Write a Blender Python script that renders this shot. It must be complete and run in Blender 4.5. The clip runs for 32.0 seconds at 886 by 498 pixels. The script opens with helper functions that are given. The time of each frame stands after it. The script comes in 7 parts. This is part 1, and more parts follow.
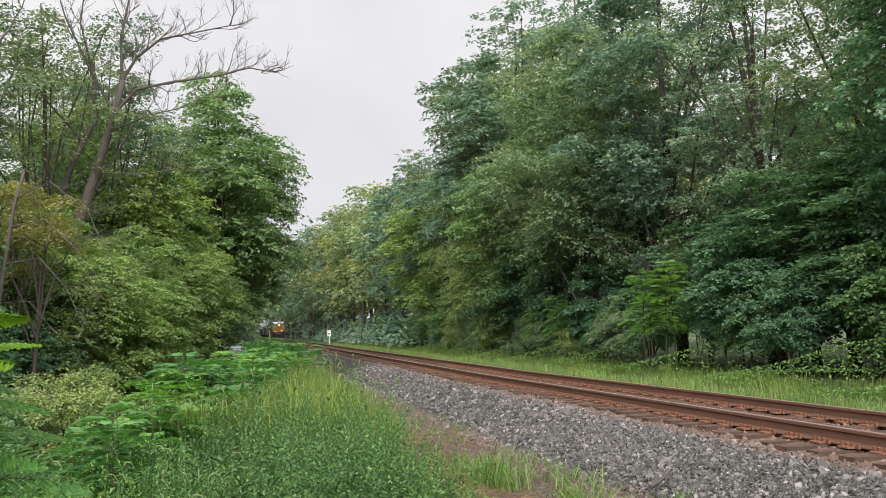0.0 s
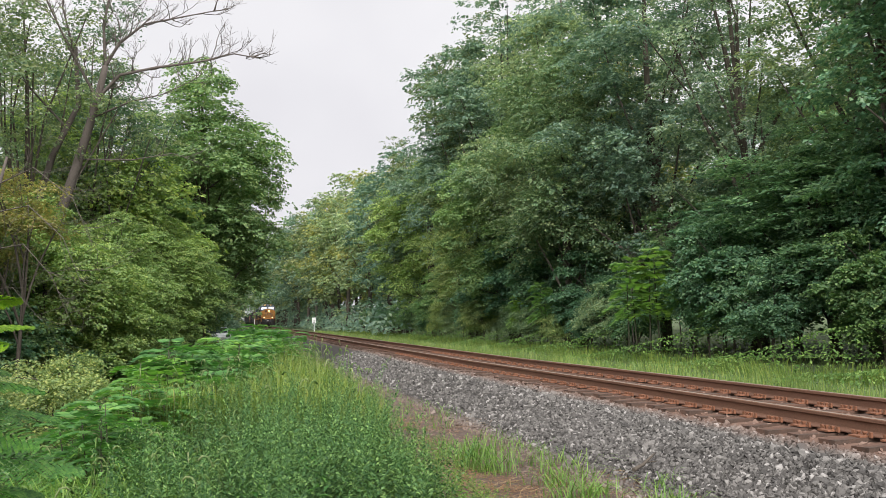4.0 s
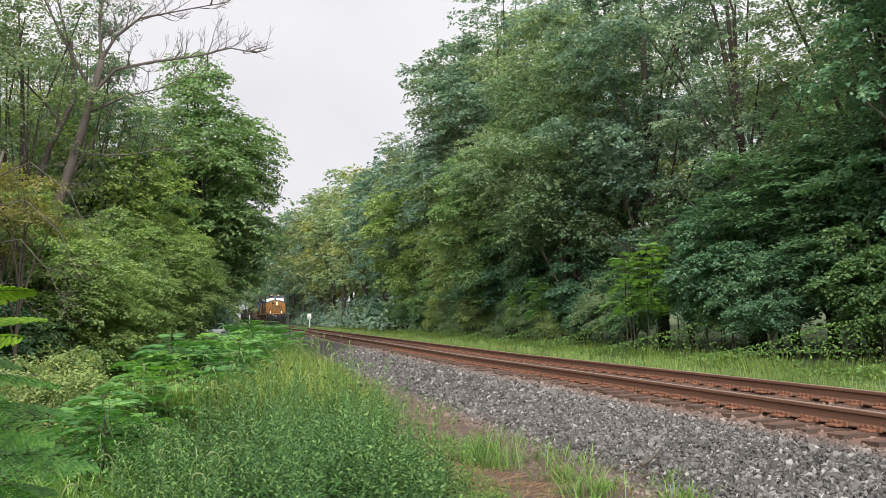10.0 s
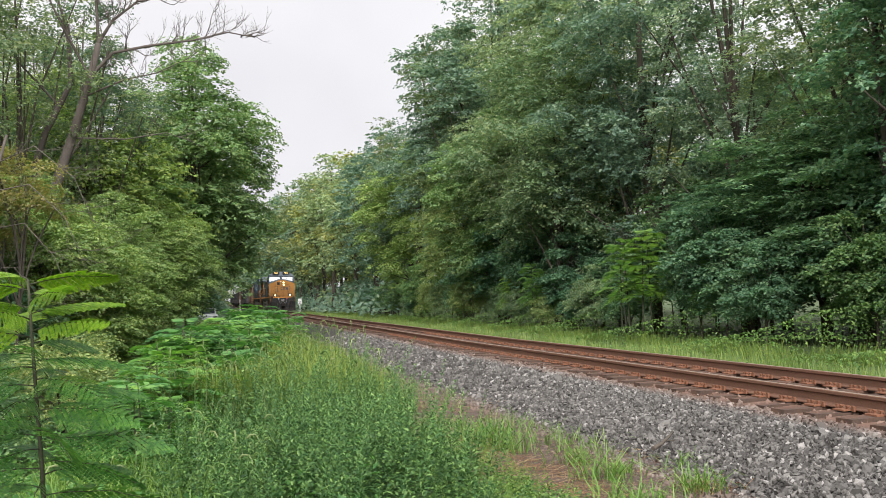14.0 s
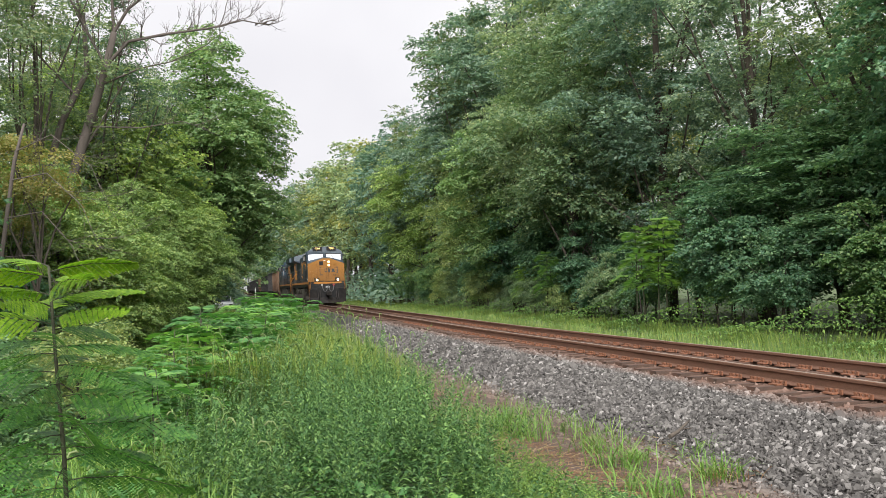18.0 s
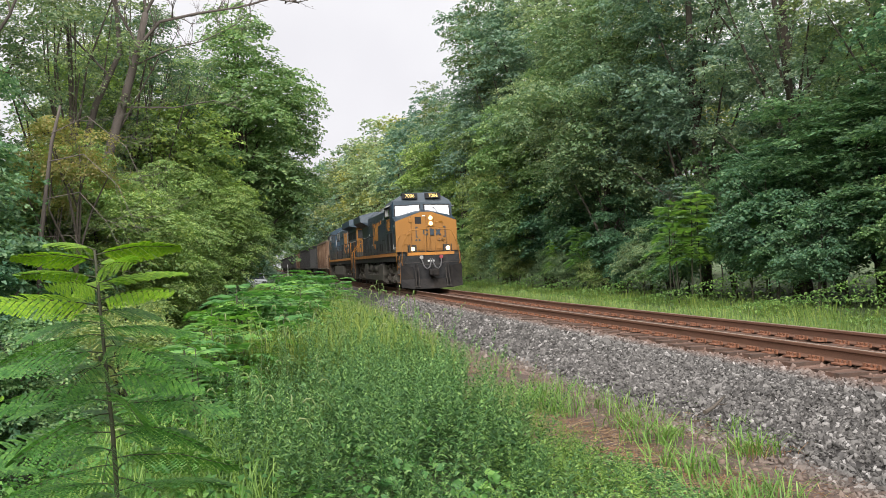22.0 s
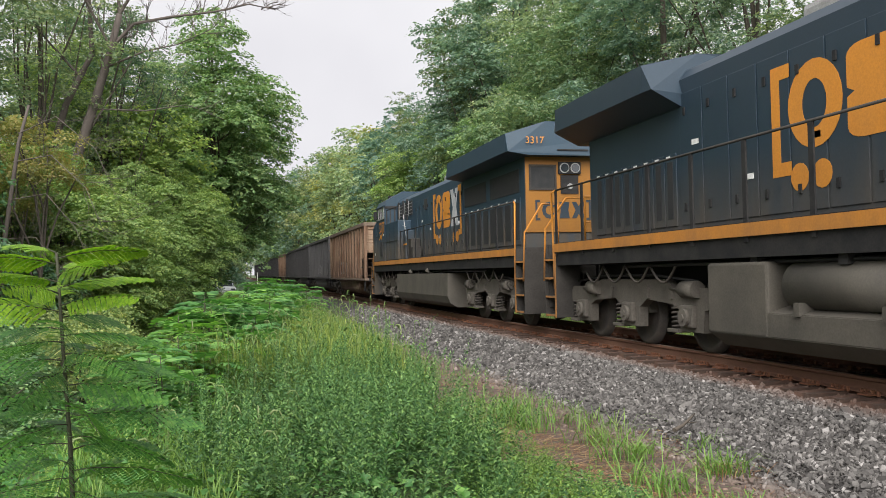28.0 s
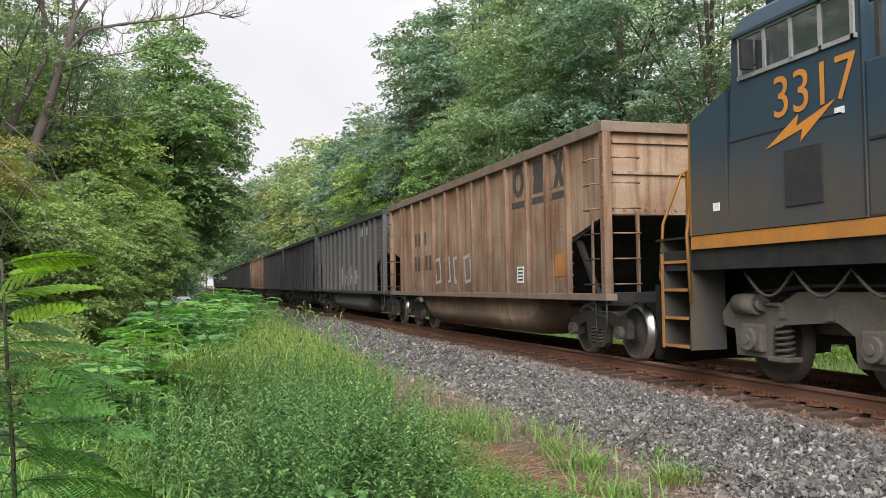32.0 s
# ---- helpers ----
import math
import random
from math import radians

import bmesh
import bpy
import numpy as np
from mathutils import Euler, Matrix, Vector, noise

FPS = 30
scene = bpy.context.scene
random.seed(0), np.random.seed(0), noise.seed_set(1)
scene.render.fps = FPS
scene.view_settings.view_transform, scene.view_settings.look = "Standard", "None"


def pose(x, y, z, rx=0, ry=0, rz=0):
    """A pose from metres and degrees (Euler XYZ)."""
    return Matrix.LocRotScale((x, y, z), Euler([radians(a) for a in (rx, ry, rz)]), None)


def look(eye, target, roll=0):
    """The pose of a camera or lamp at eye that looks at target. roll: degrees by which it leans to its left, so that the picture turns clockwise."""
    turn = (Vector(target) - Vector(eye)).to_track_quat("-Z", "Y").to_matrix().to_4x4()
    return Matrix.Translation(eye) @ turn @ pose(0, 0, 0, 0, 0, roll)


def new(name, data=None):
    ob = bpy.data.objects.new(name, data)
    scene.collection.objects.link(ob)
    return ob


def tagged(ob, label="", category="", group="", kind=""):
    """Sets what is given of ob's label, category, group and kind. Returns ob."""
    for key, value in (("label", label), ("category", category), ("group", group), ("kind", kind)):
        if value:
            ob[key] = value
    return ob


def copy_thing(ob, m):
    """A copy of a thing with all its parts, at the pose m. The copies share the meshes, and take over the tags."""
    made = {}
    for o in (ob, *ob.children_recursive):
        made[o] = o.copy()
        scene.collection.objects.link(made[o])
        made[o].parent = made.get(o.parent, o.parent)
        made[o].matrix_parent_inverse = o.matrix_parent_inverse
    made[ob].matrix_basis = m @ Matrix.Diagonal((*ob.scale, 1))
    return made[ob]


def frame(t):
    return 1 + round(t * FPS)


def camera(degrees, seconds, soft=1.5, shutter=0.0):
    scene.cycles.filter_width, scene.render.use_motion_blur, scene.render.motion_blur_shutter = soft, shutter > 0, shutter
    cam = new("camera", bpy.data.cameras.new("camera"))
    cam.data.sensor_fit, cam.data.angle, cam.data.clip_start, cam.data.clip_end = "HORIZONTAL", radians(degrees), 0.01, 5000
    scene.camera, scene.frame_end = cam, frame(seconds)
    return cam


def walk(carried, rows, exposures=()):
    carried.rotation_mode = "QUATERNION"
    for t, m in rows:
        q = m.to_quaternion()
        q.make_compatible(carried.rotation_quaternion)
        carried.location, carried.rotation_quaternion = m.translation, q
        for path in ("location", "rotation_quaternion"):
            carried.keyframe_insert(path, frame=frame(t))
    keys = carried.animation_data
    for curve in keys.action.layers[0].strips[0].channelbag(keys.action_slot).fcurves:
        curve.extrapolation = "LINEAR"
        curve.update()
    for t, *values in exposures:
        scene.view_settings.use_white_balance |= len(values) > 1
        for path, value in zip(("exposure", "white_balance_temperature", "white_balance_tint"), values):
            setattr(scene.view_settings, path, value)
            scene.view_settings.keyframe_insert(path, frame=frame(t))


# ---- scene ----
cam = camera(53.5, 32.0, soft=0.7)
PATH = [
    (0, (-7.393, 0.021, 1.264), (-6.957, 1.964, 1.451), -2.1),
    (0.5, (-7.4, 0.002, 1.267), (-6.951, 1.943, 1.452), -2.3),
    (1, (-7.416, 0.0, 1.259), (-6.954, 1.938, 1.437), -2.3),
    (1.5, (-7.413, -0.03, 1.246), (-6.949, 1.908, 1.417), -2.4),
    (2, (-7.413, -0.032, 1.24), (-6.95, 1.906, 1.41), -2.3),
    (2.5, (-7.416, -0.025, 1.241), (-6.951, 1.913, 1.41), -2.2),
    (3, (-7.408, -0.013, 1.242), (-6.938, 1.924, 1.41), -2.1),
    (3.5, (-7.415, -0.018, 1.242), (-6.946, 1.919, 1.404), -2.2),
    (5.5, (-7.44, -0.053, 1.243), (-6.971, 1.885, 1.396), -1.9),
    (6, (-7.435, -0.048, 1.25), (-6.964, 1.89, 1.402), -2.0),
    (6.5, (-7.417, -0.025, 1.243), (-6.946, 1.913, 1.396), -2.0),
    (7, (-7.413, -0.014, 1.241), (-6.938, 1.923, 1.394), -2.0),
    (7.5, (-7.413, -0.014, 1.24), (-6.937, 1.922, 1.391), -2.0),
    (8, (-7.432, -0.009, 1.25), (-6.952, 1.927, 1.399), -2.1),
    (8.5, (-7.449, -0.03, 1.244), (-6.969, 1.906, 1.392), -2.0),
    (9, (-7.461, -0.017, 1.239), (-6.982, 1.919, 1.387), -2.0),
    (9.5, (-7.462, 0.017, 1.237), (-6.983, 1.953, 1.386), -2.0),
    (10, (-7.521, 0.098, 1.229), (-7.04, 2.034, 1.377), -2.2),
    (10.5, (-7.614, 0.131, 1.244), (-7.132, 2.066, 1.394), -2.2),
    (11, (-7.761, 0.143, 1.248), (-7.279, 2.078, 1.399), -1.9),
    (11.5, (-7.869, 0.142, 1.242), (-7.379, 2.076, 1.387), -1.9),
    (12, (-7.863, 0.105, 1.244), (-7.36, 2.036, 1.379), -1.7),
    (12.5, (-7.864, 0.079, 1.241), (-7.355, 2.008, 1.368), -1.7),
    (13, (-7.876, 0.062, 1.241), (-7.366, 1.992, 1.362), -1.8),
    (13.5, (-7.868, 0.05, 1.241), (-7.361, 1.981, 1.357), -1.8),
    (14, (-7.862, 0.06, 1.245), (-7.356, 1.991, 1.359), -2.0),
    (14.5, (-7.871, 0.062, 1.243), (-7.367, 1.994, 1.351), -2.0),
    (16.5, (-7.883, 0.058, 1.233), (-7.407, 1.999, 1.326), -2.0),
    (17, (-7.879, 0.076, 1.238), (-7.406, 2.017, 1.327), -2.0),
    (17.5, (-7.874, 0.072, 1.239), (-7.4, 2.013, 1.328), -2.0),
    (18, (-7.876, 0.073, 1.242), (-7.402, 2.014, 1.33), -2.0),
    (18.5, (-7.868, 0.079, 1.241), (-7.395, 2.02, 1.327), -2.0),
    (19, (-7.861, 0.077, 1.242), (-7.394, 2.02, 1.321), -2.0),
    (19.5, (-7.869, 0.081, 1.244), (-7.407, 2.025, 1.314), -2.0),
    (20, (-7.881, 0.079, 1.252), (-7.429, 2.026, 1.315), -2.1),
    (20.5, (-7.881, 0.082, 1.252), (-7.444, 2.033, 1.309), -2.2),
    (21, (-7.886, 0.086, 1.25), (-7.463, 2.04, 1.301), -2.3),
    (21.5, (-7.89, 0.076, 1.248), (-7.476, 2.032, 1.291), -2.4),
    (22, (-7.907, 0.055, 1.26), (-7.503, 2.013, 1.296), -2.4),
    (22.5, (-7.916, 0.04, 1.262), (-7.526, 2.001, 1.295), -2.1),
    (23, (-7.915, 0.056, 1.256), (-7.535, 2.019, 1.287), -2.1),
    (23.5, (-7.909, 0.077, 1.253), (-7.53, 2.041, 1.283), -1.9),
    (24, (-7.917, 0.087, 1.252), (-7.535, 2.05, 1.28), -1.7),
    (24.5, (-7.922, 0.091, 1.254), (-7.537, 2.053, 1.282), -1.4),
    (25, (-7.939, 0.094, 1.251), (-7.549, 2.055, 1.28), -1.3),
    (25.5, (-7.948, 0.106, 1.263), (-7.552, 2.067, 1.291), -1.4),
    (27.5, (-7.908, 0.164, 1.272), (-7.45, 2.11, 1.323), -1.1),
    (28, (-7.909, 0.149, 1.264), (-7.44, 2.093, 1.324), -1.1),
    (28.5, (-7.93, 0.127, 1.249), (-7.45, 2.067, 1.317), -0.9),
    (29, (-7.926, 0.124, 1.252), (-7.435, 2.062, 1.323), -0.8),
    (29.5, (-7.927, 0.124, 1.247), (-7.427, 2.059, 1.318), -0.6),
    (30, (-7.918, 0.125, 1.252), (-7.405, 2.057, 1.326), -0.7),
    (30.5, (-7.907, 0.135, 1.255), (-7.381, 2.063, 1.332), -0.7),
    (31, (-7.91, 0.142, 1.25), (-7.372, 2.067, 1.331), -0.7),
    (31.5, (-7.908, 0.143, 1.25), (-7.359, 2.065, 1.334), -0.8),
    (32, (-7.894, 0.152, 1.253), (-7.334, 2.07, 1.338), -0.8),
]
EXPOSURES = [(0, 0.58), (3, 0.64), (7, 0.66), (12, 0.69), (18, 0.76), (25, 0.74), (28, 0.66), (29, 0.86), (30, 0.93), (31, 0.96), (32, 0.77)]
walk(cam, [(t, look(e, g, r)) for t, e, g, r in PATH], EXPOSURES)

# ---- light ----
world = bpy.data.worlds.new("overcast_sky")
scene.world = world
world.use_nodes = True
wn, wl = world.node_tree.nodes, world.node_tree.links
wn.clear()
SUN_EL, SUN_AZ = 42.0, 196.0
sky = wn.new("ShaderNodeTexSky")
sky.sky_type, sky.sun_disc = "NISHITA", False
sky.sun_elevation, sky.sun_rotation = radians(SUN_EL), radians(SUN_AZ)
sky.air_density, sky.dust_density, sky.ozone_density = 1.0, 4.0, 1.0
grey = wn.new("ShaderNodeHueSaturation")
grey.inputs["Saturation"].default_value = 0.12
clouds = wn.new("ShaderNodeTexNoise")
clouds.inputs["Scale"].default_value, clouds.inputs["Detail"].default_value = 2.2, 4.0
cloud_ramp = wn.new("ShaderNodeValToRGB")
cloud_ramp.color_ramp.elements[0].position, cloud_ramp.color_ramp.elements[0].color = 0.32, (6.6, 6.5, 6.9, 1)
cloud_ramp.color_ramp.elements[1].position, cloud_ramp.color_ramp.elements[1].color = 0.68, (8.6, 8.5, 8.7, 1)
cover = wn.new("ShaderNodeMixRGB")
cover.inputs[0].default_value = 0.85
back = wn.new("ShaderNodeBackground")
back.inputs["Strength"].default_value = 0.081
wout = wn.new("ShaderNodeOutputWorld")
wl.new(sky.outputs[0], grey.inputs["Color"])
wl.new(clouds.outputs[0], cloud_ramp.inputs[0])
wl.new(grey.outputs[0], cover.inputs[1])
wl.new(cloud_ramp.outputs[0], cover.inputs[2])
wl.new(cover.outputs[0], back.inputs["Color"])
wl.new(back.outputs[0], wout.inputs["Surface"])
sun_data = bpy.data.lights.new("sun", "SUN")
sun_data.energy, sun_data.angle, sun_data.color = 4.4, radians(60), (1.0, 0.98, 0.97)
sun = new("sun", sun_data)
sun.matrix_world = look((-30, -40, 60), (-30 + 10, -40 + 33, 60 - 31))


# ---- materials ----
def mat(name, rough=0.7, metal=0.0, spec=0.5):
    m = bpy.data.materials.new(name)
    m.use_nodes = True
    b = m.node_tree.nodes["Principled BSDF"]
    b.inputs["Roughness"].default_value, b.inputs["Metallic"].default_value = rough, metal
    b.inputs["Specular IOR Level"].default_value = spec
    return m, m.node_tree.nodes, m.node_tree.links, b


def noise_node(n, l, scale, detail=5.0, coord="Object", rough=0.6, stretch=None):
    tc = n.new("ShaderNodeTexCoord")
    tx = n.new("ShaderNodeTexNoise")
    tx.inputs["Scale"].default_value, tx.inputs["Detail"].default_value = scale, detail
    tx.inputs["Roughness"].default_value = rough
    if stretch:
        mp = n.new("ShaderNodeMapping")
        mp.inputs["Scale"].default_value = stretch
        l.new(tc.outputs[coord], mp.inputs[0])
        l.new(mp.outputs[0], tx.inputs["Vector"])
    else:
        l.new(tc.outputs[coord], tx.inputs["Vector"])
    return tx.outputs["Fac"]


def ramp(n, l, fac, stops):
    r = n.new("ShaderNodeValToRGB")
    e = r.color_ramp.elements
    while len(e) < len(stops):
        e.new(0.5)
    for k, (p, c) in zip(e, stops):
        k.position, k.color = p, (*c, 1)
    l.new(fac, r.inputs[0])
    return r.outputs[0]


def mix(n, l, fac, a, b, kind="MIX"):
    x = n.new("ShaderNodeMixRGB")
    x.blend_type = kind
    for i, v in enumerate((fac, a, b)):
        if isinstance(v, (int, float)):
            x.inputs[i].default_value = v
        elif isinstance(v, tuple):
            x.inputs[i].default_value = (*v, 1)
        else:
            l.new(v, x.inputs[i])
    return x.outputs[0]


def bump(n, l, b, fac, strength=0.4, dist=0.01):
    k = n.new("ShaderNodeBump")
    k.inputs["Strength"].default_value, k.inputs["Distance"].default_value = strength, dist
    l.new(fac, k.inputs["Height"])
    l.new(k.outputs[0], b.inputs["Normal"])


def surface(name, base, dark, light=None, scale=3.0, fine=40.0, rough=0.7, metal=0.0, amount=0.5, bumps=0.3, stretch=None, spec=0.4):
    """A two-scale worn surface: base colour with broad dark stains and fine grain."""
    m, n, l, b = mat(name, rough, metal, spec)
    f1 = noise_node(n, l, scale, 6, stretch=stretch)
    f2 = noise_node(n, l, fine, 3)
    st = ramp(n, l, f1, [(0.38, (0, 0, 0)), (0.68, (1, 1, 1))])
    am = n.new("ShaderNodeMath")
    am.operation = "MULTIPLY"
    am.inputs[1].default_value = amount
    l.new(st, am.inputs[0])
    c = mix(n, l, am.outputs[0], base, dark)
    g = ramp(n, l, f2, [(0.3, tuple(x * 0.82 for x in (1, 1, 1))), (0.7, (1.12, 1.12, 1.12))])
    c = mix(n, l, 1.0, c, g, "MULTIPLY")
    l.new(c, b.inputs["Base Color"])
    if bumps:
        bump(n, l, b, f2, bumps, 0.004)
    return m


def leaf_mat(name, stops, gloss=0.45, through_light=0.45, tint=0.36, pass_tint=(1.2, 1.35, 0.75)):
    """Leaves: colour varies leaf by leaf and plant by plant; some light passes through."""
    m, n, l, b = mat(name, gloss, 0, 0.35)
    geo = n.new("ShaderNodeNewGeometry")
    info = n.new("ShaderNodeObjectInfo")
    c = ramp(n, l, geo.outputs["Random Per Island"], stops)
    f = noise_node(n, l, 0.45, 3)
    c = mix(n, l, 1.0, c, ramp(n, l, f, [(0.3, (0.72, 0.74, 0.72)), (0.7, (1.25, 1.22, 1.1))]), "MULTIPLY")
    c = mix(n, l, 1.0, c, ramp(n, l, info.outputs["Random"], [(0.0, (1 - tint, 1 - tint * 0.7, 1 - tint * 0.6)), (0.5, (1, 1, 1)), (1.0, (1 + tint, 1 + tint * 0.6, 0.85))]), "MULTIPLY")
    l.new(c, b.inputs["Base Color"])
    tr = n.new("ShaderNodeBsdfTranslucent")
    l.new(mix(n, l, 1.0, c, pass_tint, "MULTIPLY"), tr.inputs["Color"])
    ms = n.new("ShaderNodeMixShader")
    ms.inputs[0].default_value = through_light
    l.new(b.outputs[0], ms.inputs[1])
    l.new(tr.outputs[0], ms.inputs[2])
    l.new(ms.outputs[0], n["Material Output"].inputs["Surface"])
    return m


COOL = (1.18, 1.28, 0.85)
M_MAPLE = leaf_mat("maple_leaf", [(0, (0.074, 0.162, 0.102)), (0.5, (0.125, 0.241, 0.144)), (1, (0.230, 0.347, 0.197))], pass_tint=COOL)
M_OAK = leaf_mat("oak_leaf", [(0, (0.141, 0.222, 0.180)), (0.6, (0.217, 0.312, 0.244)), (1, (0.345, 0.414, 0.298))], pass_tint=COOL)
M_LINDEN = leaf_mat("linden_leaf", [(0, (0.137, 0.236, 0.105)), (0.6, (0.226, 0.341, 0.147)), (1, (0.347, 0.430, 0.179))], tint=0.3, pass_tint=COOL)
M_WALNUT = leaf_mat("walnut_leaf", [(0, (0.129, 0.210, 0.129)), (0.6, (0.215, 0.310, 0.174)), (1, (0.354, 0.401, 0.213))], pass_tint=COOL)
M_POPLAR = leaf_mat("poplar_leaf", [(0, (0.148, 0.199, 0.107)), (0.6, (0.230, 0.276, 0.141)), (1, (0.363, 0.364, 0.178))], pass_tint=COOL)
M_YELLOW = leaf_mat("yellowing_leaf", [(0, (0.16, 0.205, 0.085)), (0.5, (0.245, 0.24, 0.105)), (1, (0.34, 0.28, 0.145))], tint=0.1)
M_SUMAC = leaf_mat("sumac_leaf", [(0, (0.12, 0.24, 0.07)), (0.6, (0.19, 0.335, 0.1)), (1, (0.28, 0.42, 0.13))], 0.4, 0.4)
# Mimosa green with the shade on the lower fronds put into the colour.
M_MIMOSA_SHADED = leaf_mat("mimosa_leaf_shaded", [(0, (0.045, 0.135, 0.036)), (0.6, (0.08, 0.205, 0.05)), (1, (0.14, 0.28, 0.066))], 0.45, 0.4, 0.1)
M_MIMOSA_TOP = leaf_mat("mimosa_young_leaf", [(0, (0.128, 0.264, 0.024)), (0.6, (0.208, 0.352, 0.032)), (1, (0.288, 0.416, 0.048))], 0.45, 0.45, 0.1)
M_GRASS = leaf_mat("grass_blade", [(0, (0.09, 0.155, 0.034)), (0.6, (0.158, 0.232, 0.048)), (1, (0.262, 0.305, 0.088))], 0.5, 0.3, 0.1)
M_TUFT = leaf_mat("tuft_blade", [(0, (0.075, 0.155, 0.034)), (0.6, (0.125, 0.235, 0.05)), (1, (0.215, 0.32, 0.085))], 0.5, 0.3, 0.1)
M_VERGE = leaf_mat("verge_blade", [(0, (0.075, 0.131, 0.035)), (0.6, (0.125, 0.198, 0.050)), (1, (0.225, 0.269, 0.080))], 0.55, 0.3, 0.1)
M_DRYGRASS = leaf_mat("dry_grass", [(0, (0.10, 0.048, 0.030)), (0.5, (0.20, 0.105, 0.062)), (0.85, (0.28, 0.18, 0.11)), (1, (0.42, 0.33, 0.22))], 0.7, 0.15, 0.1)
M_MUGWORT = leaf_mat("mugwort_leaf", [(0, (0.026, 0.076, 0.024)), (0.6, (0.076, 0.168, 0.049)), (1, (0.205, 0.33, 0.10))], 0.55, 0.15, 0.1)
M_HERB = leaf_mat("herb_leaf", [(0, (0.06, 0.13, 0.034)), (0.6, (0.125, 0.225, 0.058)), (1, (0.235, 0.34, 0.10))], 0.5, 0.3, 0.1)
M_LOCUST = leaf_mat("locust_leaf", [(0, (0.108, 0.172, 0.118)), (0.6, (0.172, 0.245, 0.155)), (1, (0.275, 0.325, 0.196))], pass_tint=COOL)
M_AIL = leaf_mat("ailanthus_leaf", [(0, (0.062, 0.175, 0.05)), (0.6, (0.112, 0.265, 0.072)), (1, (0.19, 0.36, 0.10))], 0.5, 0.4)
M_SEED = leaf_mat("foxtail_seed", [(0, (0.090, 0.165, 0.040)), (0.6, (0.146, 0.220, 0.066)), (1, (0.253, 0.289, 0.146))], 0.6, 0.3, 0.1)
M_BARK = surface("bark", (0.085, 0.070, 0.055), (0.035, 0.030, 0.025), scale=5, fine=30, rough=0.95, bumps=1.0, stretch=(1, 1, 0.25))
M_DEADWOOD = surface("dead_wood", (0.105, 0.088, 0.076), (0.05, 0.040, 0.034), scale=4, fine=30, rough=0.95, bumps=0.8, stretch=(1, 1, 0.25))
M_STEM = surface("green_stem", (0.042, 0.045, 0.022), (0.028, 0.026, 0.017), scale=12, fine=60, rough=0.8)


def ballast_mat(name="ballast_stone", k=1.0):
    m, n, l, b = mat(name, 0.85)
    geo = n.new("ShaderNodeNewGeometry")
    c = ramp(n, l, geo.outputs["Random Per Island"], [(0, (0.040, 0.037, 0.034)), (0.3, (0.074, 0.069, 0.064)), (0.7, (0.112, 0.105, 0.097)), (0.92, (0.172, 0.162, 0.151)), (1, (0.30, 0.285, 0.27))])
    f = noise_node(n, l, 30, 4)
    # Fines go near-black: shade in the gaps between stones is painted in here.
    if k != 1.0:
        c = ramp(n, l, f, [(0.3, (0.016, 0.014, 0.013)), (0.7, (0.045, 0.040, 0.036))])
    c = mix(n, l, 1.0, c, ramp(n, l, f, [(0.3, (0.75, 0.73, 0.72)), (0.7, (1.15, 1.15, 1.15))]), "MULTIPLY")
    tc = n.new("ShaderNodeTexCoord")
    sp = n.new("ShaderNodeSeparateXYZ")
    l.new(tc.outputs["Object"], sp.inputs[0])
    ab = n.new("ShaderNodeMath")
    ab.operation = "ABSOLUTE"
    l.new(sp.outputs[0], ab.inputs[0])
    mp = n.new("ShaderNodeMapRange")
    mp.inputs["From Min"].default_value, mp.inputs["From Max"].default_value = 1.15, 1.75
    mp.inputs["To Min"].default_value, mp.inputs["To Max"].default_value = 0.62, 0.0
    l.new(ab.outputs[0], mp.inputs["Value"])
    c = mix(n, l, mp.outputs[0], c, (0.20, 0.108, 0.072))
    soil = n.new("ShaderNodeMapRange")
    soil.inputs["From Min"].default_value, soil.inputs["From Max"].default_value = -3.15, -3.75
    l.new(sp.outputs[0], soil.inputs["Value"])
    patch = noise_node(n, l, 2.5, 4)
    sm = n.new("ShaderNodeMath")
    sm.operation = "MULTIPLY"
    l.new(soil.outputs[0], sm.inputs[0])
    l.new(ramp(n, l, patch, [(0.3, (0.4, 0.4, 0.4)), (0.55, (1, 1, 1))]), sm.inputs[1])
    c = mix(n, l, sm.outputs[0], c, (0.17, 0.115, 0.085))
    l.new(c, b.inputs["Base Color"])
    bump(n, l, b, f, 0.5, 0.006)
    return m


M_BALLAST = ballast_mat()
M_FINES_GAP_SHADE = ballast_mat("ballast_fines_gap_shade", 0.5)
M_RAIL = surface("rusty_rail", (0.145, 0.072, 0.045), (0.085, 0.044, 0.030), scale=6, fine=70, rough=0.85, bumps=0.3, stretch=(1, 0.2, 1))
M_RAILTOP = surface("worn_rail_head", (0.30, 0.235, 0.19), (0.22, 0.14, 0.10), scale=5, fine=60, rough=0.5, metal=0.35, bumps=0.1)
M_TIE = surface("creosoted_tie", (0.060, 0.040, 0.030), (0.20, 0.095, 0.060), scale=5, fine=45, rough=0.95, bumps=0.9, stretch=(0.2, 1, 1))
M_PLATE = surface("rusty_plate", (0.20, 0.085, 0.045), (0.11, 0.05, 0.03), scale=14, fine=80, rough=0.9)


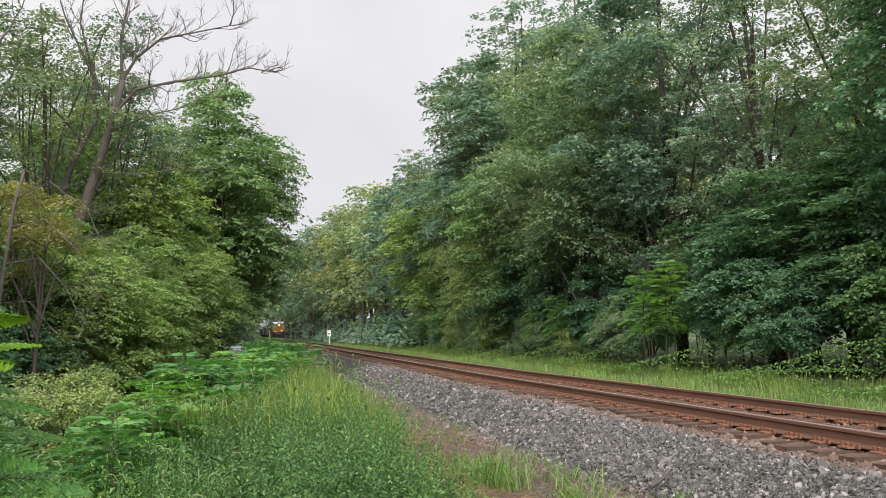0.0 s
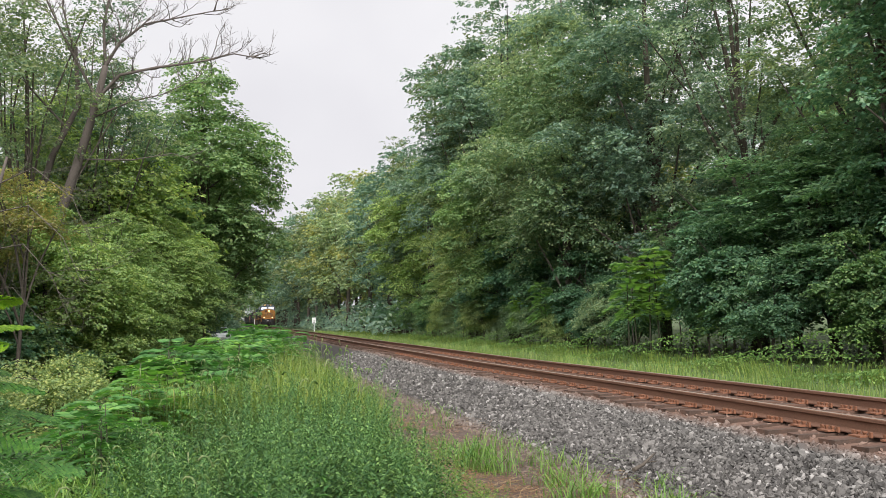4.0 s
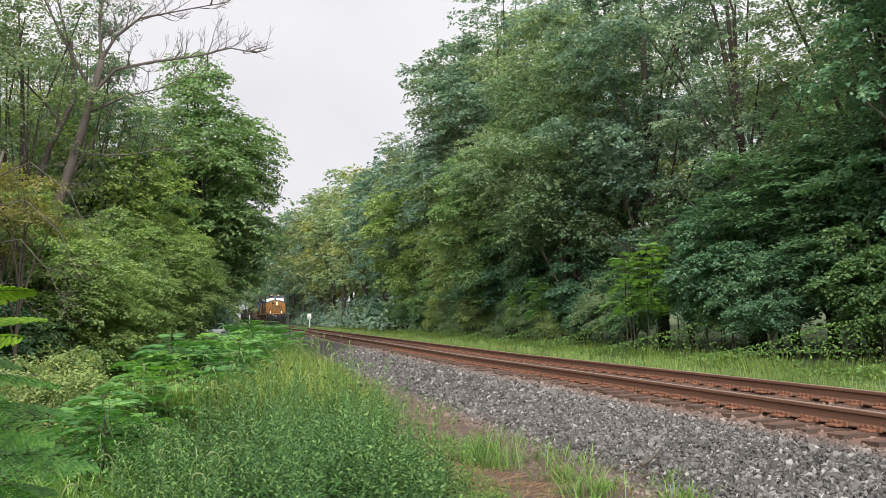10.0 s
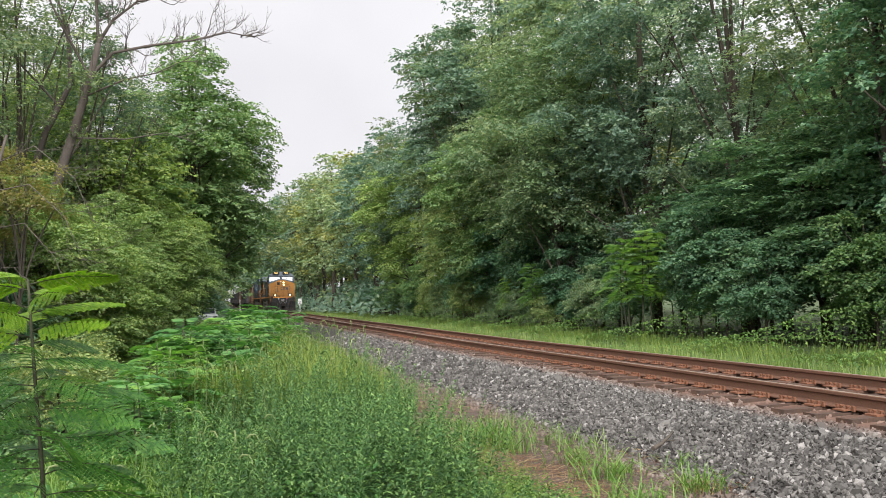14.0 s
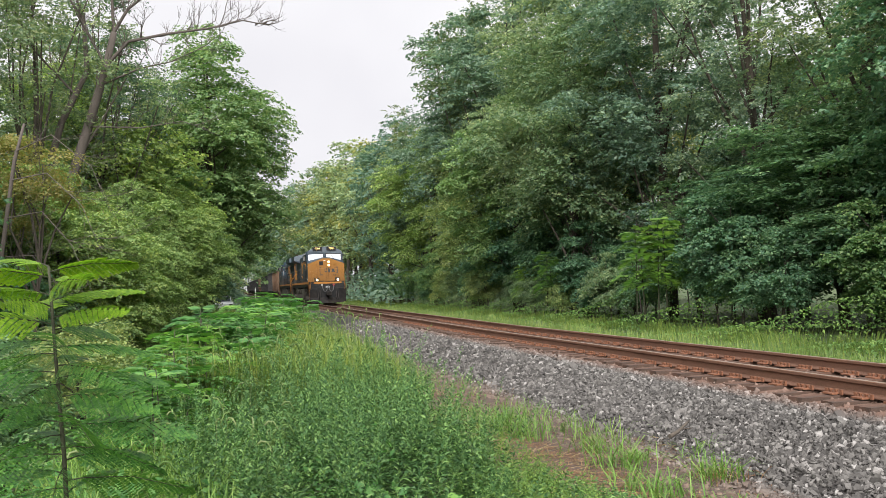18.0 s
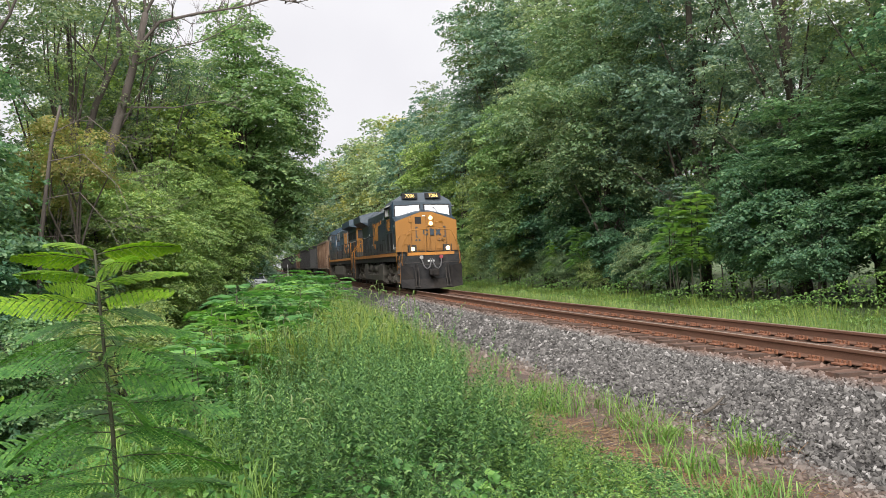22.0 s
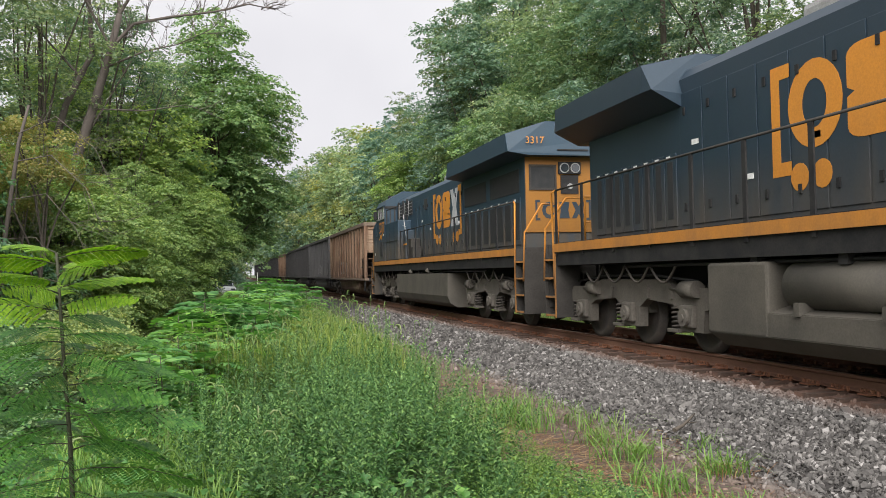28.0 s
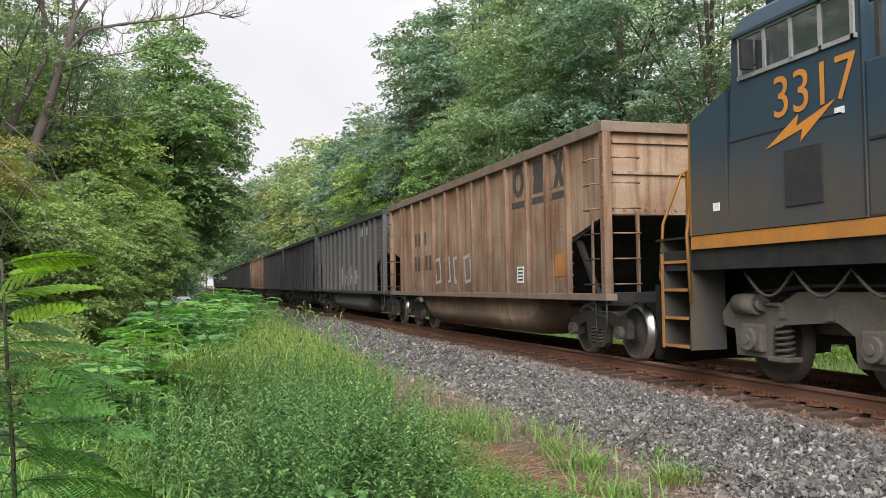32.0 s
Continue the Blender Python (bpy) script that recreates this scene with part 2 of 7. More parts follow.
def ground_mat():
    m, n, l, b = mat("soil_and_grass", 0.95)
    f1 = noise_node(n, l, 0.6, 6)
    f2 = noise_node(n, l, 9, 6)
    c = ramp(n, l, f1, [(0.3, (0.045, 0.075, 0.025)), (0.55, (0.07, 0.105, 0.035)), (0.75, (0.10, 0.085, 0.05))])
    c = mix(n, l, 1.0, c, ramp(n, l, f2, [(0.3, (0.6, 0.6, 0.6)), (0.7, (1.3, 1.3, 1.3))]), "MULTIPLY")
    tc = n.new("ShaderNodeTexCoord")
    sp = n.new("ShaderNodeSeparateXYZ")
    l.new(tc.outputs["Object"], sp.inputs[0])
    mr = n.new("ShaderNodeMapRange")
    mr.inputs["From Min"].default_value, mr.inputs["From Max"].default_value = -6.5, -5.8
    l.new(sp.outputs[0], mr.inputs["Value"])
    f3 = noise_node(n, l, 14, 6)
    bare = ramp(n, l, f3, [(0.28, (0.034, 0.023, 0.018)), (0.5, (0.078, 0.052, 0.040)), (0.72, (0.150, 0.112, 0.090))])
    mr2 = n.new("ShaderNodeMapRange")
    mr2.inputs["From Min"].default_value, mr2.inputs["From Max"].default_value = 2.2, -1.0
    l.new(sp.outputs[0], mr2.inputs["Value"])
    both = n.new("ShaderNodeMath")
    both.operation = "MULTIPLY"
    l.new(mr.outputs[0], both.inputs[0])
    l.new(mr2.outputs[0], both.inputs[1])
    c = mix(n, l, both.outputs[0], c, bare)
    l.new(c, b.inputs["Base Color"])
    bump(n, l, b, f2, 0.8, 0.05)
    return m


M_GROUND = ground_mat()


# ---- mesh helpers ----
def mesh_np(name, verts, faces, mats):
    """A mesh from arrays: verts (n, 3), faces (m, k)."""
    me = bpy.data.meshes.new(name)
    verts, faces = np.asarray(verts, dtype=np.float32), np.asarray(faces, dtype=np.int32)
    k = faces.shape[1]
    me.vertices.add(len(verts))
    me.vertices.foreach_set("co", verts.ravel())
    me.loops.add(faces.size)
    me.loops.foreach_set("vertex_index", faces.ravel())
    me.polygons.add(len(faces))
    me.polygons.foreach_set("loop_start", np.arange(0, faces.size, k, dtype=np.int32))
    me.update(calc_edges=True)
    me.validate()
    me.shade_flat()
    for x in mats if isinstance(mats, (list, tuple)) else [mats]:
        me.materials.append(x)
    return me


def part(name, bm, material, parent, label=""):
    me = bpy.data.meshes.new(name)
    bm.to_mesh(me)
    bm.free()
    for x in material if isinstance(material, (list, tuple)) else [material]:
        me.materials.append(x)
    ob = new(name, me)
    ob.parent = parent
    return tagged(ob, label)


def part_mesh(name, me, parent, label="", m=None):
    ob = new(name, me)
    ob.parent = parent
    if m is not None:
        ob.matrix_basis = m
    return tagged(ob, label)


def box(bm, x0, x1, y0, y1, z0, z1, bevel=0.0):
    vs = [bm.verts.new(c) for c in ((x0, y0, z0), (x1, y0, z0), (x1, y1, z0), (x0, y1, z0), (x0, y0, z1), (x1, y0, z1), (x1, y1, z1), (x0, y1, z1))]
    fs = [bm.faces.new([vs[i] for i in q]) for q in ((0, 3, 2, 1), (4, 5, 6, 7), (0, 1, 5, 4), (1, 2, 6, 5), (2, 3, 7, 6), (3, 0, 4, 7))]
    if bevel:
        bmesh.ops.bevel(bm, geom=list({e for f in fs for e in f.edges}), offset=bevel, segments=2, affect="EDGES", profile=0.6)


def prism(bm, outline, a0, a1, axis="x"):
    """Extrudes an outline of (u, v) points from a0 to a1 along the axis; u, v are the other two axes in order."""
    def at(u, v, a):
        return {"x": (a, u, v), "y": (u, a, v), "z": (u, v, a)}[axis]
    lo = [bm.verts.new(at(u, v, a0)) for u, v in outline]
    hi = [bm.verts.new(at(u, v, a1)) for u, v in outline]
    k = len(outline)
    fs = [bm.faces.new(lo[::-1]), bm.faces.new(hi)]
    for i in range(k):
        fs.append(bm.faces.new((lo[i], lo[(i + 1) % k], hi[(i + 1) % k], hi[i])))
    return fs


def tube(bm, points, r, sides=8, r1=None, cap=True):
    """A round bar along points, of radius r (to r1 at the end)."""
    pts = [Vector(p) for p in points]
    rings, k = [], len(pts)
    ref = None
    for i, p in enumerate(pts):
        d = (pts[min(i + 1, k - 1)] - pts[max(i - 1, 0)]).normalized()
        if ref is None:
            ref = d.orthogonal().normalized()
        ref = (ref - d * ref.dot(d)).normalized()
        b = d.cross(ref)
        rr = r if r1 is None else r + (r1 - r) * i / (k - 1)
        rings.append([bm.verts.new(p + (ref * math.cos(a) + b * math.sin(a)) * rr) for a in (2 * math.pi * j / sides for j in range(sides))])
    for a, b in zip(rings, rings[1:]):
        for j in range(sides):
            f = bm.faces.new((a[j], a[(j + 1) % sides], b[(j + 1) % sides], b[j]))
            f.smooth = True
    if cap:
        bm.faces.new(rings[0][::-1])
        bm.faces.new(rings[-1])


def rise(y):
    """The line climbs gently away from y = 25 m."""
    return 0.005 * max(0.0, y - 25.0)


def smooth(a, b, x):
    t = min(1.0, max(0.0, (x - a) / (b - a)))
    return t * t * (3 - 2 * t)


def ground_z(x, y):
    n = noise.noise(Vector((x * 0.35, y * 0.35, 3.1))) * 0.10 + noise.noise(Vector((x * 1.3, y * 1.3, 7.7))) * 0.03
    if x < 0:
        z = -0.30 - 0.36 * smooth(1.5, 3.3, -x)
        z += 0.22 * smooth(4.2, 5.6, -x)
        z -= 3.2 * smooth(8.6, 15.0, -x)
    else:
        z = -0.30 - 0.30 * smooth(1.5, 3.4, x) - 0.2 * smooth(8, 14, x)
    return z + n * smooth(2.8, 4.5, abs(x)) + rise(y)


# ---- ground ----
def grid_mesh(name, xs, ys, f, material):
    v = [(x, y, f(x, y)) for y in ys for x in xs]
    w = len(xs)
    q = [(j * w + i, j * w + i + 1, (j + 1) * w + i + 1, (j + 1) * w + i) for j in range(len(ys) - 1) for i in range(w - 1)]
    me = mesh_np(name, v, q, material)
    me.polygons.foreach_set("use_smooth", [True] * len(me.polygons))
    return me


GX = [-900, -400, -150, -80, -50] + [-36 + i * 2 for i in range(9)] + [-19 + i * 0.6 for i in range(22)] + [-5.8 + 0.3 * i for i in range(39)] + [6.2 + 0.8 * i for i in range(15)] + [20, 28, 40, 70, 150, 400, 900]
GY = [-900, -300, -100, -50, -25] + [-14 + 0.6 * i for i in range(80)] + [34.5 + 1.5 * i for i in range(45)] + [104 + 5 * i for i in range(40)] + [330, 400, 520, 700, 1200, 2500]
ground = tagged(new("ground", grid_mesh("ground", GX, GY, ground_z, M_GROUND)), "weedy soil bank falling away beside the railway", "ground", kind="structure")


def bed_z(x, y):
    a = abs(x)
    z = -0.242 - 0.03 * smooth(1.15, 1.45, a) - 0.47 * smooth(1.6, 3.75, a) - 0.12 * smooth(3.4, 4.1, a)
    return z + rise(y) + noise.noise(Vector((x * 2.0, y * 2.0, 1.0))) * 0.025


BX = [-4.3 + 0.215 * i for i in range(41)]
BY = [-14 + 0.5 * i for i in range(130)] + [51 + 3 * i for i in range(80)] + [300, 340, 400, 520, 700]
# The bed's dark colour carries the shade seen between the loose stones.
bed = tagged(new("ballast_bed", grid_mesh("ballast_bed", BX, BY, bed_z, M_FINES_GAP_SHADE)), "bed of stone fines under the track, coloured near-black as gap shade", "ballast", kind="structure")


def stones(name, n, x0, x1, y0, y1, size, seed, lift=0.3):
    """Crushed stones: jittered icosahedra lying on the bed."""
    r = np.random.RandomState(seed)
    t = (1 + 5 ** 0.5) / 2
    base = np.array([(-1, t, 0), (1, t, 0), (-1, -t, 0), (1, -t, 0), (0, -1, t), (0, 1, t), (0, -1, -t), (0, 1, -t), (t, 0, -1), (t, 0, 1), (-t, 0, -1), (-t, 0, 1)]) / 1.9
    tri = np.array([(0, 11, 5), (0, 5, 1), (0, 1, 7), (0, 7, 10), (0, 10, 11), (1, 5, 9), (5, 11, 4), (11, 10, 2), (10, 7, 6), (7, 1, 8), (3, 9, 4), (3, 4, 2), (3, 2, 6), (3, 6, 8), (3, 8, 9), (4, 9, 5), (2, 4, 11), (6, 2, 10), (8, 6, 7), (9, 8, 1)])
    v = base[None] * r.choice([0.45, 0.8, 1.15, 1.45], (n, 12, 1))
    v = v * r.uniform(0.42, 1.35, (n, 1, 3)) * (size * 0.5 * r.lognormal(0, 0.22, (n, 1, 1)))
    a, b = r.uniform(0, 6.28, n), r.uniform(-0.9, 0.9, n)
    ca, sa, cb, sb = np.cos(a), np.sin(a), np.cos(b), np.sin(b)
    o = np.zeros_like(a)
    rot = np.stack([np.stack([ca * cb, -sa, ca * sb], -1), np.stack([sa * cb, ca, sa * sb], -1), np.stack([-sb, o, cb], -1)], 1)
    v = np.einsum("nij,nkj->nki", rot, v)
    px, py = r.uniform(x0, x1, n), y0 + (y1 - y0) * r.uniform(0, 1, n) ** 1.25
    px = np.where(px < x0 + 0.5, px + r.uniform(-0.35, 0.45, n), px)
    pz = np.array([max(bed_z(x, y), ground_z(x, y) - 0.01) if x < -3.1 else bed_z(x, y) for x, y in zip(px, py)]) + lift * size * r.uniform(-0.2, 1, n)
    v += np.stack([px, py, pz], -1)[:, None, :]
    f = (tri[None] + 12 * np.arange(n)[:, None, None]).reshape(-1, 3)
    return mesh_np(name, v.reshape(-1, 3), f, M_BALLAST)


tagged(new("ballast_stones", stones("ballast_stones", 28000, -3.35, -1.36, 3.0, 16, 0.050, 1, 0.5)), "loose crushed grey ballast stones beside the rail", "gravel", kind="stuff")
tagged(new("ballast_stones", stones("ballast_stones_far", 10000, -3.4, -1.3, 15, 42, 0.075, 2)), "loose crushed grey ballast stones beside the rail", "gravel", kind="stuff")
tagged(new("ballast_stones", stones("ballast_stones_crib", 8500, -1.4, 2.6, 4, 32, 0.058, 3, 0.05)), "rust-stained ballast stones between the ties", "gravel", kind="stuff")

tagged(new("ballast_stones", stones("ballast_stones_edge", 2600, -4.7, -3.2, 5.0, 20, 0.038, 4, 0.2)), "stray grey stones thinning out into bare soil", "gravel", kind="stuff")

# ---- track ----
track = tagged(new("railway_track"), "single railway track with rusty rails on timber ties", "railway track", kind="structure")


def rail(x):
    sec = [(-0.076, -0.185), (0.076, -0.185), (0.076, -0.172), (0.02, -0.155), (0.01, -0.14), (0.009, -0.055), (0.036, -0.04), (0.037, -0.008), (0.03, 0.0), (-0.03, 0.0), (-0.037, -0.008), (-0.036, -0.04), (-0.009, -0.055), (-0.01, -0.14), (-0.02, -0.155), (-0.076, -0.172)]
    ys = [-30, 25, 60, 120, 240, 520, 700]
    v = [(x + u, y, w + rise(y)) for y in ys for u, w in sec]
    k = len(sec)
    q = [(j * k + i, j * k + (i + 1) % k, (j + 1) * k + (i + 1) % k, (j + 1) * k + i) for j in range(len(ys) - 1) for i in range(k)]
    me = mesh_np("rail", v, q, [M_RAIL, M_RAILTOP])
    for i, p in enumerate(me.polygons):
        p.material_index = 1 if i % k in (8,) else 0
    part_mesh("rail", me, track, "rusty steel rail with a worn running surface")


rail(-0.7525)
rail(0.7525)


def tie_mesh(name, seed):
    r = random.Random(seed)
    bm = bmesh.new()
    box(bm, -1.30, 1.30, -0.115, 0.115, -0.16, 0.0)
    bmesh.ops.subdivide_edges(bm, edges=[e for e in bm.edges if abs(e.verts[0].co.x - e.verts[1].co.x) > 1], cuts=5)
    for v in bm.verts:
        v.co += Vector((r.uniform(-0.02, 0.02), r.uniform(-0.008, 0.008), r.uniform(-0.008, 0.006)))
    me = bpy.data.meshes.new(name)
    bm.to_mesh(me)
    bm.free()
    me.materials.append(M_TIE)
    return me


TIES = [tie_mesh("tie_%s" % c, i) for i, c in enumerate("abcd")]


def plate_mesh():
    bm = bmesh.new()
    box(bm, -0.19, 0.19, -0.095, 0.095, -0.006, 0.012)
    for sx in (-0.095, 0.095):
        for sy in (-0.05, 0.05):
            box(bm, sx - 0.012, sx + 0.012, sy - 0.012, sy + 0.012, 0.0, 0.045)
            box(bm, sx - 0.02, sx + 0.02, sy - 0.02, sy + 0.02, 0.035, 0.052)
    for sy in (-1, 1):
        box(bm, -0.10, -0.077, sy * 0.135 - 0.02, sy * 0.135 + 0.02, -0.01, 0.05)
        box(bm, 0.077, 0.10, sy * 0.135 - 0.02, sy * 0.135 + 0.02, -0.01, 0.05)
    me = bpy.data.meshes.new("tie_plate")
    bm.to_mesh(me)
    bm.free()
    me.materials.append(M_PLATE)
    return me


PLATE = plate_mesh()

# ---- plant shapes ----
def leaves_np(c, nrm, size, r, aspect=0.62, fold=0.16):
    """Diamond leaves folded at the midrib: centres c, normals nrm, lengths size."""
    n = len(c)
    ref = r.normal(size=(n, 3))
    d = np.cross(nrm, ref)
    d /= np.linalg.norm(d, axis=1)[:, None] + 1e-9
    s = np.cross(nrm, d)
    L, W = size[:, None] * 0.5, size[:, None] * 0.5 * aspect
    up = nrm * size[:, None] * fold
    v = np.stack([c - d * L, c + s * W + up - d * L * 0.15, c + d * L - up * 0.4, c - s * W + up - d * L * 0.15], 1)
    i = 4 * np.arange(n)[:, None]
    f = np.concatenate([i + np.array([[0, 1, 2]]), i + np.array([[0, 2, 3]])])
    return v.reshape(-1, 3), f


def unit(a):
    return a / (np.linalg.norm(a, axis=-1, keepdims=True) + 1e-9)


def crown_mesh(name, seed, lobes, clumps, per, radius, height, base, leaf, material, lean=(0, 0), aspect=0.62, lobe=0.40, sag=0.45, spray=0.85, flat=0.62):
    """A crown in layers: drooping leaf sprays fan out from the tops and flanks of flattened boughs."""
    r = np.random.RandomState(seed)
    mid, half = (height + base) / 2, (height - base) / 2
    u = unit(r.normal(size=(lobes, 3)))
    k = r.uniform(0.35, 0.95, lobes)
    rl = radius * lobe * r.uniform(0.55, 1.35, lobes)
    t = u[:, 2] * k
    shape = np.where(t > 0, 1 - 0.25 * t, 1 + 0.1 * t)
    lc = np.stack([u[:, 0] * k * (radius - rl * 0.55) * 1.15 * shape, u[:, 1] * k * (radius - rl * 0.55) * 1.15 * shape, mid + t * (half - rl * 0.4)], -1)
    h = ((lc[:, 2] - base) / (height - base))[:, None]
    lc[:, :2] += np.array([lean]) * h
    o = unit(r.normal(size=(lobes, clumps, 3)) + np.array([0, 0, 0.45]))
    cp = lc[:, None] + o * (rl[:, None, None] * r.uniform(0.55, 1.05, (lobes, clumps, 1))) * np.array([1, 1, flat])
    keep = (cp[:, :, 2] > base * 0.6) & (o[:, :, 2] > r.uniform(-0.9, 0.0, o.shape[:2]))
    away = unit(o + 0.7 * u[:, None] + r.normal(size=o.shape) * 0.45)
    cp, on, away = cp[keep], o[keep], away[keep]
    n = len(cp)
    away[:, 2] = away[:, 2] * 0.25 - 0.10
    away = unit(away)
    side = unit(np.cross(away, np.array([0, 0, 1.0])))
    L = spray * r.uniform(0.6, 1.3, (n, 1, 1))
    a = r.uniform(0, 1, (n, per, 1)) ** 0.8
    w = r.normal(size=(n, per, 1)) * 0.24 * np.sin(np.pi * (0.12 + 0.80 * a))
    c = cp[:, None] + away[:, None] * L * (a - 0.4) + side[:, None] * L * w + r.normal(size=(n, per, 3)) * 0.05
    c[:, :, 2] -= sag * (L * a * a)[:, :, 0]
    nrm = unit(on[:, None] * 0.30 + away[:, None] * 0.35 * a + np.array([0, 0, 0.85]) + r.normal(size=(n, per, 3)) * 0.34)
    v, f = leaves_np(c.reshape(-1, 3), nrm.reshape(-1, 3), leaf * r.uniform(0.6, 1.25, n * per), r, aspect)
    return mesh_np(name, v, f, material), lc


def trunk_mesh(name, seed, cp, height, girth, base, lean=(0, 0), material=None, limbs=14):
    r = random.Random(seed)
    bm = bmesh.new()

    def axis(t):
        return Vector((lean[0] * t * t + 0.15 * math.sin(5 * t + seed), lean[1] * t * t + 0.15 * math.cos(4 * t + seed), height * 0.85 * t))
    tube(bm, [axis(i / 9) - Vector((0, 0, 0.5 if i == 0 else 0)) for i in range(10)], girth, 9, girth * 0.15)
    order = list(range(len(cp)))
    r.shuffle(order)
    for i in order[:limbs]:
        e = Vector([float(a) for a in cp[i]])
        t0 = min(0.85, max(0.15, (e.z - 0.22 * (height - base)) / (height * 0.95) * r.uniform(0.65, 0.95)))
        s = axis(t0)
        m = s.lerp(e, 0.5) + Vector((r.uniform(-0.4, 0.4), r.uniform(-0.4, 0.4), r.uniform(0.0, 0.5)))
        tube(bm, [s, s.lerp(m, 0.5) + Vector((0, 0, 0.1)), m, m.lerp(e, 0.6), e], girth * r.uniform(0.28, 0.45), 6, 0.02, False)
    me = bpy.data.meshes.new(name)
    bm.to_mesh(me)
    bm.free()
    me.materials.append(material or M_BARK)
    return me


def tree(kind, label, seed, lobes, clumps, per, radius, height, base, leaf, material, girth=0.25, lean=(0, 0), limbs=14, aspect=0.62, lobe=0.40, **habit):
    root = tagged(new(kind), label, "tree")
    cm, cp = crown_mesh(kind + "_crown", seed, lobes, clumps, per, radius, height, base, leaf, material, lean, aspect, lobe, **habit)
    part_mesh("trunk", trunk_mesh(kind + "_trunk", seed, cp, height, girth, base, lean, None, limbs), root)
    part_mesh("crown", cm, root)
    return root


def put(ob, x, y, s=1.0, rz=0.0, sz=None, dz=0.0, label="", group=""):
    m = pose(x, y, ground_z(x, y) - 0.05 + dz, 0, 0, rz) @ Matrix.Diagonal((s, s, sz or s, 1))
    c = copy_thing(ob, m)
    return tagged(c, label, "", group)


# ---- the woods on both sides ----
R_ = random.Random(5)
maple = tree("maple_tree", "tall dense dark green maple at the edge of the wood", 11, 80, 42, 22, 5.2, 17.5, 0.8, 0.16, M_MAPLE, 0.24, lobe=0.28, aspect=0.85, sag=0.28, spray=0.95, flat=0.6)
oak = tree("oak_tree", "tall grey-green oak in the trackside wood", 12, 84, 44, 16, 5.2, 22.5, 1.6, 0.18, M_OAK, 0.26, lobe=0.27, sag=0.15, spray=0.8, flat=0.8)
walnut = tree("walnut_tree", "light green tree with feathery leaves beside the track", 13, 76, 40, 19, 4.9, 16.0, 1.4, 0.185, M_WALNUT, 0.20, aspect=0.56, lobe=0.28, sag=0.38, spray=1.0, flat=0.7)
linden = tree("linden_tree", "full-crowned bright green tree leaning towards the track", 31, 80, 42, 17, 4.9, 16.0, 1.0, 0.19, M_LINDEN, 0.22, aspect=0.7, lobe=0.28, sag=0.3, spray=0.95, flat=0.65)
poplar = tree("poplar_tree", "tall pale green poplar in the trackside wood", 14, 76, 36, 12, 4.3, 24.5, 2.0, 0.24, M_POPLAR, 0.24, lobe=0.28, sag=0.15, flat=0.85)
oak_mid = tree("oak_tree", "tall grey-green oak farther along the wood", 22, 80, 36, 12, 5.4, 23.0, 1.2, 0.25, M_OAK, 0.26, lobe=0.28, sag=0.15, spray=0.9, flat=0.85)
open_oak = tree("oak_tree", "tall oak with sky showing between its leaves", 25, 74, 27, 15, 5.0, 21.5, 3.0, 0.17, M_OAK, 0.24, lobe=0.25, sag=0.2, spray=0.85, flat=0.75)
locust = tree("locust_tree", "tall open-crowned tree with sky showing through", 23, 66, 18, 14, 3.5, 18.5, 4.0, 0.14, M_LOCUST, 0.13, limbs=16, lobe=0.25, aspect=0.6, sag=0.2)
under = tree("understorey_tree", "low dense green tree filling the wood's edge", 15, 38, 28, 16, 2.5, 6.5, 0.2, 0.16, M_MAPLE, 0.07, lobe=0.31, limbs=10, aspect=0.8, sag=0.3, spray=0.75, flat=0.6)
under2 = tree("understorey_tree", "low light green tree at the wood's edge", 16, 34, 28, 16, 2.3, 5.5, 0.2, 0.16, M_WALNUT, 0.06, aspect=0.56, lobe=0.31, limbs=10, sag=0.38, spray=0.75, flat=0.7)
far_tree = tree("far_tree", "distant green tree along the line", 17, 46, 28, 6, 5.4, 21.0, 0.6, 0.46, M_OAK, 0.30, lobe=0.32, limbs=6, sag=0.15, spray=1.1, flat=0.85)
far_pale = tree("far_tree", "distant pale green tree along the line", 18, 46, 28, 6, 5.0, 22.0, 0.6, 0.46, M_POPLAR, 0.30, lobe=0.32, limbs=6, sag=0.15, spray=1.1, flat=0.85)
golden = tree("yellowing_tree", "slender tree with yellowing leaves among green ones", 19, 16, 22, 16, 1.3, 9.2, 5.6, 0.10, M_YELLOW, 0.09, lobe=0.42, limbs=6, spray=0.5)
shrub = tree("shrub", "pale green shrub on the bank below the track", 20, 18, 36, 24, 1.3, 3.0, 0.2, 0.075, M_WALNUT, 0.04, lobe=0.42, limbs=8, spray=0.45)
tagged(golden, category="tree")
tagged(shrub, category="shrub")
G_R, G_L = "trees right of the line", "trees left of the line"
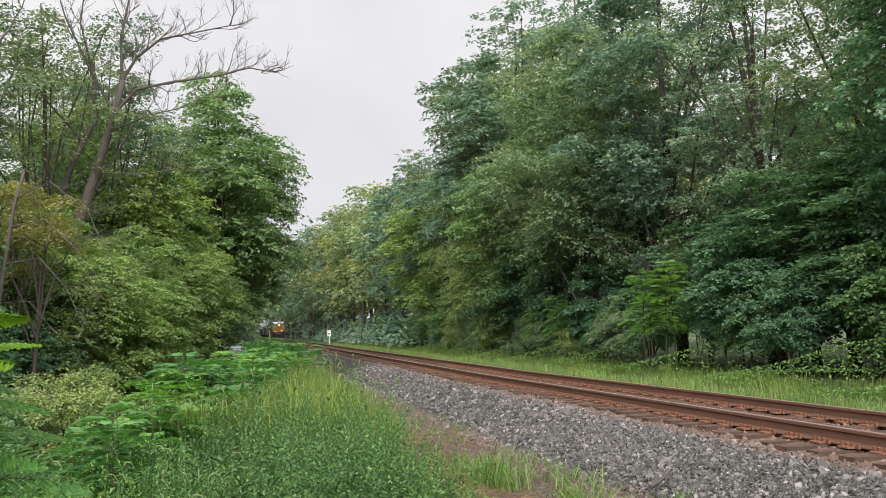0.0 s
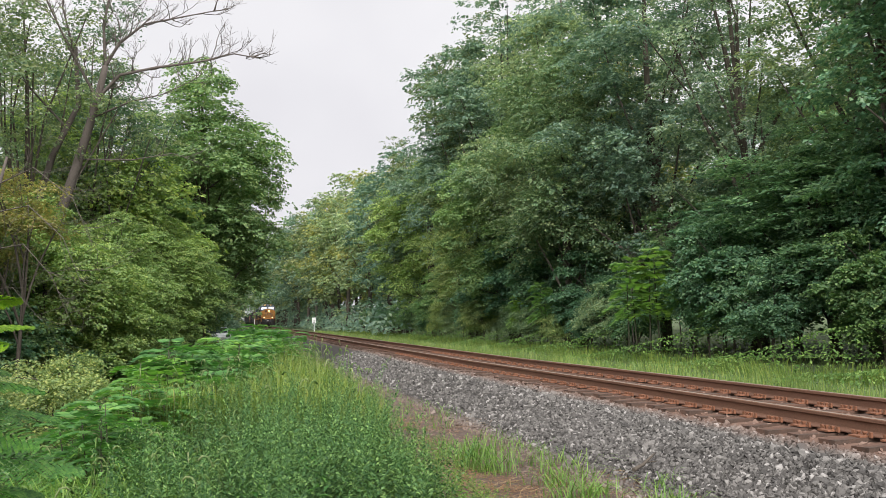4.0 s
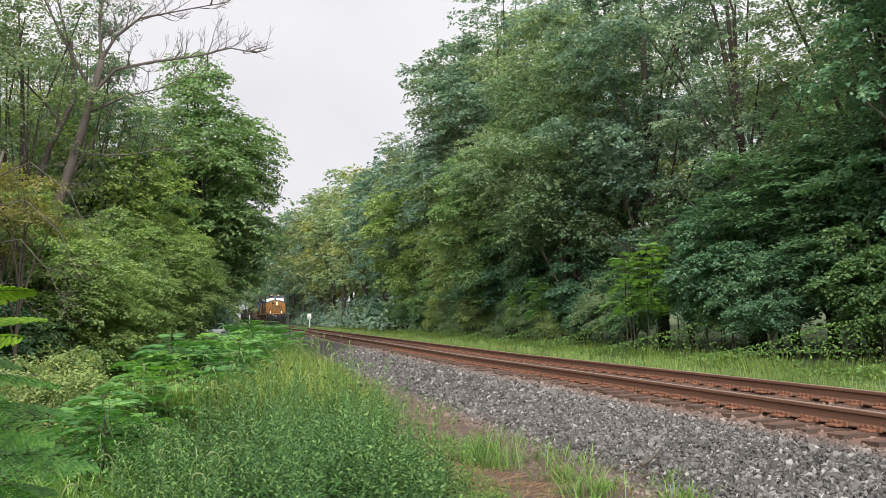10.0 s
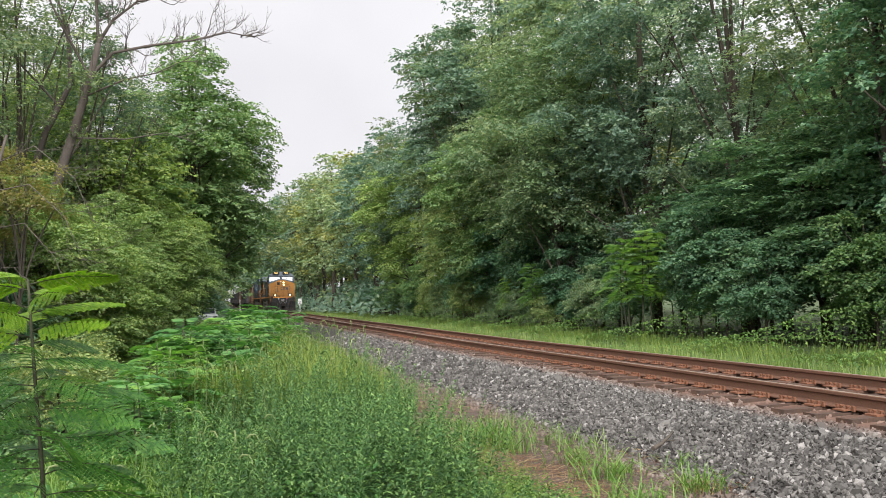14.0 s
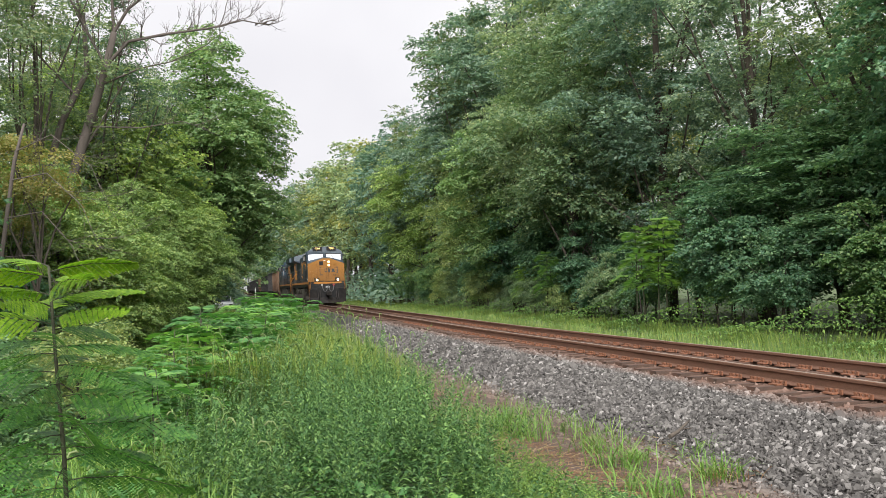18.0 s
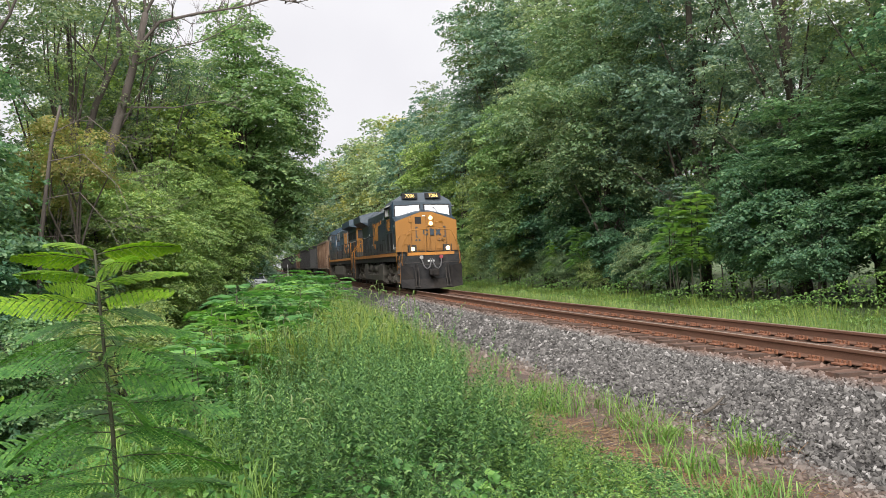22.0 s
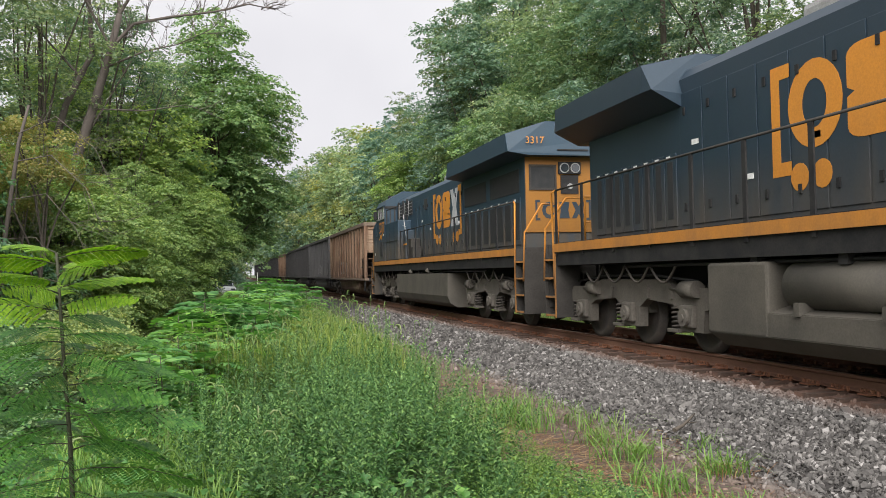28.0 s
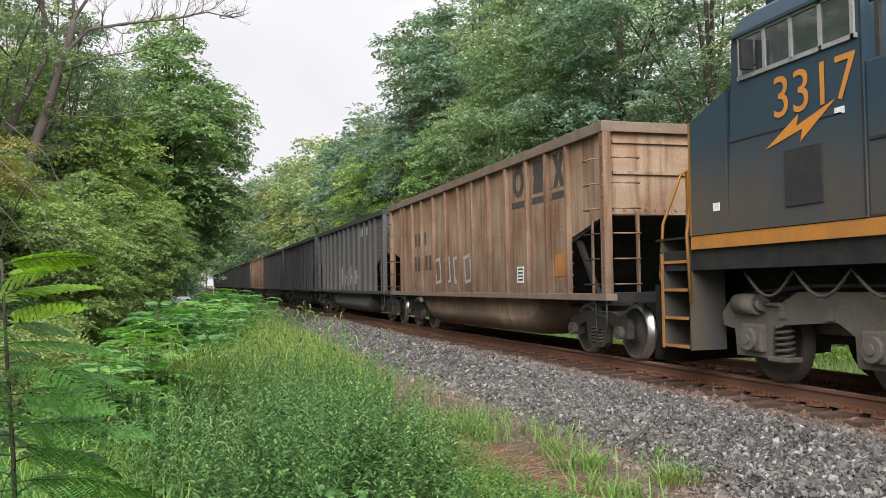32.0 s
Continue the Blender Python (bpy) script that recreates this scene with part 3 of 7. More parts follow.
for ob, x, y, s, rz in [(maple, 12.4, 17.5, 1.0, 20), (open_oak, 14.6, 26.5, 1.0, 140), (locust, 11.4, 21.5, 1.12, 70), (open_oak, 16.0, 21.0, 1.05, 70), (oak, 11.8, 37, 1.10, 190),
                        (open_oak, 13.2, 32.0, 1.0, 300), (walnut, 9.2, 42, 1.05, 33), (oak, 11.6, 46.5, 1.14, 260), (linden, 9.6, 52, 0.95, 200), (oak_mid, 11.0, 57, 1.15, 10),
                        (poplar, 10.4, 62.5, 1.08, 100), (oak_mid, 11.2, 68.5, 1.15, 150), (walnut, 9.4, 60.5, 0.8, 300), (linden, 9.8, 76, 1.1, 200),
                        (oak_mid, 10.6, 82, 0.88, 40), (poplar, 10.2, 89, 0.90, 210), (poplar, 16.5, 50, 0.95, 20), (oak_mid, 17, 62, 0.98, 75), (maple, 20, 14, 0.9, 50)]:
    put(ob, x, y, s, rz, group=G_R)
for x, y, s, rz, sz in ((12.0, 25.6, 0.92, 140, 0.50), (12.8, 30.5, 0.8, 40, 0.42), (18.5, 29.0, 1.0, 200, 0.5), (18.0, 36.0, 1.0, 90, 0.55), (19.0, 22.0, 1.0, 10, 0.5)):
    put(maple, x, y, s, rz, sz, label="broad low maple with layered dark leaves", group=G_R)
for y in range(95, 420, 9):
    tall = 0.98 + 0.27 * smooth(92, 165, y)
    xx = R_.uniform(9.5, 11.5) - 3.6 * smooth(110, 230, y)
    put(far_pale if R_.random() < 0.6 else far_tree, xx, y + R_.uniform(-2, 2), tall * R_.uniform(0.94, 1.06), R_.uniform(0, 360), group=G_R)
    put(far_tree, R_.uniform(15, 19) - 3 * smooth(110, 230, y), y + R_.uniform(-3, 3), tall * R_.uniform(0.95, 1.08), R_.uniform(0, 360), group=G_R)
for y in (14, 17, 20.5, 24, 27.5, 34, 37, 40.5, 44.5, 49, 54, 59, 64, 70, 76, 82, 88, 95, 103):
    put(under if R_.random() < 0.6 else under2, 9.4 + R_.uniform(-0.5, 1.0) + (1.6 if y < 24 else 0), y + R_.uniform(-0.8, 0.8), R_.uniform(0.5, 0.95), R_.uniform(0, 360), group=G_R)
    put(under2 if R_.random() < 0.5 else under, 8.9 + R_.uniform(-0.5, 0.6) + (2.2 if y < 24 else 0), y + 1.8 + R_.uniform(-0.8, 0.8), R_.uniform(0.4, 0.7), R_.uniform(0, 360), group=G_R)
    if y < 50:
        put(under, 13.0 + R_.uniform(-1, 1.5), y + R_.uniform(-1, 1), R_.uniform(0.9, 1.3), R_.uniform(0, 360), group=G_R)
for ob, x, y, s, rz in [(linden, -8.8, 46, 1.03, 60), (linden, -9.6, 50, 0.85, 215), (linden, -13.4, 38, 0.95, 10), (walnut, -17.5, 33, 0.72, 100), (maple, -15.6, 20, 0.70, 15), (oak_mid, -24.5, 30, 0.6, 220),
                        (maple, -18.5, 15.5, 0.80, 300), (walnut, -10.4, 56, 0.9, 200), (maple, -9.2, 63, 0.8, 90), (oak_mid, -16.5, 52, 0.92, 20),
                        (maple, -8.7, 75, 0.75, 45), (oak_mid, -14, 78, 0.8, 290), (walnut, -21, 38, 0.75, 12),
                        (locust, -14.2, 31.5, 1.05, 0), (locust, -12.6, 36.5, 1.0, 130), (locust, -17, 29, 1.12, 250), (locust, -17.5, 24, 1.05, 77), (locust, -15.5, 42, 1.1, 311), (locust, -11.8, 42.5, 0.9, 20)]:
    put(ob, x, y, s, rz, group=G_L)
for y in range(86, 420, 9):
    put(far_tree, R_.uniform(-8.9, -7.6), y + R_.uniform(-2, 2), R_.uniform(0.70, 0.86), R_.uniform(0, 360), group=G_L)
    put(far_tree, R_.uniform(-17, -14), y + R_.uniform(-3, 3), R_.uniform(0.75, 0.95), R_.uniform(0, 360), group=G_L)
for i in range(14):
    put(far_tree, -52 + 8 * i, 560 + R_.uniform(-6, 6), R_.uniform(1.0, 1.2), R_.uniform(0, 360), group="trees far beyond the line")
for x, y, s in [(-13.4, 18, 0.75), (-11.9, 9.5, 0.45), (-12.6, 12.0, 0.6), (-11.0, 12.4, 0.36), (-14.5, 10, 0.8), (-13.6, 24, 0.8), (-12.4, 30, 0.75), (-11.2, 37, 0.7), (-10.8, 52, 0.7), (-10.6, 60, 0.75), (-10.2, 68, 0.7), (-15.5, 14, 0.9), (-12.2, 26, 0.6), (-17, 22, 1.1), (-17, 30, 1.1), (-16, 36, 1.1), (-14, 44, 1.1), (-12.5, 49, 0.9), (-10, 82, 0.8), (-9.8, 92, 0.8)]:
    put(under2 if int(y) % 2 and y > 13 else under, x, y, s * 1.1, R_.uniform(0, 360), group=G_L)
for x, y, s, rz in [(9.8, 46.5, 1.15, 40), (10.4, 51.5, 1.2, 130), (9.9, 56.5, 1.1, 220), (11.4, 15.2, 1.0, 10), (13.4, 12.5, 1.2, 250), (13.2, 18.8, 1.25, 90), (14.6, 22.0, 1.4, 200), (10.4, 21.4, 0.7, 60), (11.6, 23.6, 1.0, 190), (15.0, 24.4, 1.6, 330), (17.0, 15.5, 1.5, 30), (17.5, 19.5, 1.6, 160), (17.2, 24.5, 1.5, 300), (16.5, 29.5, 1.4, 80), (16.0, 34.5, 1.4, 20), (15.0, 40.0, 1.4, 110)]:
    put(under, x, y, s, rz, group=G_R)
for x, y, s, rz in [(-12.5, 26.4, 1.45, 15), (-13.6, 27.4, 1.6, 200), (-14.6, 25.2, 1.5, 120), (-11.6, 28.5, 1.2, 75)]:
    put(linden, x, y, s * 0.36, rz, group=G_L)
for x, y, s, rz in [(-10.1, 36, 0.46, 15), (-10.0, 42, 0.5, 200), (-11.2, 31, 0.46, 120), (-12.4, 35, 0.55, 300)]:
    put(linden, x, y, s, rz, group=G_L)
for x, y, s in [(-12.3, 22.8, 0.9), (-13.3, 24.5, 0.9)]:
    put(golden, x, y, s, 40 * y, group=G_L)
for x, y, s in [(-10.1, 14.8, 0.72), (-11.6, 15.6, 0.95), (-11.2, 17.5, 0.8), (-10.9, 33, 1.0), (-10.2, 41, 1.1)]:
    put(shrub, x, y, s, 70 * y, group="shrubs on the bank")
for i, ob in enumerate((maple, oak, walnut, linden, open_oak, poplar, oak_mid, locust, under, under2, far_tree, far_pale, golden, shrub)):
    x, y = 25 + 2.5 * (i % 3), 40 + 13 * i
    ob.matrix_basis = pose(x, y, ground_z(x, y))


def dead_branches(bm, p, d, length, r, depth, rnd):
    """Bare forking branches."""
    pts = [p]
    for i in range(4):
        d = (d + Vector((rnd.uniform(-1, 1), rnd.uniform(-1, 1), rnd.uniform(-0.5, 0.9))) * 0.30).normalized()
        pts.append(pts[-1] + d * length / 4)
    tube(bm, pts, r, 6, r * 0.55, False)
    if depth:
        for i in range(3 if depth > 1 else 4):
            k = rnd.choice((2, 3, 4, 4))
            e = (d + Vector((rnd.uniform(-1, 1), rnd.uniform(-1, 1), rnd.uniform(-0.35, 0.9))) * 0.95).normalized()
            dead_branches(bm, pts[k], e, length * rnd.uniform(0.55, 0.8), r * 0.5, depth - 1, rnd)


def dead_tree(label, x, y, lean, height, girth, seed, leaders):
    rnd = random.Random(seed)
    root = tagged(new("dead_tree"), label, "tree")
    z0 = ground_z(x, y) - 0.3
    root.matrix_basis = pose(x, y, z0)
    bm = bmesh.new()
    top = Vector((lean[0], lean[1], height))
    tube(bm, [top * t + Vector((0.2 * math.sin(6 * t), 0, 0)) * (1 - t) for t in (0, 0.25, 0.5, 0.75, 1)], girth, 9, girth * 0.6)
    part("trunk", bm, M_DEADWOOD, root)
    for d, ln in leaders:
        bm = bmesh.new()
        dead_branches(bm, top * rnd.uniform(0.8, 0.99), Vector(d).normalized(), ln, girth * 0.42, 4, rnd)
        part("limb", bm, M_DEADWOOD, root, "bare grey forking limb")
    return root


def bare_tree(label, trunk, girth, limbs, seed):
    """A bare tree from its trunk's bends and its limbs: start, bends, thickness, twig order."""
    rnd = random.Random(seed)
    root = tagged(new("dead_tree"), label, "tree")
    o = Vector(trunk[0])
    root.matrix_basis = pose(*o)
    bm = bmesh.new()
    tube(bm, [Vector(p) - o for p in trunk], girth, 9, girth * 0.45)
    part("trunk", bm, M_DEADWOOD, root)
    for pts, r, depth in limbs:
        bm = bmesh.new()
        ps = [Vector(p) - o for p in pts]
        tube(bm, ps, r * 0.75, 7, r * 0.2, False)
        for k in range(1, len(ps)):
            for i in range(5):
                d = (ps[k] - ps[k - 1]).normalized() + Vector((rnd.uniform(-1, 1), rnd.uniform(-1, 1), rnd.uniform(-0.5, 1))) * 1.15
                dead_branches(bm, ps[k - 1].lerp(ps[k], rnd.uniform(0.3, 1.0)), d.normalized(), rnd.uniform(0.45, 1.0), r * 0.24, depth, rnd)
        part("limb", bm, M_DEADWOOD, root, "bare grey forking limb")


bare_tree("leaning dead tree with bare grey branches", [(-13.9, 30, -2.6), (-13.35, 30.4, 2.5), (-12.9, 30.8, 5.0), (-12.4, 31, 6.7), (-11.75, 31, 8.9), (-11.45, 31.0, 10.2)], 0.23, [
    ([(-11.6, 31, 9.2), (-11.0, 31, 9.9), (-9.8, 31, 10.2), (-8.4, 31.2, 10.5), (-7.2, 31.4, 10.9), (-6.4, 31.5, 10.8)], 0.085, 2),
    ([(-11.45, 31, 10.2), (-11.0, 31, 11.0), (-10.2, 31, 11.7), (-9.0, 31, 12.0), (-7.8, 31, 12.3)], 0.08, 2),
    ([(-11.45, 31, 10.2), (-11.5, 31, 11.6), (-11.2, 31, 13.2), (-11.4, 31, 14.6)], 0.08, 2),
    ([(-11.7, 31, 9.0), (-12.5, 30.8, 10.6), (-13.2, 30.6, 12.2), (-13.6, 30.6, 13.6)], 0.07, 2),
    ([(-11.9, 31, 8.4), (-10.6, 30.6, 8.9), (-9.6, 30.4, 9.1), (-8.6, 30.4, 9.6)], 0.05, 1),
    ([(-12.3, 31, 7.0), (-10.6, 30.6, 6.9), (-9.3, 30.4, 7.1), (-8.4, 30.4, 6.8)], 0.035, 1)], 3)
bare_tree("second bare grey stem beside the leaning dead tree", [(-14.3, 31, -2.6), (-13.9, 31.2, 4.5), (-13.2, 31.4, 7.2), (-12.4, 31.6, 9.0), (-12.5, 31.6, 11.0)], 0.15, [
    ([(-12.5, 31.6, 10.6), (-12.9, 31.6, 12.4), (-12.7, 31.6, 14.2)], 0.06, 2), ([(-12.8, 31.5, 8.2), (-14.0, 31.4, 9.6), (-14.9, 31.4, 11.6)], 0.06, 2)], 9)
bare_tree("slender dead tree with drooping bare twigs", [(-12.7, 20, -2.0), (-12.5, 20, 2.0), (-12.2, 20, 4.2), (-12.0, 20, 5.0)], 0.06, [
    ([(-12.2, 20, 4.4), (-11.4, 19.6, 4.7), (-10.6, 19.4, 4.0), (-10.2, 19.2, 3.0)], 0.02, 1),
    ([(-12.3, 20, 3.8), (-11.5, 19.6, 3.9), (-10.8, 19.4, 3.2), (-10.4, 19.2, 2.2)], 0.02, 1),
    ([(-12.4, 20, 3.0), (-11.6, 19.6, 3.1), (-11.0, 19.3, 2.4), (-10.6, 19.2, 1.4)], 0.018, 1),
    ([(-12.4, 20, 2.2), (-11.8, 19.6, 2.2), (-11.2, 19.3, 1.5)], 0.015, 1)], 17)
bare_tree("leaning dark trunk under the big tree", [(-12.6, 43, -2.8), (-11.8, 43.5, 4.0), (-10.6, 44.5, 6.8), (-9.2, 45.5, 9.2)], 0.24, [([(-10.6, 44.5, 6.8), (-9.0, 44.2, 7.6), (-7.6, 44, 8.6)], 0.08, 1)], 23)
dead_tree("tall thin dead stem in the wood", -15.0, 26.0, (-0.2, 0, 0), 14.0, 0.13, 12, [((0.2, 0, 1), 3.4), ((-0.3, 0, 0.9), 3.0), ((0.5, 0, 0.7), 2.6)])
for x, y, h in ((8.9, 29.5, 3.2), (9.3, 31.2, 4.2), (8.4, 33.5, 3.4)):
    dead_tree("thin bare dead sapling at the wood's edge", x, y, (0.3, 0, 0), h, 0.028, int(y * 7), [((0.3, 0, 1), 0.9), ((-0.3, 0, 1), 0.8)])


def pinnate(r, base, direction, length, pairs, leaflet, droop=0.5, aspect=0.34):
    """Leaf triangles of a compound leaf: leaflets in pairs along a drooping midrib. Returns verts, faces, midrib points."""
    d = unit(np.array(direction, dtype=float))
    side = unit(np.cross(d, np.array([0, 0, 1.0])) + 1e-6)
    t = np.linspace(0.18, 1.0, pairs)
    p = np.array(base)[None] + d[None] * (t * length)[:, None]
    p[:, 2] -= droop * length * t ** 2
    c, n, w = [], [], []
    out_v, out_f = [], []
    for i, q in enumerate(p):
        s = leaflet * (0.55 + 0.9 * math.sin(math.pi * (0.15 + 0.75 * t[i])))
        for sg in (-1, 1):
            ld = unit(side * sg + d * 0.45 + np.array([0, 0, -0.25]) + r.normal(size=3) * 0.08)
            nn = unit(np.cross(ld, d) * sg * -1 + r.normal(size=3) * 0.15)
            lw = np.cross(nn, ld)
            b = q + ld * 0.01
            k = len(out_v)
            out_v += [b, b + ld * s * 0.45 + lw * s * aspect * 0.5 + nn * s * 0.04, b + ld * s, b + ld * s * 0.45 - lw * s * aspect * 0.5 + nn * s * 0.04]
            out_f += [(k, k + 1, k + 2), (k, k + 2, k + 3)]
    return out_v, out_f, p


def compound_plant(kind, label, seed, height, leaves, length, pairs, leaflet, material, spread=1.0, stems=1, droop=0.55, first=0.25):
    """A plant of upright stems bearing long compound leaves."""
    r = np.random.RandomState(seed)
    root = tagged(new(kind), label, "plant")
    V, F = [], []
    bm = bmesh.new()
    for s in range(stems):
        lean = r.normal(size=2) * 0.12 * (stems > 1)
        off = r.normal(size=2) * 0.18 * (stems > 1)
        h = height * r.uniform(0.75, 1.0)

        def at(t):
            return np.array([off[0] + lean[0] * h * t, off[1] + lean[1] * h * t, h * t])
        tube(bm, [at(t) for t in (-0.08, 0.3, 0.65, 1.0)], 0.008 + 0.008 * height, 6, 0.005)
        for i in range(leaves):
            t = first + (1 - first) * i / (leaves - 1)
            a = i * 2.4 + s
            el = 0.15 + 0.75 * max(0, t - 0.5) + r.uniform(-0.1, 0.2)
            L = length * r.uniform(0.8, 1.15) * (1.0 - 0.35 * t)
            v, f, p = pinnate(r, at(t), (math.cos(a) * spread, math.sin(a) * spread, el), L, pairs, leaflet, droop)
            k = len(V)
            V += v
            F += [tuple(j + k for j in q) for q in f]
            tube(bm, [at(t), p[0], p[len(p) // 2], p[-1]], 0.004, 4, 0.0015, False)
    part("stem", bm, M_STEM, root)
    part_mesh("leaves", mesh_np(kind + "_leaves", np.array(V), np.array(F), material), root)
    return root


ail = [compound_plant("ailanthus_bush", "bright green bush of long compound leaves on the bank", 40 + i, 1.35, 15, 0.72, 13, 0.115, M_AIL, stems=3) for i in range(3)]
G_A = "compound-leaved bushes along the bank"
for i in range(62):
    y = 8.6 + 32 * (i / 61) ** 1.25 + R_.uniform(-0.5, 0.5)
    x = -9.35 + 0.108 * min(y, 28.0) + R_.uniform(-0.6, 0.45)
    put(ail[i % 3], x, y, R_.uniform(0.7, 1.05) * (0.85 if y < 11 else 1.2), R_.uniform(0, 360), group=G_A)
for i, ob in enumerate(ail):
    ob.matrix_basis = pose(-9.6 + 0.3 * i, 58 + i * 2, ground_z(-9.6, 58 + i * 2))
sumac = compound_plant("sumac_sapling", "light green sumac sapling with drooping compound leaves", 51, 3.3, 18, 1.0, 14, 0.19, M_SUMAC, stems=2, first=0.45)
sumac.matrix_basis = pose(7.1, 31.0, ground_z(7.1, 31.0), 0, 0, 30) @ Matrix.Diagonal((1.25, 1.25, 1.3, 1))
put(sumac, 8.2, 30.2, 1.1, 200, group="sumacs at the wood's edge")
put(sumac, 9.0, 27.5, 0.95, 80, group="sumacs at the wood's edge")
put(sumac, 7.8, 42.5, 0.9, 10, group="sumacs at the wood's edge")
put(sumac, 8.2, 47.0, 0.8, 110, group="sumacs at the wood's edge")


def mimosa(label, x, y, height, fronds, seed, first=0.12, young=5):
    """A feathery sapling: fronds of many fine-leaved side ribs, on one thin stem."""
    r = np.random.RandomState(seed)
    root = tagged(new("mimosa_sapling"), label, "plant")
    root.matrix_basis = pose(x, y, ground_z(x, y) - 0.03)
    bm = bmesh.new()
    def at(t):
        return np.array([0.03 * math.sin(4 * t), 0.02 * math.cos(3 * t), height * t])
    tube(bm, [at(t) for t in (0, 0.2, 0.4, 0.6, 0.8, 1.0)], 0.014, 8, 0.005)
    part("stem", bm, M_STEM, root)
    for i in range(fronds):
        t = first + (1 - first) * (i / (fronds - 1)) ** 0.8
        a = i * 2.4 + 0.4
        top = i >= fronds - young
        L = (0.64 - 0.29 * t) * r.uniform(0.85, 1.1) * (0.95 if top else 1)
        d = unit(np.array([math.cos(a), math.sin(a), 0.30 if top else 0.16]))
        side = unit(np.cross(d, np.array([0, 0, 1.0])))
        tilt = r.uniform(-0.75, 0.75)
        side = side * math.cos(tilt) + np.cross(d, side) * math.sin(tilt)
        V, F = [], []
        bm = bmesh.new()
        tt = np.linspace(0.14, 1.0, 12)
        P = at(t)[None] + d[None] * (tt * L)[:, None]
        P[:, 2] -= (0.30 if not top else 0.22) * L * tt ** 2
        tube(bm, [at(t), P[0], P[5], P[11]], 0.0035, 4, 0.0012, False)
        for j, q in enumerate(P):
            ln = (0.10 if top else 0.12) * L / 0.42 * (0.22 + 0.85 * math.sin(math.pi * min(1.0, 0.28 + 0.70 * tt[j])))
            for sg in (-1, 1):
                ld = unit(side * sg + d * 0.75 + np.array([0, 0, -0.35]) + r.normal(size=3) * 0.05)
                up = unit(np.cross(ld, d) * -sg)
                lw = np.cross(up, ld)
                m = 12
                for e in range(m):
                    g = (e + 0.5) / m
                    c = q + ld * ln * g - np.array([0, 0, 0.18 * ln * g ** 2])
                    for s2 in (-1, 1):
                        w = unit(lw * s2 + ld * 0.6)
                        b = np.cross(up, w)
                        k = len(V)
                        s = 0.0185 * (1.15 - 0.55 * g)
                        V += [c, c + w * s * 0.5 + b * 0.0064, c + w * s, c + w * s * 0.5 - b * 0.0064]
                        F += [(k, k + 1, k + 2), (k, k + 2, k + 3)]
        # Top fronds are young yellow-green; those below use the shade-darkened green.
        fr = part_mesh("frond", mesh_np("frond", np.array(V), np.array(F), M_MIMOSA_TOP if top else M_MIMOSA_SHADED), root, "yellow-green young frond" if top else "")
        part("midrib", bm, M_STEM, fr)
    return root


mimosa("feathery bright green mimosa sapling with a dark stem", -8.53, 3.75, 1.86, 62, 61, 0.10, 11)
mimosa("low feathery mimosa sapling with dark green fronds", -9.3, 4.2, 1.3, 14, 62, 0.3, 2)


# ---- grass, weeds and ground cover ----
def blades(name, seed, pts, h0, h1, width, material, bend=0.45, flat=False, low=None):
    """Curved grass blades of three segments at the points (n, 2)."""
    r = np.random.RandomState(seed)
    n = len(pts)
    z = np.array([max(ground_z(x, y), bed_z(x, y) if abs(x) < 4.2 else -99) for x, y in pts])
    b = np.concatenate([pts, z[:, None] - 0.02], 1)
    a = r.uniform(0, 6.283, n)
    d = np.stack([np.cos(a), np.sin(a), 0 * a], -1)
    s = np.stack([-np.sin(a), np.cos(a), 0 * a], -1) * width * r.uniform(0.7, 1.3, (n, 1))
    h = r.uniform(h0, h1, n)[:, None]
    if low is not None:
        h = h * np.array([low(x, y) for x, y in pts])[:, None]
    k = bend * r.uniform(0.2, 1.4, (n, 1))
    up = np.array([[0, 0, 1.0]]) * (0.12 if flat else 1)
    p1 = b + up * h * 0.45 + d * h * k * 0.15
    p2 = b + up * h * 0.82 + d * h * k * 0.5
    p3 = b + up * h * (1.0 - 0.35 * np.minimum(k, 1)) + d * h * k * 1.05
    v = np.stack([b - s * 0.5, b + s * 0.5, p1 - s * 0.5, p1 + s * 0.5, p2 - s * 0.36, p2 + s * 0.36, p3], 1)
    i = 7 * np.arange(n)[:, None]
    f = np.concatenate([i + np.array([q]) for q in ((0, 1, 3), (0, 3, 2), (2, 3, 5), (2, 5, 4), (4, 5, 6))])
    return mesh_np(name, v.reshape(-1, 3), f, material), p3


def scatter(seed, n, x0, x1, y0, y1, power=1.0, keep=None):
    r = np.random.RandomState(seed)
    p = np.stack([r.uniform(x0, x1, n), y0 + (y1 - y0) * r.uniform(0, 1, n) ** power], -1)
    if keep:
        p = p[[keep(x, y) for x, y in p]]
    return p


def brow(y):
    """Where the weeds of the bank give way to bare soil."""
    return -5.95 + 0.4 * smooth(8.5, 11.5, y) + 0.3 * smooth(12.0, 18.0, y) + 0.3 * smooth(20.0, 32.0, y) + 0.14 * math.sin(y * 1.1) + 0.12 * math.sin(y * 2.9 + 1)


def verge(x, y):
    """The weedy strip between the bank's edge and the ballast."""
    return -9.4 < x < brow(y) and not (x > -7.4 and y < 4.6)


def growth(x, y):
    """Weeds stand lower towards the brow."""
    return 0.68 + 0.32 * smooth(0.0, 0.7, brow(y) - x)


tall = scatter(71, 40000, -8.6, -2.6, 9.8, 48, 1.7, verge)
me, tips = blades("tall_grass", 71, tall, 0.7, 1.25, 0.009, M_GRASS, low=growth)
tagged(new("tall_grass", me), "tall green foxtail grass on the bank", "grass", kind="stuff")


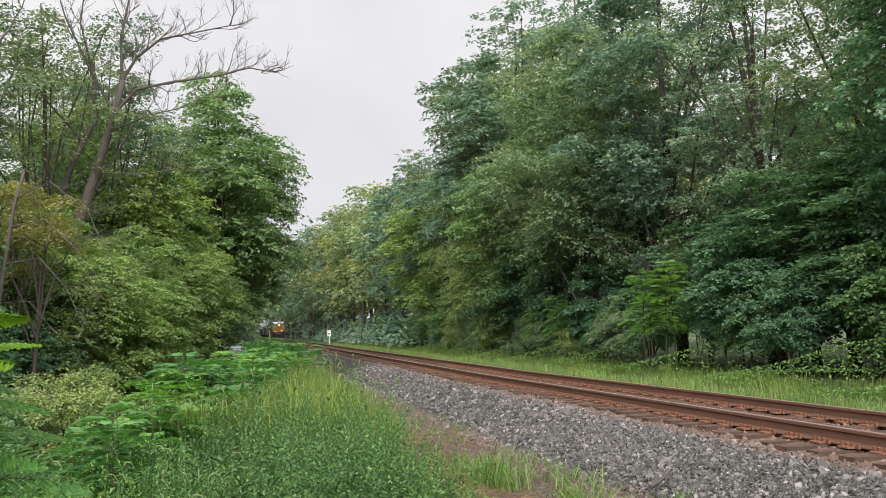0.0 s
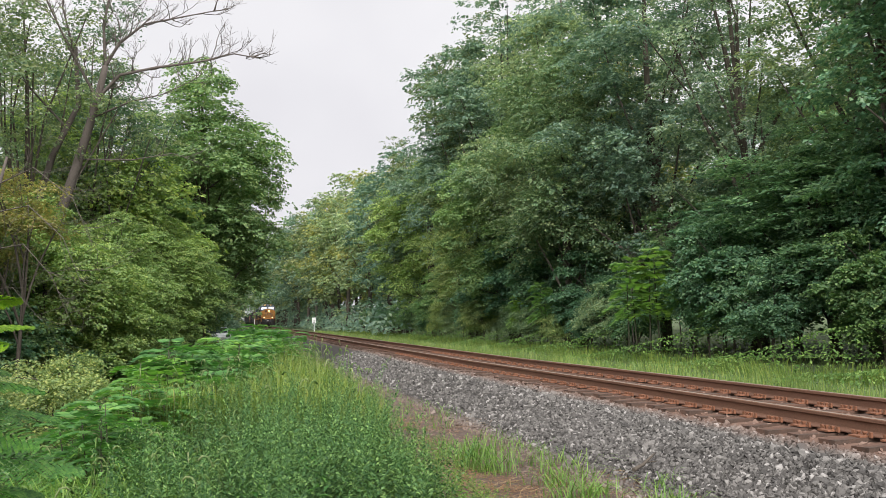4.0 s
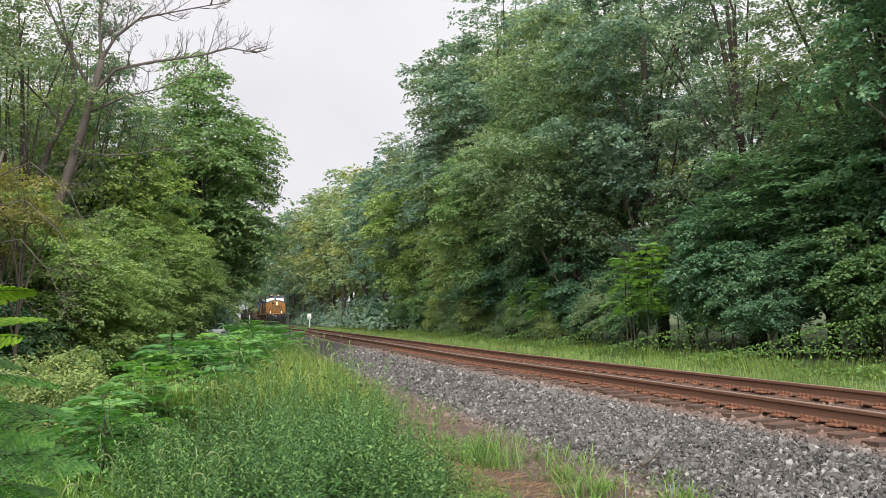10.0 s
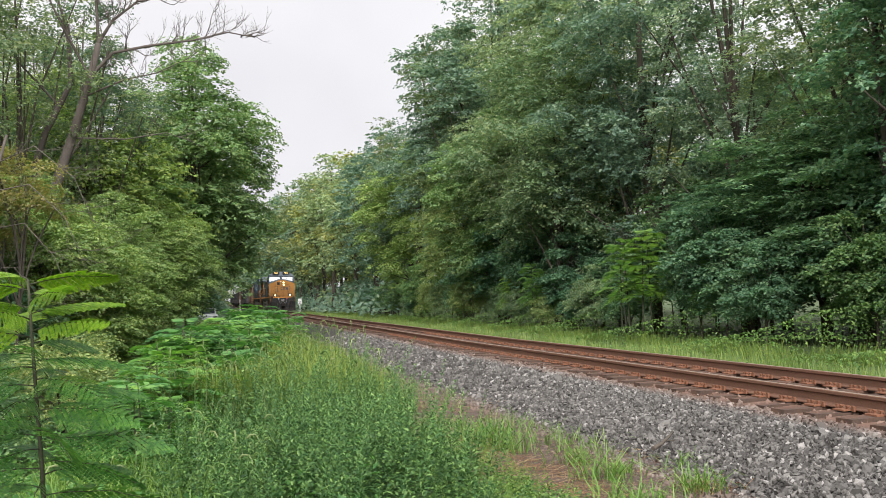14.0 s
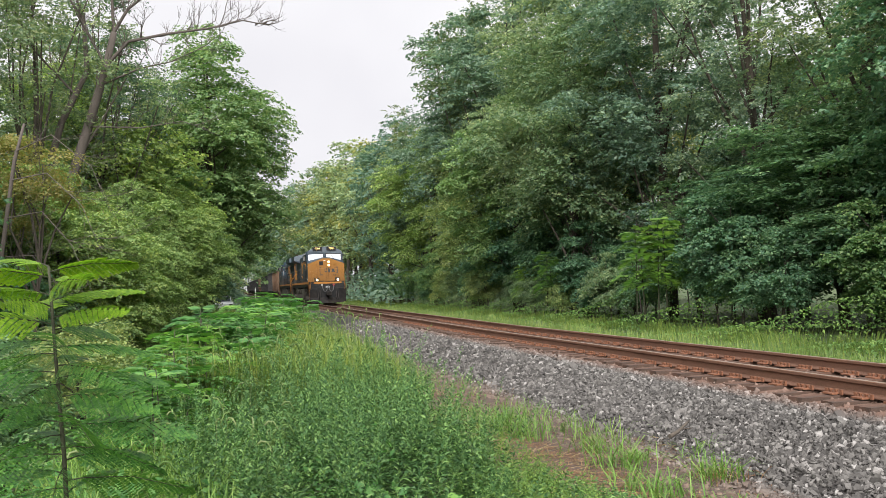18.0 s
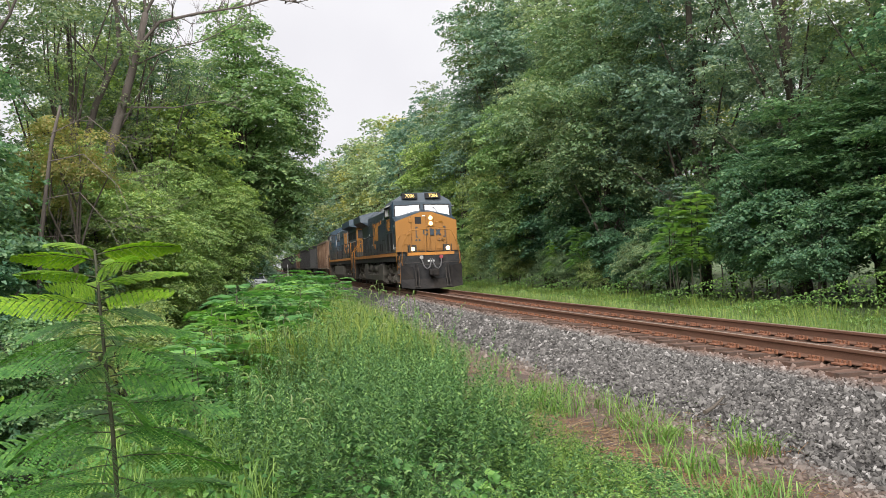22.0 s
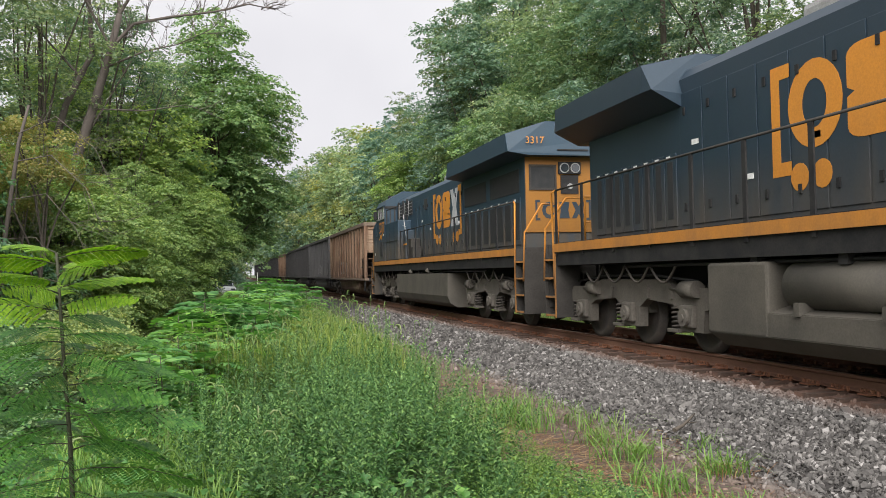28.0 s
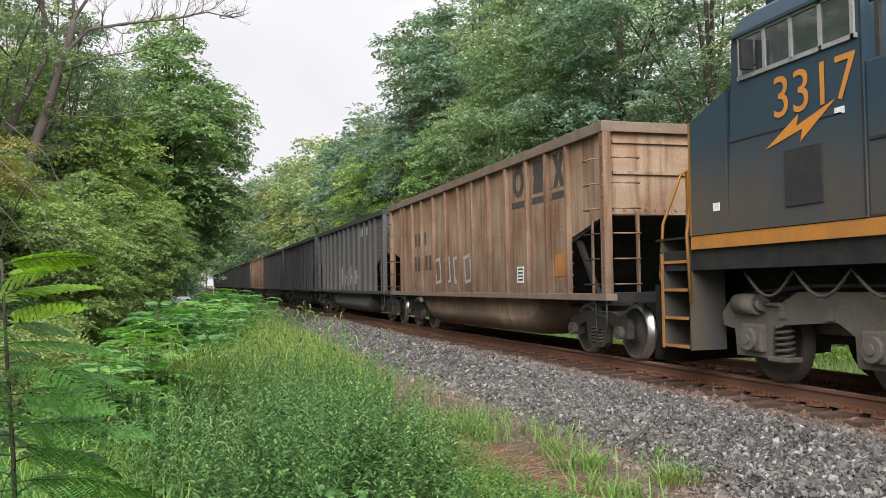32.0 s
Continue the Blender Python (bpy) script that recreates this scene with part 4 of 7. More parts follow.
def leafy_stems(name, seed, p, h, lean, per, leaf, spread, material):
    """Upright weed stems: whorls of narrow leaves, long below and small towards the plume-like tip."""
    r = np.random.RandomState(seed)
    m = len(p)
    z = np.array([ground_z(x, y) for x, y in p])
    h, lean = h[:, None, None], lean[:, None]
    t = np.linspace(0.06, 1.0, per)[None, :, None] ** 0.8 + 0 * h
    a = np.arange(per)[None, :, None] * 2.4 + r.uniform(0, 6.283, (m, 1, 1)) + r.normal(size=(m, per, 1)) * 0.25
    out = np.concatenate([np.cos(a), np.sin(a)], -1)
    c = np.concatenate([p[:, None] + lean * h * t ** 1.6, z[:, None, None] + h * t], -1)
    side = r.uniform(0.1, 1.0, (m, per, 1)) * spread * (1.05 - t)
    c[:, :, :2] += out * side
    c[:, :, 2:] += side * 0.5
    d = unit(np.concatenate([out, 0.35 + 0.9 * t], -1) + r.normal(size=(m, per, 3)) * 0.3).reshape(-1, 3)
    s = unit(np.cross(d, np.array([0, 0, 1.0])) + r.normal(size=d.shape) * 0.35)
    L = (leaf * (1.25 - 0.85 * t) * r.uniform(0.65, 1.3, (m, per, 1))).reshape(-1, 1)
    c = c.reshape(-1, 3)
    dip = np.array([0, 0, 1.0]) * L * 0.22
    v = np.stack([c, c + d * L * 0.5 + s * L * 0.20, c + d * L - dip, c + d * L * 0.5 - s * L * 0.20], 1).reshape(-1, 3)
    i = 4 * np.arange(len(c))[:, None]
    f = np.concatenate([i + np.array([[0, 1, 2]]), i + np.array([[0, 2, 3]])])
    return mesh_np(name, v, f, material)


def weed_edge(y):
    """Outer edge of the tall leafy weeds."""
    return min(-6.35 + 0.30 * (y - 5.0), brow(y) + 0.05)


def weed_clumps(seed, step, x0, y0, y1, stems, radius):
    """Stems gathered in clumps with gaps between them: feet, leans and a height factor."""
    r = np.random.RandomState(seed)
    P, Q, H = [], [], []
    y = y0
    while y < y1:
        x = x0 + r.uniform(0, step)
        while x < weed_edge(y):
            cx, cy = x + r.uniform(-0.4, 0.4) * step, y + r.uniform(-0.4, 0.4) * step
            k = int(stems * r.uniform(0.6, 1.35))
            o = r.normal(size=(k, 2)) * radius
            P.append(np.array([[cx, cy]]) + o)
            Q.append(o * 0.9 + r.normal(size=(k, 2)) * 0.05)
            g = r.uniform(0.74, 1.1) * (0.62 + 0.38 * smooth(0.0, 0.6, weed_edge(cy) - cx)) * (0.45 + 0.55 * smooth(4.4, 6.4, cy)) * (0.6 + 0.4 * smooth(-8.4, -7.5, cx))
            H.append(g * r.uniform(0.66, 1.06, k))
            x += step * r.uniform(0.8, 1.2)
        y += step
    return np.concatenate(P), np.concatenate(Q), np.concatenate(H)


wp_, wq_, wh_ = weed_clumps(73, 0.49, -8.2, 4.5, 11.5, 12, 0.075)
tagged(new("mugwort", leafy_stems("mugwort", 73, wp_, 1.2 * wh_, wq_ * 2.2, 140, 0.058, 0.06, M_MUGWORT)), "dense grey-green leafy weeds on the bank", "weeds", kind="stuff")
lp_ = scatter(74, 2600, -9.6, -5.2, 3.6, 9.5, 1.0, lambda x, y: (x < -7.6 or y < 5.4 or x > weed_edge(y) - 0.3) and x < -5.5 + 0.12 * (y - 5) - 0.5 * (y < 5) and noise.noise(Vector((x * 1.4, y * 1.4, 2.0))) > -0.2)
rq_ = np.random.RandomState(74)
tagged(new("mugwort", leafy_stems("mugwort_low", 75, lp_, rq_.uniform(0.16, 0.42, len(lp_)), rq_.normal(size=(len(lp_), 2)) * 0.2, 40, 0.046, 0.06, M_HERB)), "low leafy green weeds at the bank's foot", "weeds", kind="stuff")
fp_ = scatter(75, 1700, -8.6, -2.8, 12.5, 42, 1.3, verge)
tagged(new("mugwort", leafy_stems("mugwort_far", 76, fp_, rq_.uniform(0.45, 0.9, len(fp_)), rq_.normal(size=(len(fp_), 2)) * 0.1, 44, 0.08, 0.08, M_HERB)), "leafy green weeds among the tall grass", "weeds", kind="stuff")


def broad_herb(label, x, y, h, spread, n, seed):
    """A lighter herb of broad pointed leaves climbing among the weeds."""
    r = np.random.RandomState(seed)
    root = tagged(new("broad_leaved_herb"), label, "plant", "broad-leaved herbs among the weeds")
    z0 = ground_z(x, y)
    root.matrix_basis = pose(x, y, z0)
    c = r.normal(size=(n, 3)) * np.array([spread, spread, 0.0])
    c[:, 2] = h * r.uniform(0.25, 1.0, n) * (1 - 0.35 * np.clip(np.linalg.norm(c[:, :2], axis=1) / (2 * spread), 0, 1))
    v, f = leaves_np(c, unit(r.normal(size=c.shape) * 0.45 + np.array([0, -0.55, 0.8])), r.uniform(0.05, 0.105, n), r, 0.8, 0.1)
    part_mesh("leaves", mesh_np("herb_leaves", v, f, M_AIL), root)
    bm = bmesh.new()
    for q in c[::6]:
        tube(bm, [(q[0] * 0.2, q[1] * 0.2, -0.02), (q[0] * 0.6, q[1] * 0.6, q[2] * 0.6), tuple(q)], 0.004, 4, 0.002, False)
    tagged(part("stems", bm, M_STEM, root), kind="stuff")


for i, (x, y, h, sp, n) in enumerate(((-7.15, 5.35, 0.62, 0.13, 70), (-8.25, 5.6, 0.42, 0.2, 80), (-8.6, 6.4, 0.5, 0.25, 90), (-7.75, 4.9, 0.35, 0.2, 70), (-9.1, 7.4, 0.5, 0.3, 90), (-6.5, 5.6, 0.35, 0.14, 50))):
    broad_herb("light green broad-leaved herb among the weeds", x, y, h, sp, n, 300 + i)
lw = scatter(85, 26000, -6.6, -3.9, 4.4, 8.6, 1.0, lambda x, y: x < -4.75 - 0.3 * (y - 6) + 0.3 * math.sin(3 * y) and noise.noise(Vector((x * 1.8, y * 1.8, 5))) > -0.32)
rl_ = np.random.RandomState(85)
lc_ = np.stack([lw[:, 0], lw[:, 1], np.array([ground_z(x, y) for x, y in lw]) + rl_.uniform(0.02, 0.30, len(lw)) * np.clip(-0.6 - lw[:, 0] / 4.2, 0.35, 1.2)], -1)
lv_, lf_ = leaves_np(lc_, unit(rl_.normal(size=lc_.shape) * 0.4 + np.array([0, 0, 1.0])), rl_.uniform(0.02, 0.045, len(lc_)), rl_, 0.5)
tagged(new("low_herbs", mesh_np("low_herbs", lv_, lf_, M_MUGWORT)), "low fresh green leafy herbs at the weeds' foot", "weeds", kind="stuff")


def seed_heads(name, seed, n, reg, h0, h1):
    """Nodding foxtail seed heads on thin stalks."""
    rnd = random.Random(seed)
    bm = bmesh.new()
    for i in range(n):
        for _try in range(50):
            x, y = rnd.uniform(reg[0], reg[1]), rnd.uniform(reg[2], reg[3])
            if verge(x, y):
                break
        z = ground_z(x, y)
        h = rnd.uniform(h0, h1) * growth(x, y)
        a = rnd.uniform(0, 6.28)
        d = Vector((math.cos(a), math.sin(a), 0))
        top = Vector((x, y, z + h))
        tube(bm, [Vector((x, y, z)), Vector((x, y, z + h * 0.6)) + d * 0.03, top + d * 0.06], 0.0025, 3, 0.002, False)
        tube(bm, [top + d * 0.05, top + d * 0.075 + Vector((0, 0, 0.025)), top + d * 0.11 + Vector((0, 0, 0.02)), top + d * 0.135 - Vector((0, 0, 0.02)), top + d * 0.145 - Vector((0, 0, 0.055))], 0.008, 5, 0.004)
    me = bpy.data.meshes.new(name)
    bm.to_mesh(me)
    bm.free()
    me.materials.append(M_SEED)
    return me


tagged(new("foxtail_heads", seed_heads("foxtail_heads", 76, 420, (-8.4, -2.8, 7, 30), 0.95, 1.3)), "nodding pale foxtail seed heads above the grass", "grass", kind="stuff")
tagged(new("foxtail_heads", seed_heads("foxtail_heads_tall", 86, 26, (-6.4, -5.1, 9, 15), 1.3, 1.55)), "tall nodding foxtail heads above the bank's edge", "grass", kind="stuff")
near_ = scatter(89, 2600, -9.3, -7.9, 4.9, 9.5, 1.0, lambda x, y: noise.noise(Vector((x * 1.6, y * 1.6, 3.0))) > -0.15)
me, _ = blades("bank_grass", 89, near_, 0.3, 0.72, 0.008, M_TUFT, 0.8)
tagged(new("bank_grass", me), "loose green grass on the lower bank", "grass", kind="stuff")
tagged(new("foxtail_heads", seed_heads("foxtail_heads_low", 90, 90, (-9.1, -7.3, 5.4, 10), 0.55, 0.85)), "nodding pale foxtail seed heads on the lower bank", "grass", kind="stuff")
vine = scatter(77, 15000, -12.5, -6.8, 2.6, 12.5, 1.0, lambda x, y: x < -7.3 or y > 4.8)
rv = np.random.RandomState(77)
vc = np.stack([vine[:, 0], vine[:, 1], np.array([ground_z(x, y) for x, y in vine]) + rv.uniform(0.03, 0.55, len(vine)) * np.clip(0.7 + 0.8 * np.sin(vine[:, 0] * 2.1) * np.sin(vine[:, 1] * 1.7), 0.25, 1.5)], -1)
vv, vf = leaves_np(vc, unit(rv.normal(size=vc.shape) * 0.4 + np.array([0, 0, 1.0])), rv.uniform(0.035, 0.08, len(vc)), rv, 0.7)
tagged(new("ground_vine", mesh_np("ground_vine", vv, vf, M_MIMOSA_SHADED)), "broad-leaved green vine covering the bank", "ground cover", kind="stuff")
far_strip = scatter(78, 30000, 2.4, 8.5, 9, 120, 1.7)
me, _ = blades("verge_grass", 78, far_strip, 0.35, 0.85, 0.014, M_VERGE, low=lambda x, y: 0.6 + 0.5 * noise.noise(Vector((x * 0.8, y * 0.6, 4))))
tagged(new("verge_grass", me), "strip of light green grass between track and wood", "grass", kind="stuff")
br = scatter(79, 22000, 4.0, 10.5, 10, 75, 1.4)
rb = np.random.RandomState(79)
bc = np.stack([br[:, 0], br[:, 1], np.array([ground_z(x, y) for x, y in br]) + rb.uniform(0.1, 1.25, len(br)) * np.clip((br[:, 0] - 3.6) / 4.5, 0.2, 1) * np.clip(0.8 + 0.6 * np.sin(br[:, 1] * 0.9 + br[:, 0]), 0.3, 1.4)], -1)
bv, bf = leaves_np(bc, unit(rb.normal(size=bc.shape) * 0.45 + np.array([-0.2, -0.2, 0.9])), rb.uniform(0.06, 0.15, len(bc)), rb, 0.5)
tagged(new("brush", mesh_np("brush", bv, bf, M_HERB)), "low green brush along the wood's edge", "brush", kind="stuff")


hd = np.random.RandomState(83)
hn = 9000
hy = hd.uniform(78, 420, hn)
hx = np.where(hd.uniform(0, 1, hn) < 0.5, hd.uniform(-11, -6.4, hn), hd.uniform(6.0, 12, hn))
hc = np.stack([hx, hy, np.array([ground_z(x, y) for x, y in zip(hx, hy)]) + hd.uniform(0, 1, hn) ** 0.8 * np.clip((np.abs(hx) - 5.2) * 1.1, 0.5, 4.2)], -1)
hv, hf = leaves_np(hc, unit(hd.normal(size=hc.shape) * 0.4 + np.array([0, -0.4, 0.8])), hd.uniform(0.4, 0.9, hn), hd, 0.6)
tagged(new("hedgerow", mesh_np("hedgerow", hv, hf, M_OAK)), "continuous low thicket under the distant trees", "thicket", kind="stuff")


def thatch(x, y):
    return brow(y) - 0.25 < x < -3.15 + 0.3 * math.sin(y * 0.9) and noise.noise(Vector((x * 1.5, y * 1.1, 6))) > -0.28


me, _ = blades("dead_thatch", 80, scatter(80, 38000, -5.9, -2.8, 5.0, 17, 1.3, thatch), 0.06, 0.22, 0.010, M_DRYGRASS, 2.4, True)
tagged(new("edge_grass", blades("edge_grass", 87, scatter(87, 3800, -5.9, -3.3, 9.5, 40, 1.6, lambda x, y: x > brow(y) - 0.2 and noise.noise(Vector((x * 1.3, y * 0.9, 8))) > 0.02), 0.12, 0.34, 0.008, M_TUFT, 1.4)[0]), "short patchy green grass along the ballast's edge", "grass", kind="stuff")
tagged(new("dead_thatch", me), "brown dead grass lying at the ballast's edge", "dead grass", kind="stuff")


def tuft(label, x, y, n, h, spread, dry, seed):
    root = tagged(new("grass_tuft"), label, "grass tuft", "grass tufts at the ballast's edge")
    r = np.random.RandomState(seed)
    n = int(n * 0.6)
    p = np.stack([x + r.normal(size=n) * spread, y + r.normal(size=n) * spread], -1)
    me, _ = blades("tuft_blades", seed, p, h * 0.45, h, 0.010, M_TUFT, 1.5)
    part_mesh("green_tuft", me, root)
    if dry:
        q = np.stack([x + r.normal(size=n // 2) * spread, y + r.normal(size=n // 2) * spread], -1)
        me, _ = blades("tuft_dry_blades", seed + 1, q, h * 0.3, h * 0.6, 0.006, M_DRYGRASS, 1.2)
        tagged(part_mesh("dry_tuft", me, root, "dry straw-coloured blades"), kind="stuff")


for i, (x, y, n, h, sp, dry) in enumerate([(-3.46, 7.6, 150, 0.34, 0.12, True), (-4.05, 8.4, 170, 0.36, 0.16, False), (-3.95, 9.3, 120, 0.32, 0.13, True), (-4.25, 7.2, 220, 0.32, 0.2, False), (-4.5, 10.4, 260, 0.5, 0.2, False),
                                           (-4.1, 6.4, 160, 0.26, 0.17, True), (-3.75, 8.7, 70, 0.2, 0.08, True), (-4.6, 6.0, 200, 0.3, 0.2, False), (-3.1, 8.6, 40, 0.3, 0.08, False), (-4.3, 11.6, 150, 0.4, 0.16, False)]):
    tuft("tuft of green grass with straw at its foot" if dry else "tuft of fresh green grass in the gravel", x, y, n, h, sp, dry, 90 + 2 * i)
bm = bmesh.new()
tube(bm, [(-0.2, -0.10, 0), (-0.05, -0.02, 0.03), (0.08, 0.05, 0.09), (0.2, 0.16, 0.12)], 0.026, 6, 0.010)
tube(bm, [(0.02, 0.02, 0.05), (0.12, -0.03, 0.06)], 0.01, 5, 0.005)
stick = part("fallen_stick", bm, M_BARK, None)
stick.matrix_basis = pose(-2.92, 9.25, bed_z(-2.92, 9.25) + 0.07)
tagged(stick, "dark broken stick lying on the ballast", "stick")

# ---- parked car, sign and post far along the line ----
M_CARPAINT = surface("silver_car_paint", (0.55, 0.57, 0.58), (0.45, 0.46, 0.47), scale=4, rough=0.3, metal=0.4, bumps=0.0)
M_TYRE = surface("tyre_rubber", (0.02, 0.02, 0.02), (0.035, 0.035, 0.035), scale=10, rough=0.9)
M_DARKGLASS, _n, _l, _b = mat("dark_car_glass", 0.08, 0, 0.8)
_b.inputs["Base Color"].default_value = (0.03, 0.035, 0.04, 1)
M_SIGN = surface("white_sign_face", (0.75, 0.75, 0.73), (0.55, 0.54, 0.5), scale=8, rough=0.6)


def parked_car(x, y, z, rz):
    root = tagged(new("car"), "silver car parked beyond the bushes near the track", "car")
    root.matrix_basis = pose(x, y, z, 0, 0, rz)
    bm = bmesh.new()
    prism(bm, [(-2.2, 0.30), (2.2, 0.30), (2.25, 0.75), (1.9, 0.92), (0.9, 1.0), (-2.0, 1.02), (-2.25, 0.8)], -0.88, 0.88, "x")
    bmesh.ops.bevel(bm, geom=bm.edges[:], offset=0.06, segments=2, affect="EDGES")
    body = part("body", bm, M_CARPAINT, root)
    bm = bmesh.new()
    prism(bm, [(0.95, 0.98), (0.3, 1.46), (-1.4, 1.48), (-2.0, 1.0)], -0.76, 0.76, "x")
    bmesh.ops.bevel(bm, geom=bm.edges[:], offset=0.05, segments=2, affect="EDGES")
    part("roof", bm, M_CARPAINT, root)
    for nm, o in (("windshield", [(0.90, 1.04), (0.34, 1.42), (0.36, 1.44), (0.93, 1.05)]), ("rear_window", [(-1.95, 1.05), (-1.44, 1.44), (-1.47, 1.46), (-1.98, 1.06)])):
        bm = bmesh.new()
        prism(bm, o, -0.66, 0.66, "x")
        part(nm, bm, M_DARKGLASS, root)
    for s in (-1, 1):
        bm = bmesh.new()
        prism(bm, [(0.75, 1.03), (0.28, 1.38), (-1.3, 1.40), (-1.75, 1.05)], *sorted((s * 0.755, s * 0.775)), "x")
        part("side_window", bm, M_DARKGLASS, root)
        for yy in (-1.4, 1.4):
            bm = bmesh.new()
            tube(bm, ((s * 0.70, yy, 0.32), (s * 0.90, yy, 0.32)), 0.32, 20)
            w = part("wheel", bm, M_TYRE, root)
            bm = bmesh.new()
            tube(bm, ((s * 0.90, yy, 0.32), (s * 0.91, yy, 0.32)), 0.2, 16)
            part("rim", bm, M_CARPAINT, w)
        bm = bmesh.new()
        box(bm, s * 0.65 - 0.16, s * 0.65 + 0.16, -2.28, -2.22, 0.72, 0.84, 0.02)
        part("tail_light", bm, M_DARKGLASS, root)


parked_car(-8.75, 75, ground_z(-8.75, 75) - 0.1, 8)


def sign(x, y, label, h, face):
    root = tagged(new("trackside_sign"), label, "sign")
    root.matrix_basis = pose(x, y, ground_z(x, y) - 0.1)
    bm = bmesh.new()
    box(bm, -0.04, 0.04, -0.04, 0.04, 0, h)
    part("post", bm, M_SIGN, root)
    if face:
        bm = bmesh.new()
        box(bm, -0.24, 0.24, -0.06, -0.045, h - 0.75, h, 0.02)
        f = part("plate", bm, M_SIGN, root)
        bm = bmesh.new()
        box(bm, -0.16, 0.16, -0.066, -0.062, h - 0.48, h - 0.40)
        box(bm, -0.16, 0.16, -0.066, -0.062, h - 0.64, h - 0.56)
        part("legend_bars", bm, M_TYRE, f)


sign(3.05, 117.0, "small white trackside sign on a post", 2.2, True)
sign(-4.6, 118.0, "plain pale marker post beside the track", 2.4, False)

# ---- train materials ----
def grimy(name, base, dirt, z0, z1, amount=0.8, rough=0.45, spec=0.5, floor=0.12, streak=(1.0, 1.0, 0.18)):
    """Paint with road dust that thickens towards the running gear, vertical streaks and fine scuffs."""
    m, n, l, b = mat(name, rough, 0.0, spec)
    tc = n.new("ShaderNodeTexCoord")
    sp = n.new("ShaderNodeSeparateXYZ")
    l.new(tc.outputs["Object"], sp.inputs[0])
    mr = n.new("ShaderNodeMapRange")
    mr.inputs["From Min"].default_value, mr.inputs["From Max"].default_value = z1, z0
    mr.inputs["To Min"].default_value, mr.inputs["To Max"].default_value = floor, amount
    l.new(sp.outputs[2], mr.inputs["Value"])
    f1 = noise_node(n, l, 2.2, 6, stretch=streak)
    f2 = noise_node(n, l, 35, 4)
    st = ramp(n, l, f1, [(0.25, (0.35, 0.35, 0.35)), (0.75, (1.35, 1.35, 1.35))])
    fac = mix(n, l, 1.0, mr.outputs[0], st, "MULTIPLY")
    c = mix(n, l, fac, base, dirt)
    c = mix(n, l, 1.0, c, ramp(n, l, f2, [(0.3, (0.88, 0.88, 0.88)), (0.7, (1.1, 1.1, 1.1))]), "MULTIPLY")
    l.new(c, b.inputs["Base Color"])
    rr = mix(n, l, fac, (rough, rough, rough), (0.9, 0.9, 0.9))
    l.new(rr, b.inputs["Roughness"])
    bump(n, l, b, noise_node(n, l, 1.3, 2), 0.12, 0.02)
    return m


M_BLUE = grimy("dark_blue_paint", (0.009, 0.025, 0.041), (0.062, 0.052, 0.040), 2.0, 2.95, 0.85, floor=0.07)
M_BLUE_OLD = grimy("faded_blue_paint", (0.008, 0.033, 0.056), (0.064, 0.052, 0.038), 2.25, 3.1, 0.95, 0.55, floor=0.10)
M_ORANGE = grimy("orange_yellow_paint", (0.265, 0.107, 0.006), (0.12, 0.066, 0.028), 1.5, 3.6, 0.45, 0.5, floor=0.08)
M_STRIPE = grimy("dirty_yellow_stripe", (0.50, 0.19, 0.014), (0.12, 0.075, 0.04), 1.3, 2.3, 0.75, 0.7, streak=(1.2, 1.2, 0.6))
M_LOGO = grimy("logo_orange_paint", (0.58, 0.22, 0.015), (0.14, 0.09, 0.05), 1.9, 4.0, 0.35, 0.55)
M_WORN = surface("worn_pale_patch", (0.42, 0.42, 0.42), (0.16, 0.18, 0.20), scale=4, rough=0.8)
M_UNDER = surface("grimy_underframe", (0.0525, 0.0476, 0.0420), (0.0210, 0.0196, 0.0182), scale=2.5, fine=35, rough=0.85, bumps=0.4, spec=0.15)
M_TRUCK = surface("dusty_truck_casting", (0.1085, 0.0961, 0.0794), (0.0465, 0.0409, 0.0347), scale=2.2, fine=30, rough=0.9, bumps=0.5)
M_TANK = surface("dusty_tank", (0.0837, 0.0744, 0.0595), (0.0341, 0.0322, 0.0279), scale=1.4, fine=40, rough=0.75, amount=0.6, bumps=0.15)
M_BLACK = surface("black_paint", (0.018, 0.018, 0.019), (0.05, 0.047, 0.043), scale=3, fine=40, rough=0.7, spec=0.15)
M_HOSE = surface("grey_rubber_hose", (0.085, 0.085, 0.085), (0.06, 0.06, 0.06), scale=8, rough=0.7)
M_PLOW = surface("plow_steel", (0.011, 0.010, 0.010), (0.030, 0.025, 0.021), scale=2.0, fine=40, rough=0.7, amount=0.7, bumps=0.3, spec=0.15)
M_STEEL = surface("bright_wheel_tread", (0.42, 0.41, 0.40), (0.25, 0.23, 0.21), scale=8, fine=60, rough=0.3, metal=0.9, bumps=0.1)
M_WHEEL = surface("dark_wheel", (0.045, 0.040, 0.036), (0.08, 0.065, 0.05), scale=5, fine=40, rough=0.8)
M_SPRING = surface("spring_steel", (0.05, 0.045, 0.04), (0.09, 0.07, 0.05), scale=6, rough=0.7)
M_WHITE = surface("white_decal", (0.72, 0.72, 0.70), (0.45, 0.43, 0.40), scale=10, rough=0.6)
M_REDM = surface("red_cap", (0.26, 0.035, 0.045), (0.12, 0.03, 0.03), scale=10, rough=0.5)
M_GALV = surface("pale_metal", (0.3200, 0.3200, 0.3120), (0.2000, 0.1920, 0.1760), scale=8, rough=0.55, metal=0.3)
M_GRILLE = surface("dark_grille", (0.016, 0.017, 0.018), (0.035, 0.034, 0.032), scale=6, fine=90, rough=0.8)
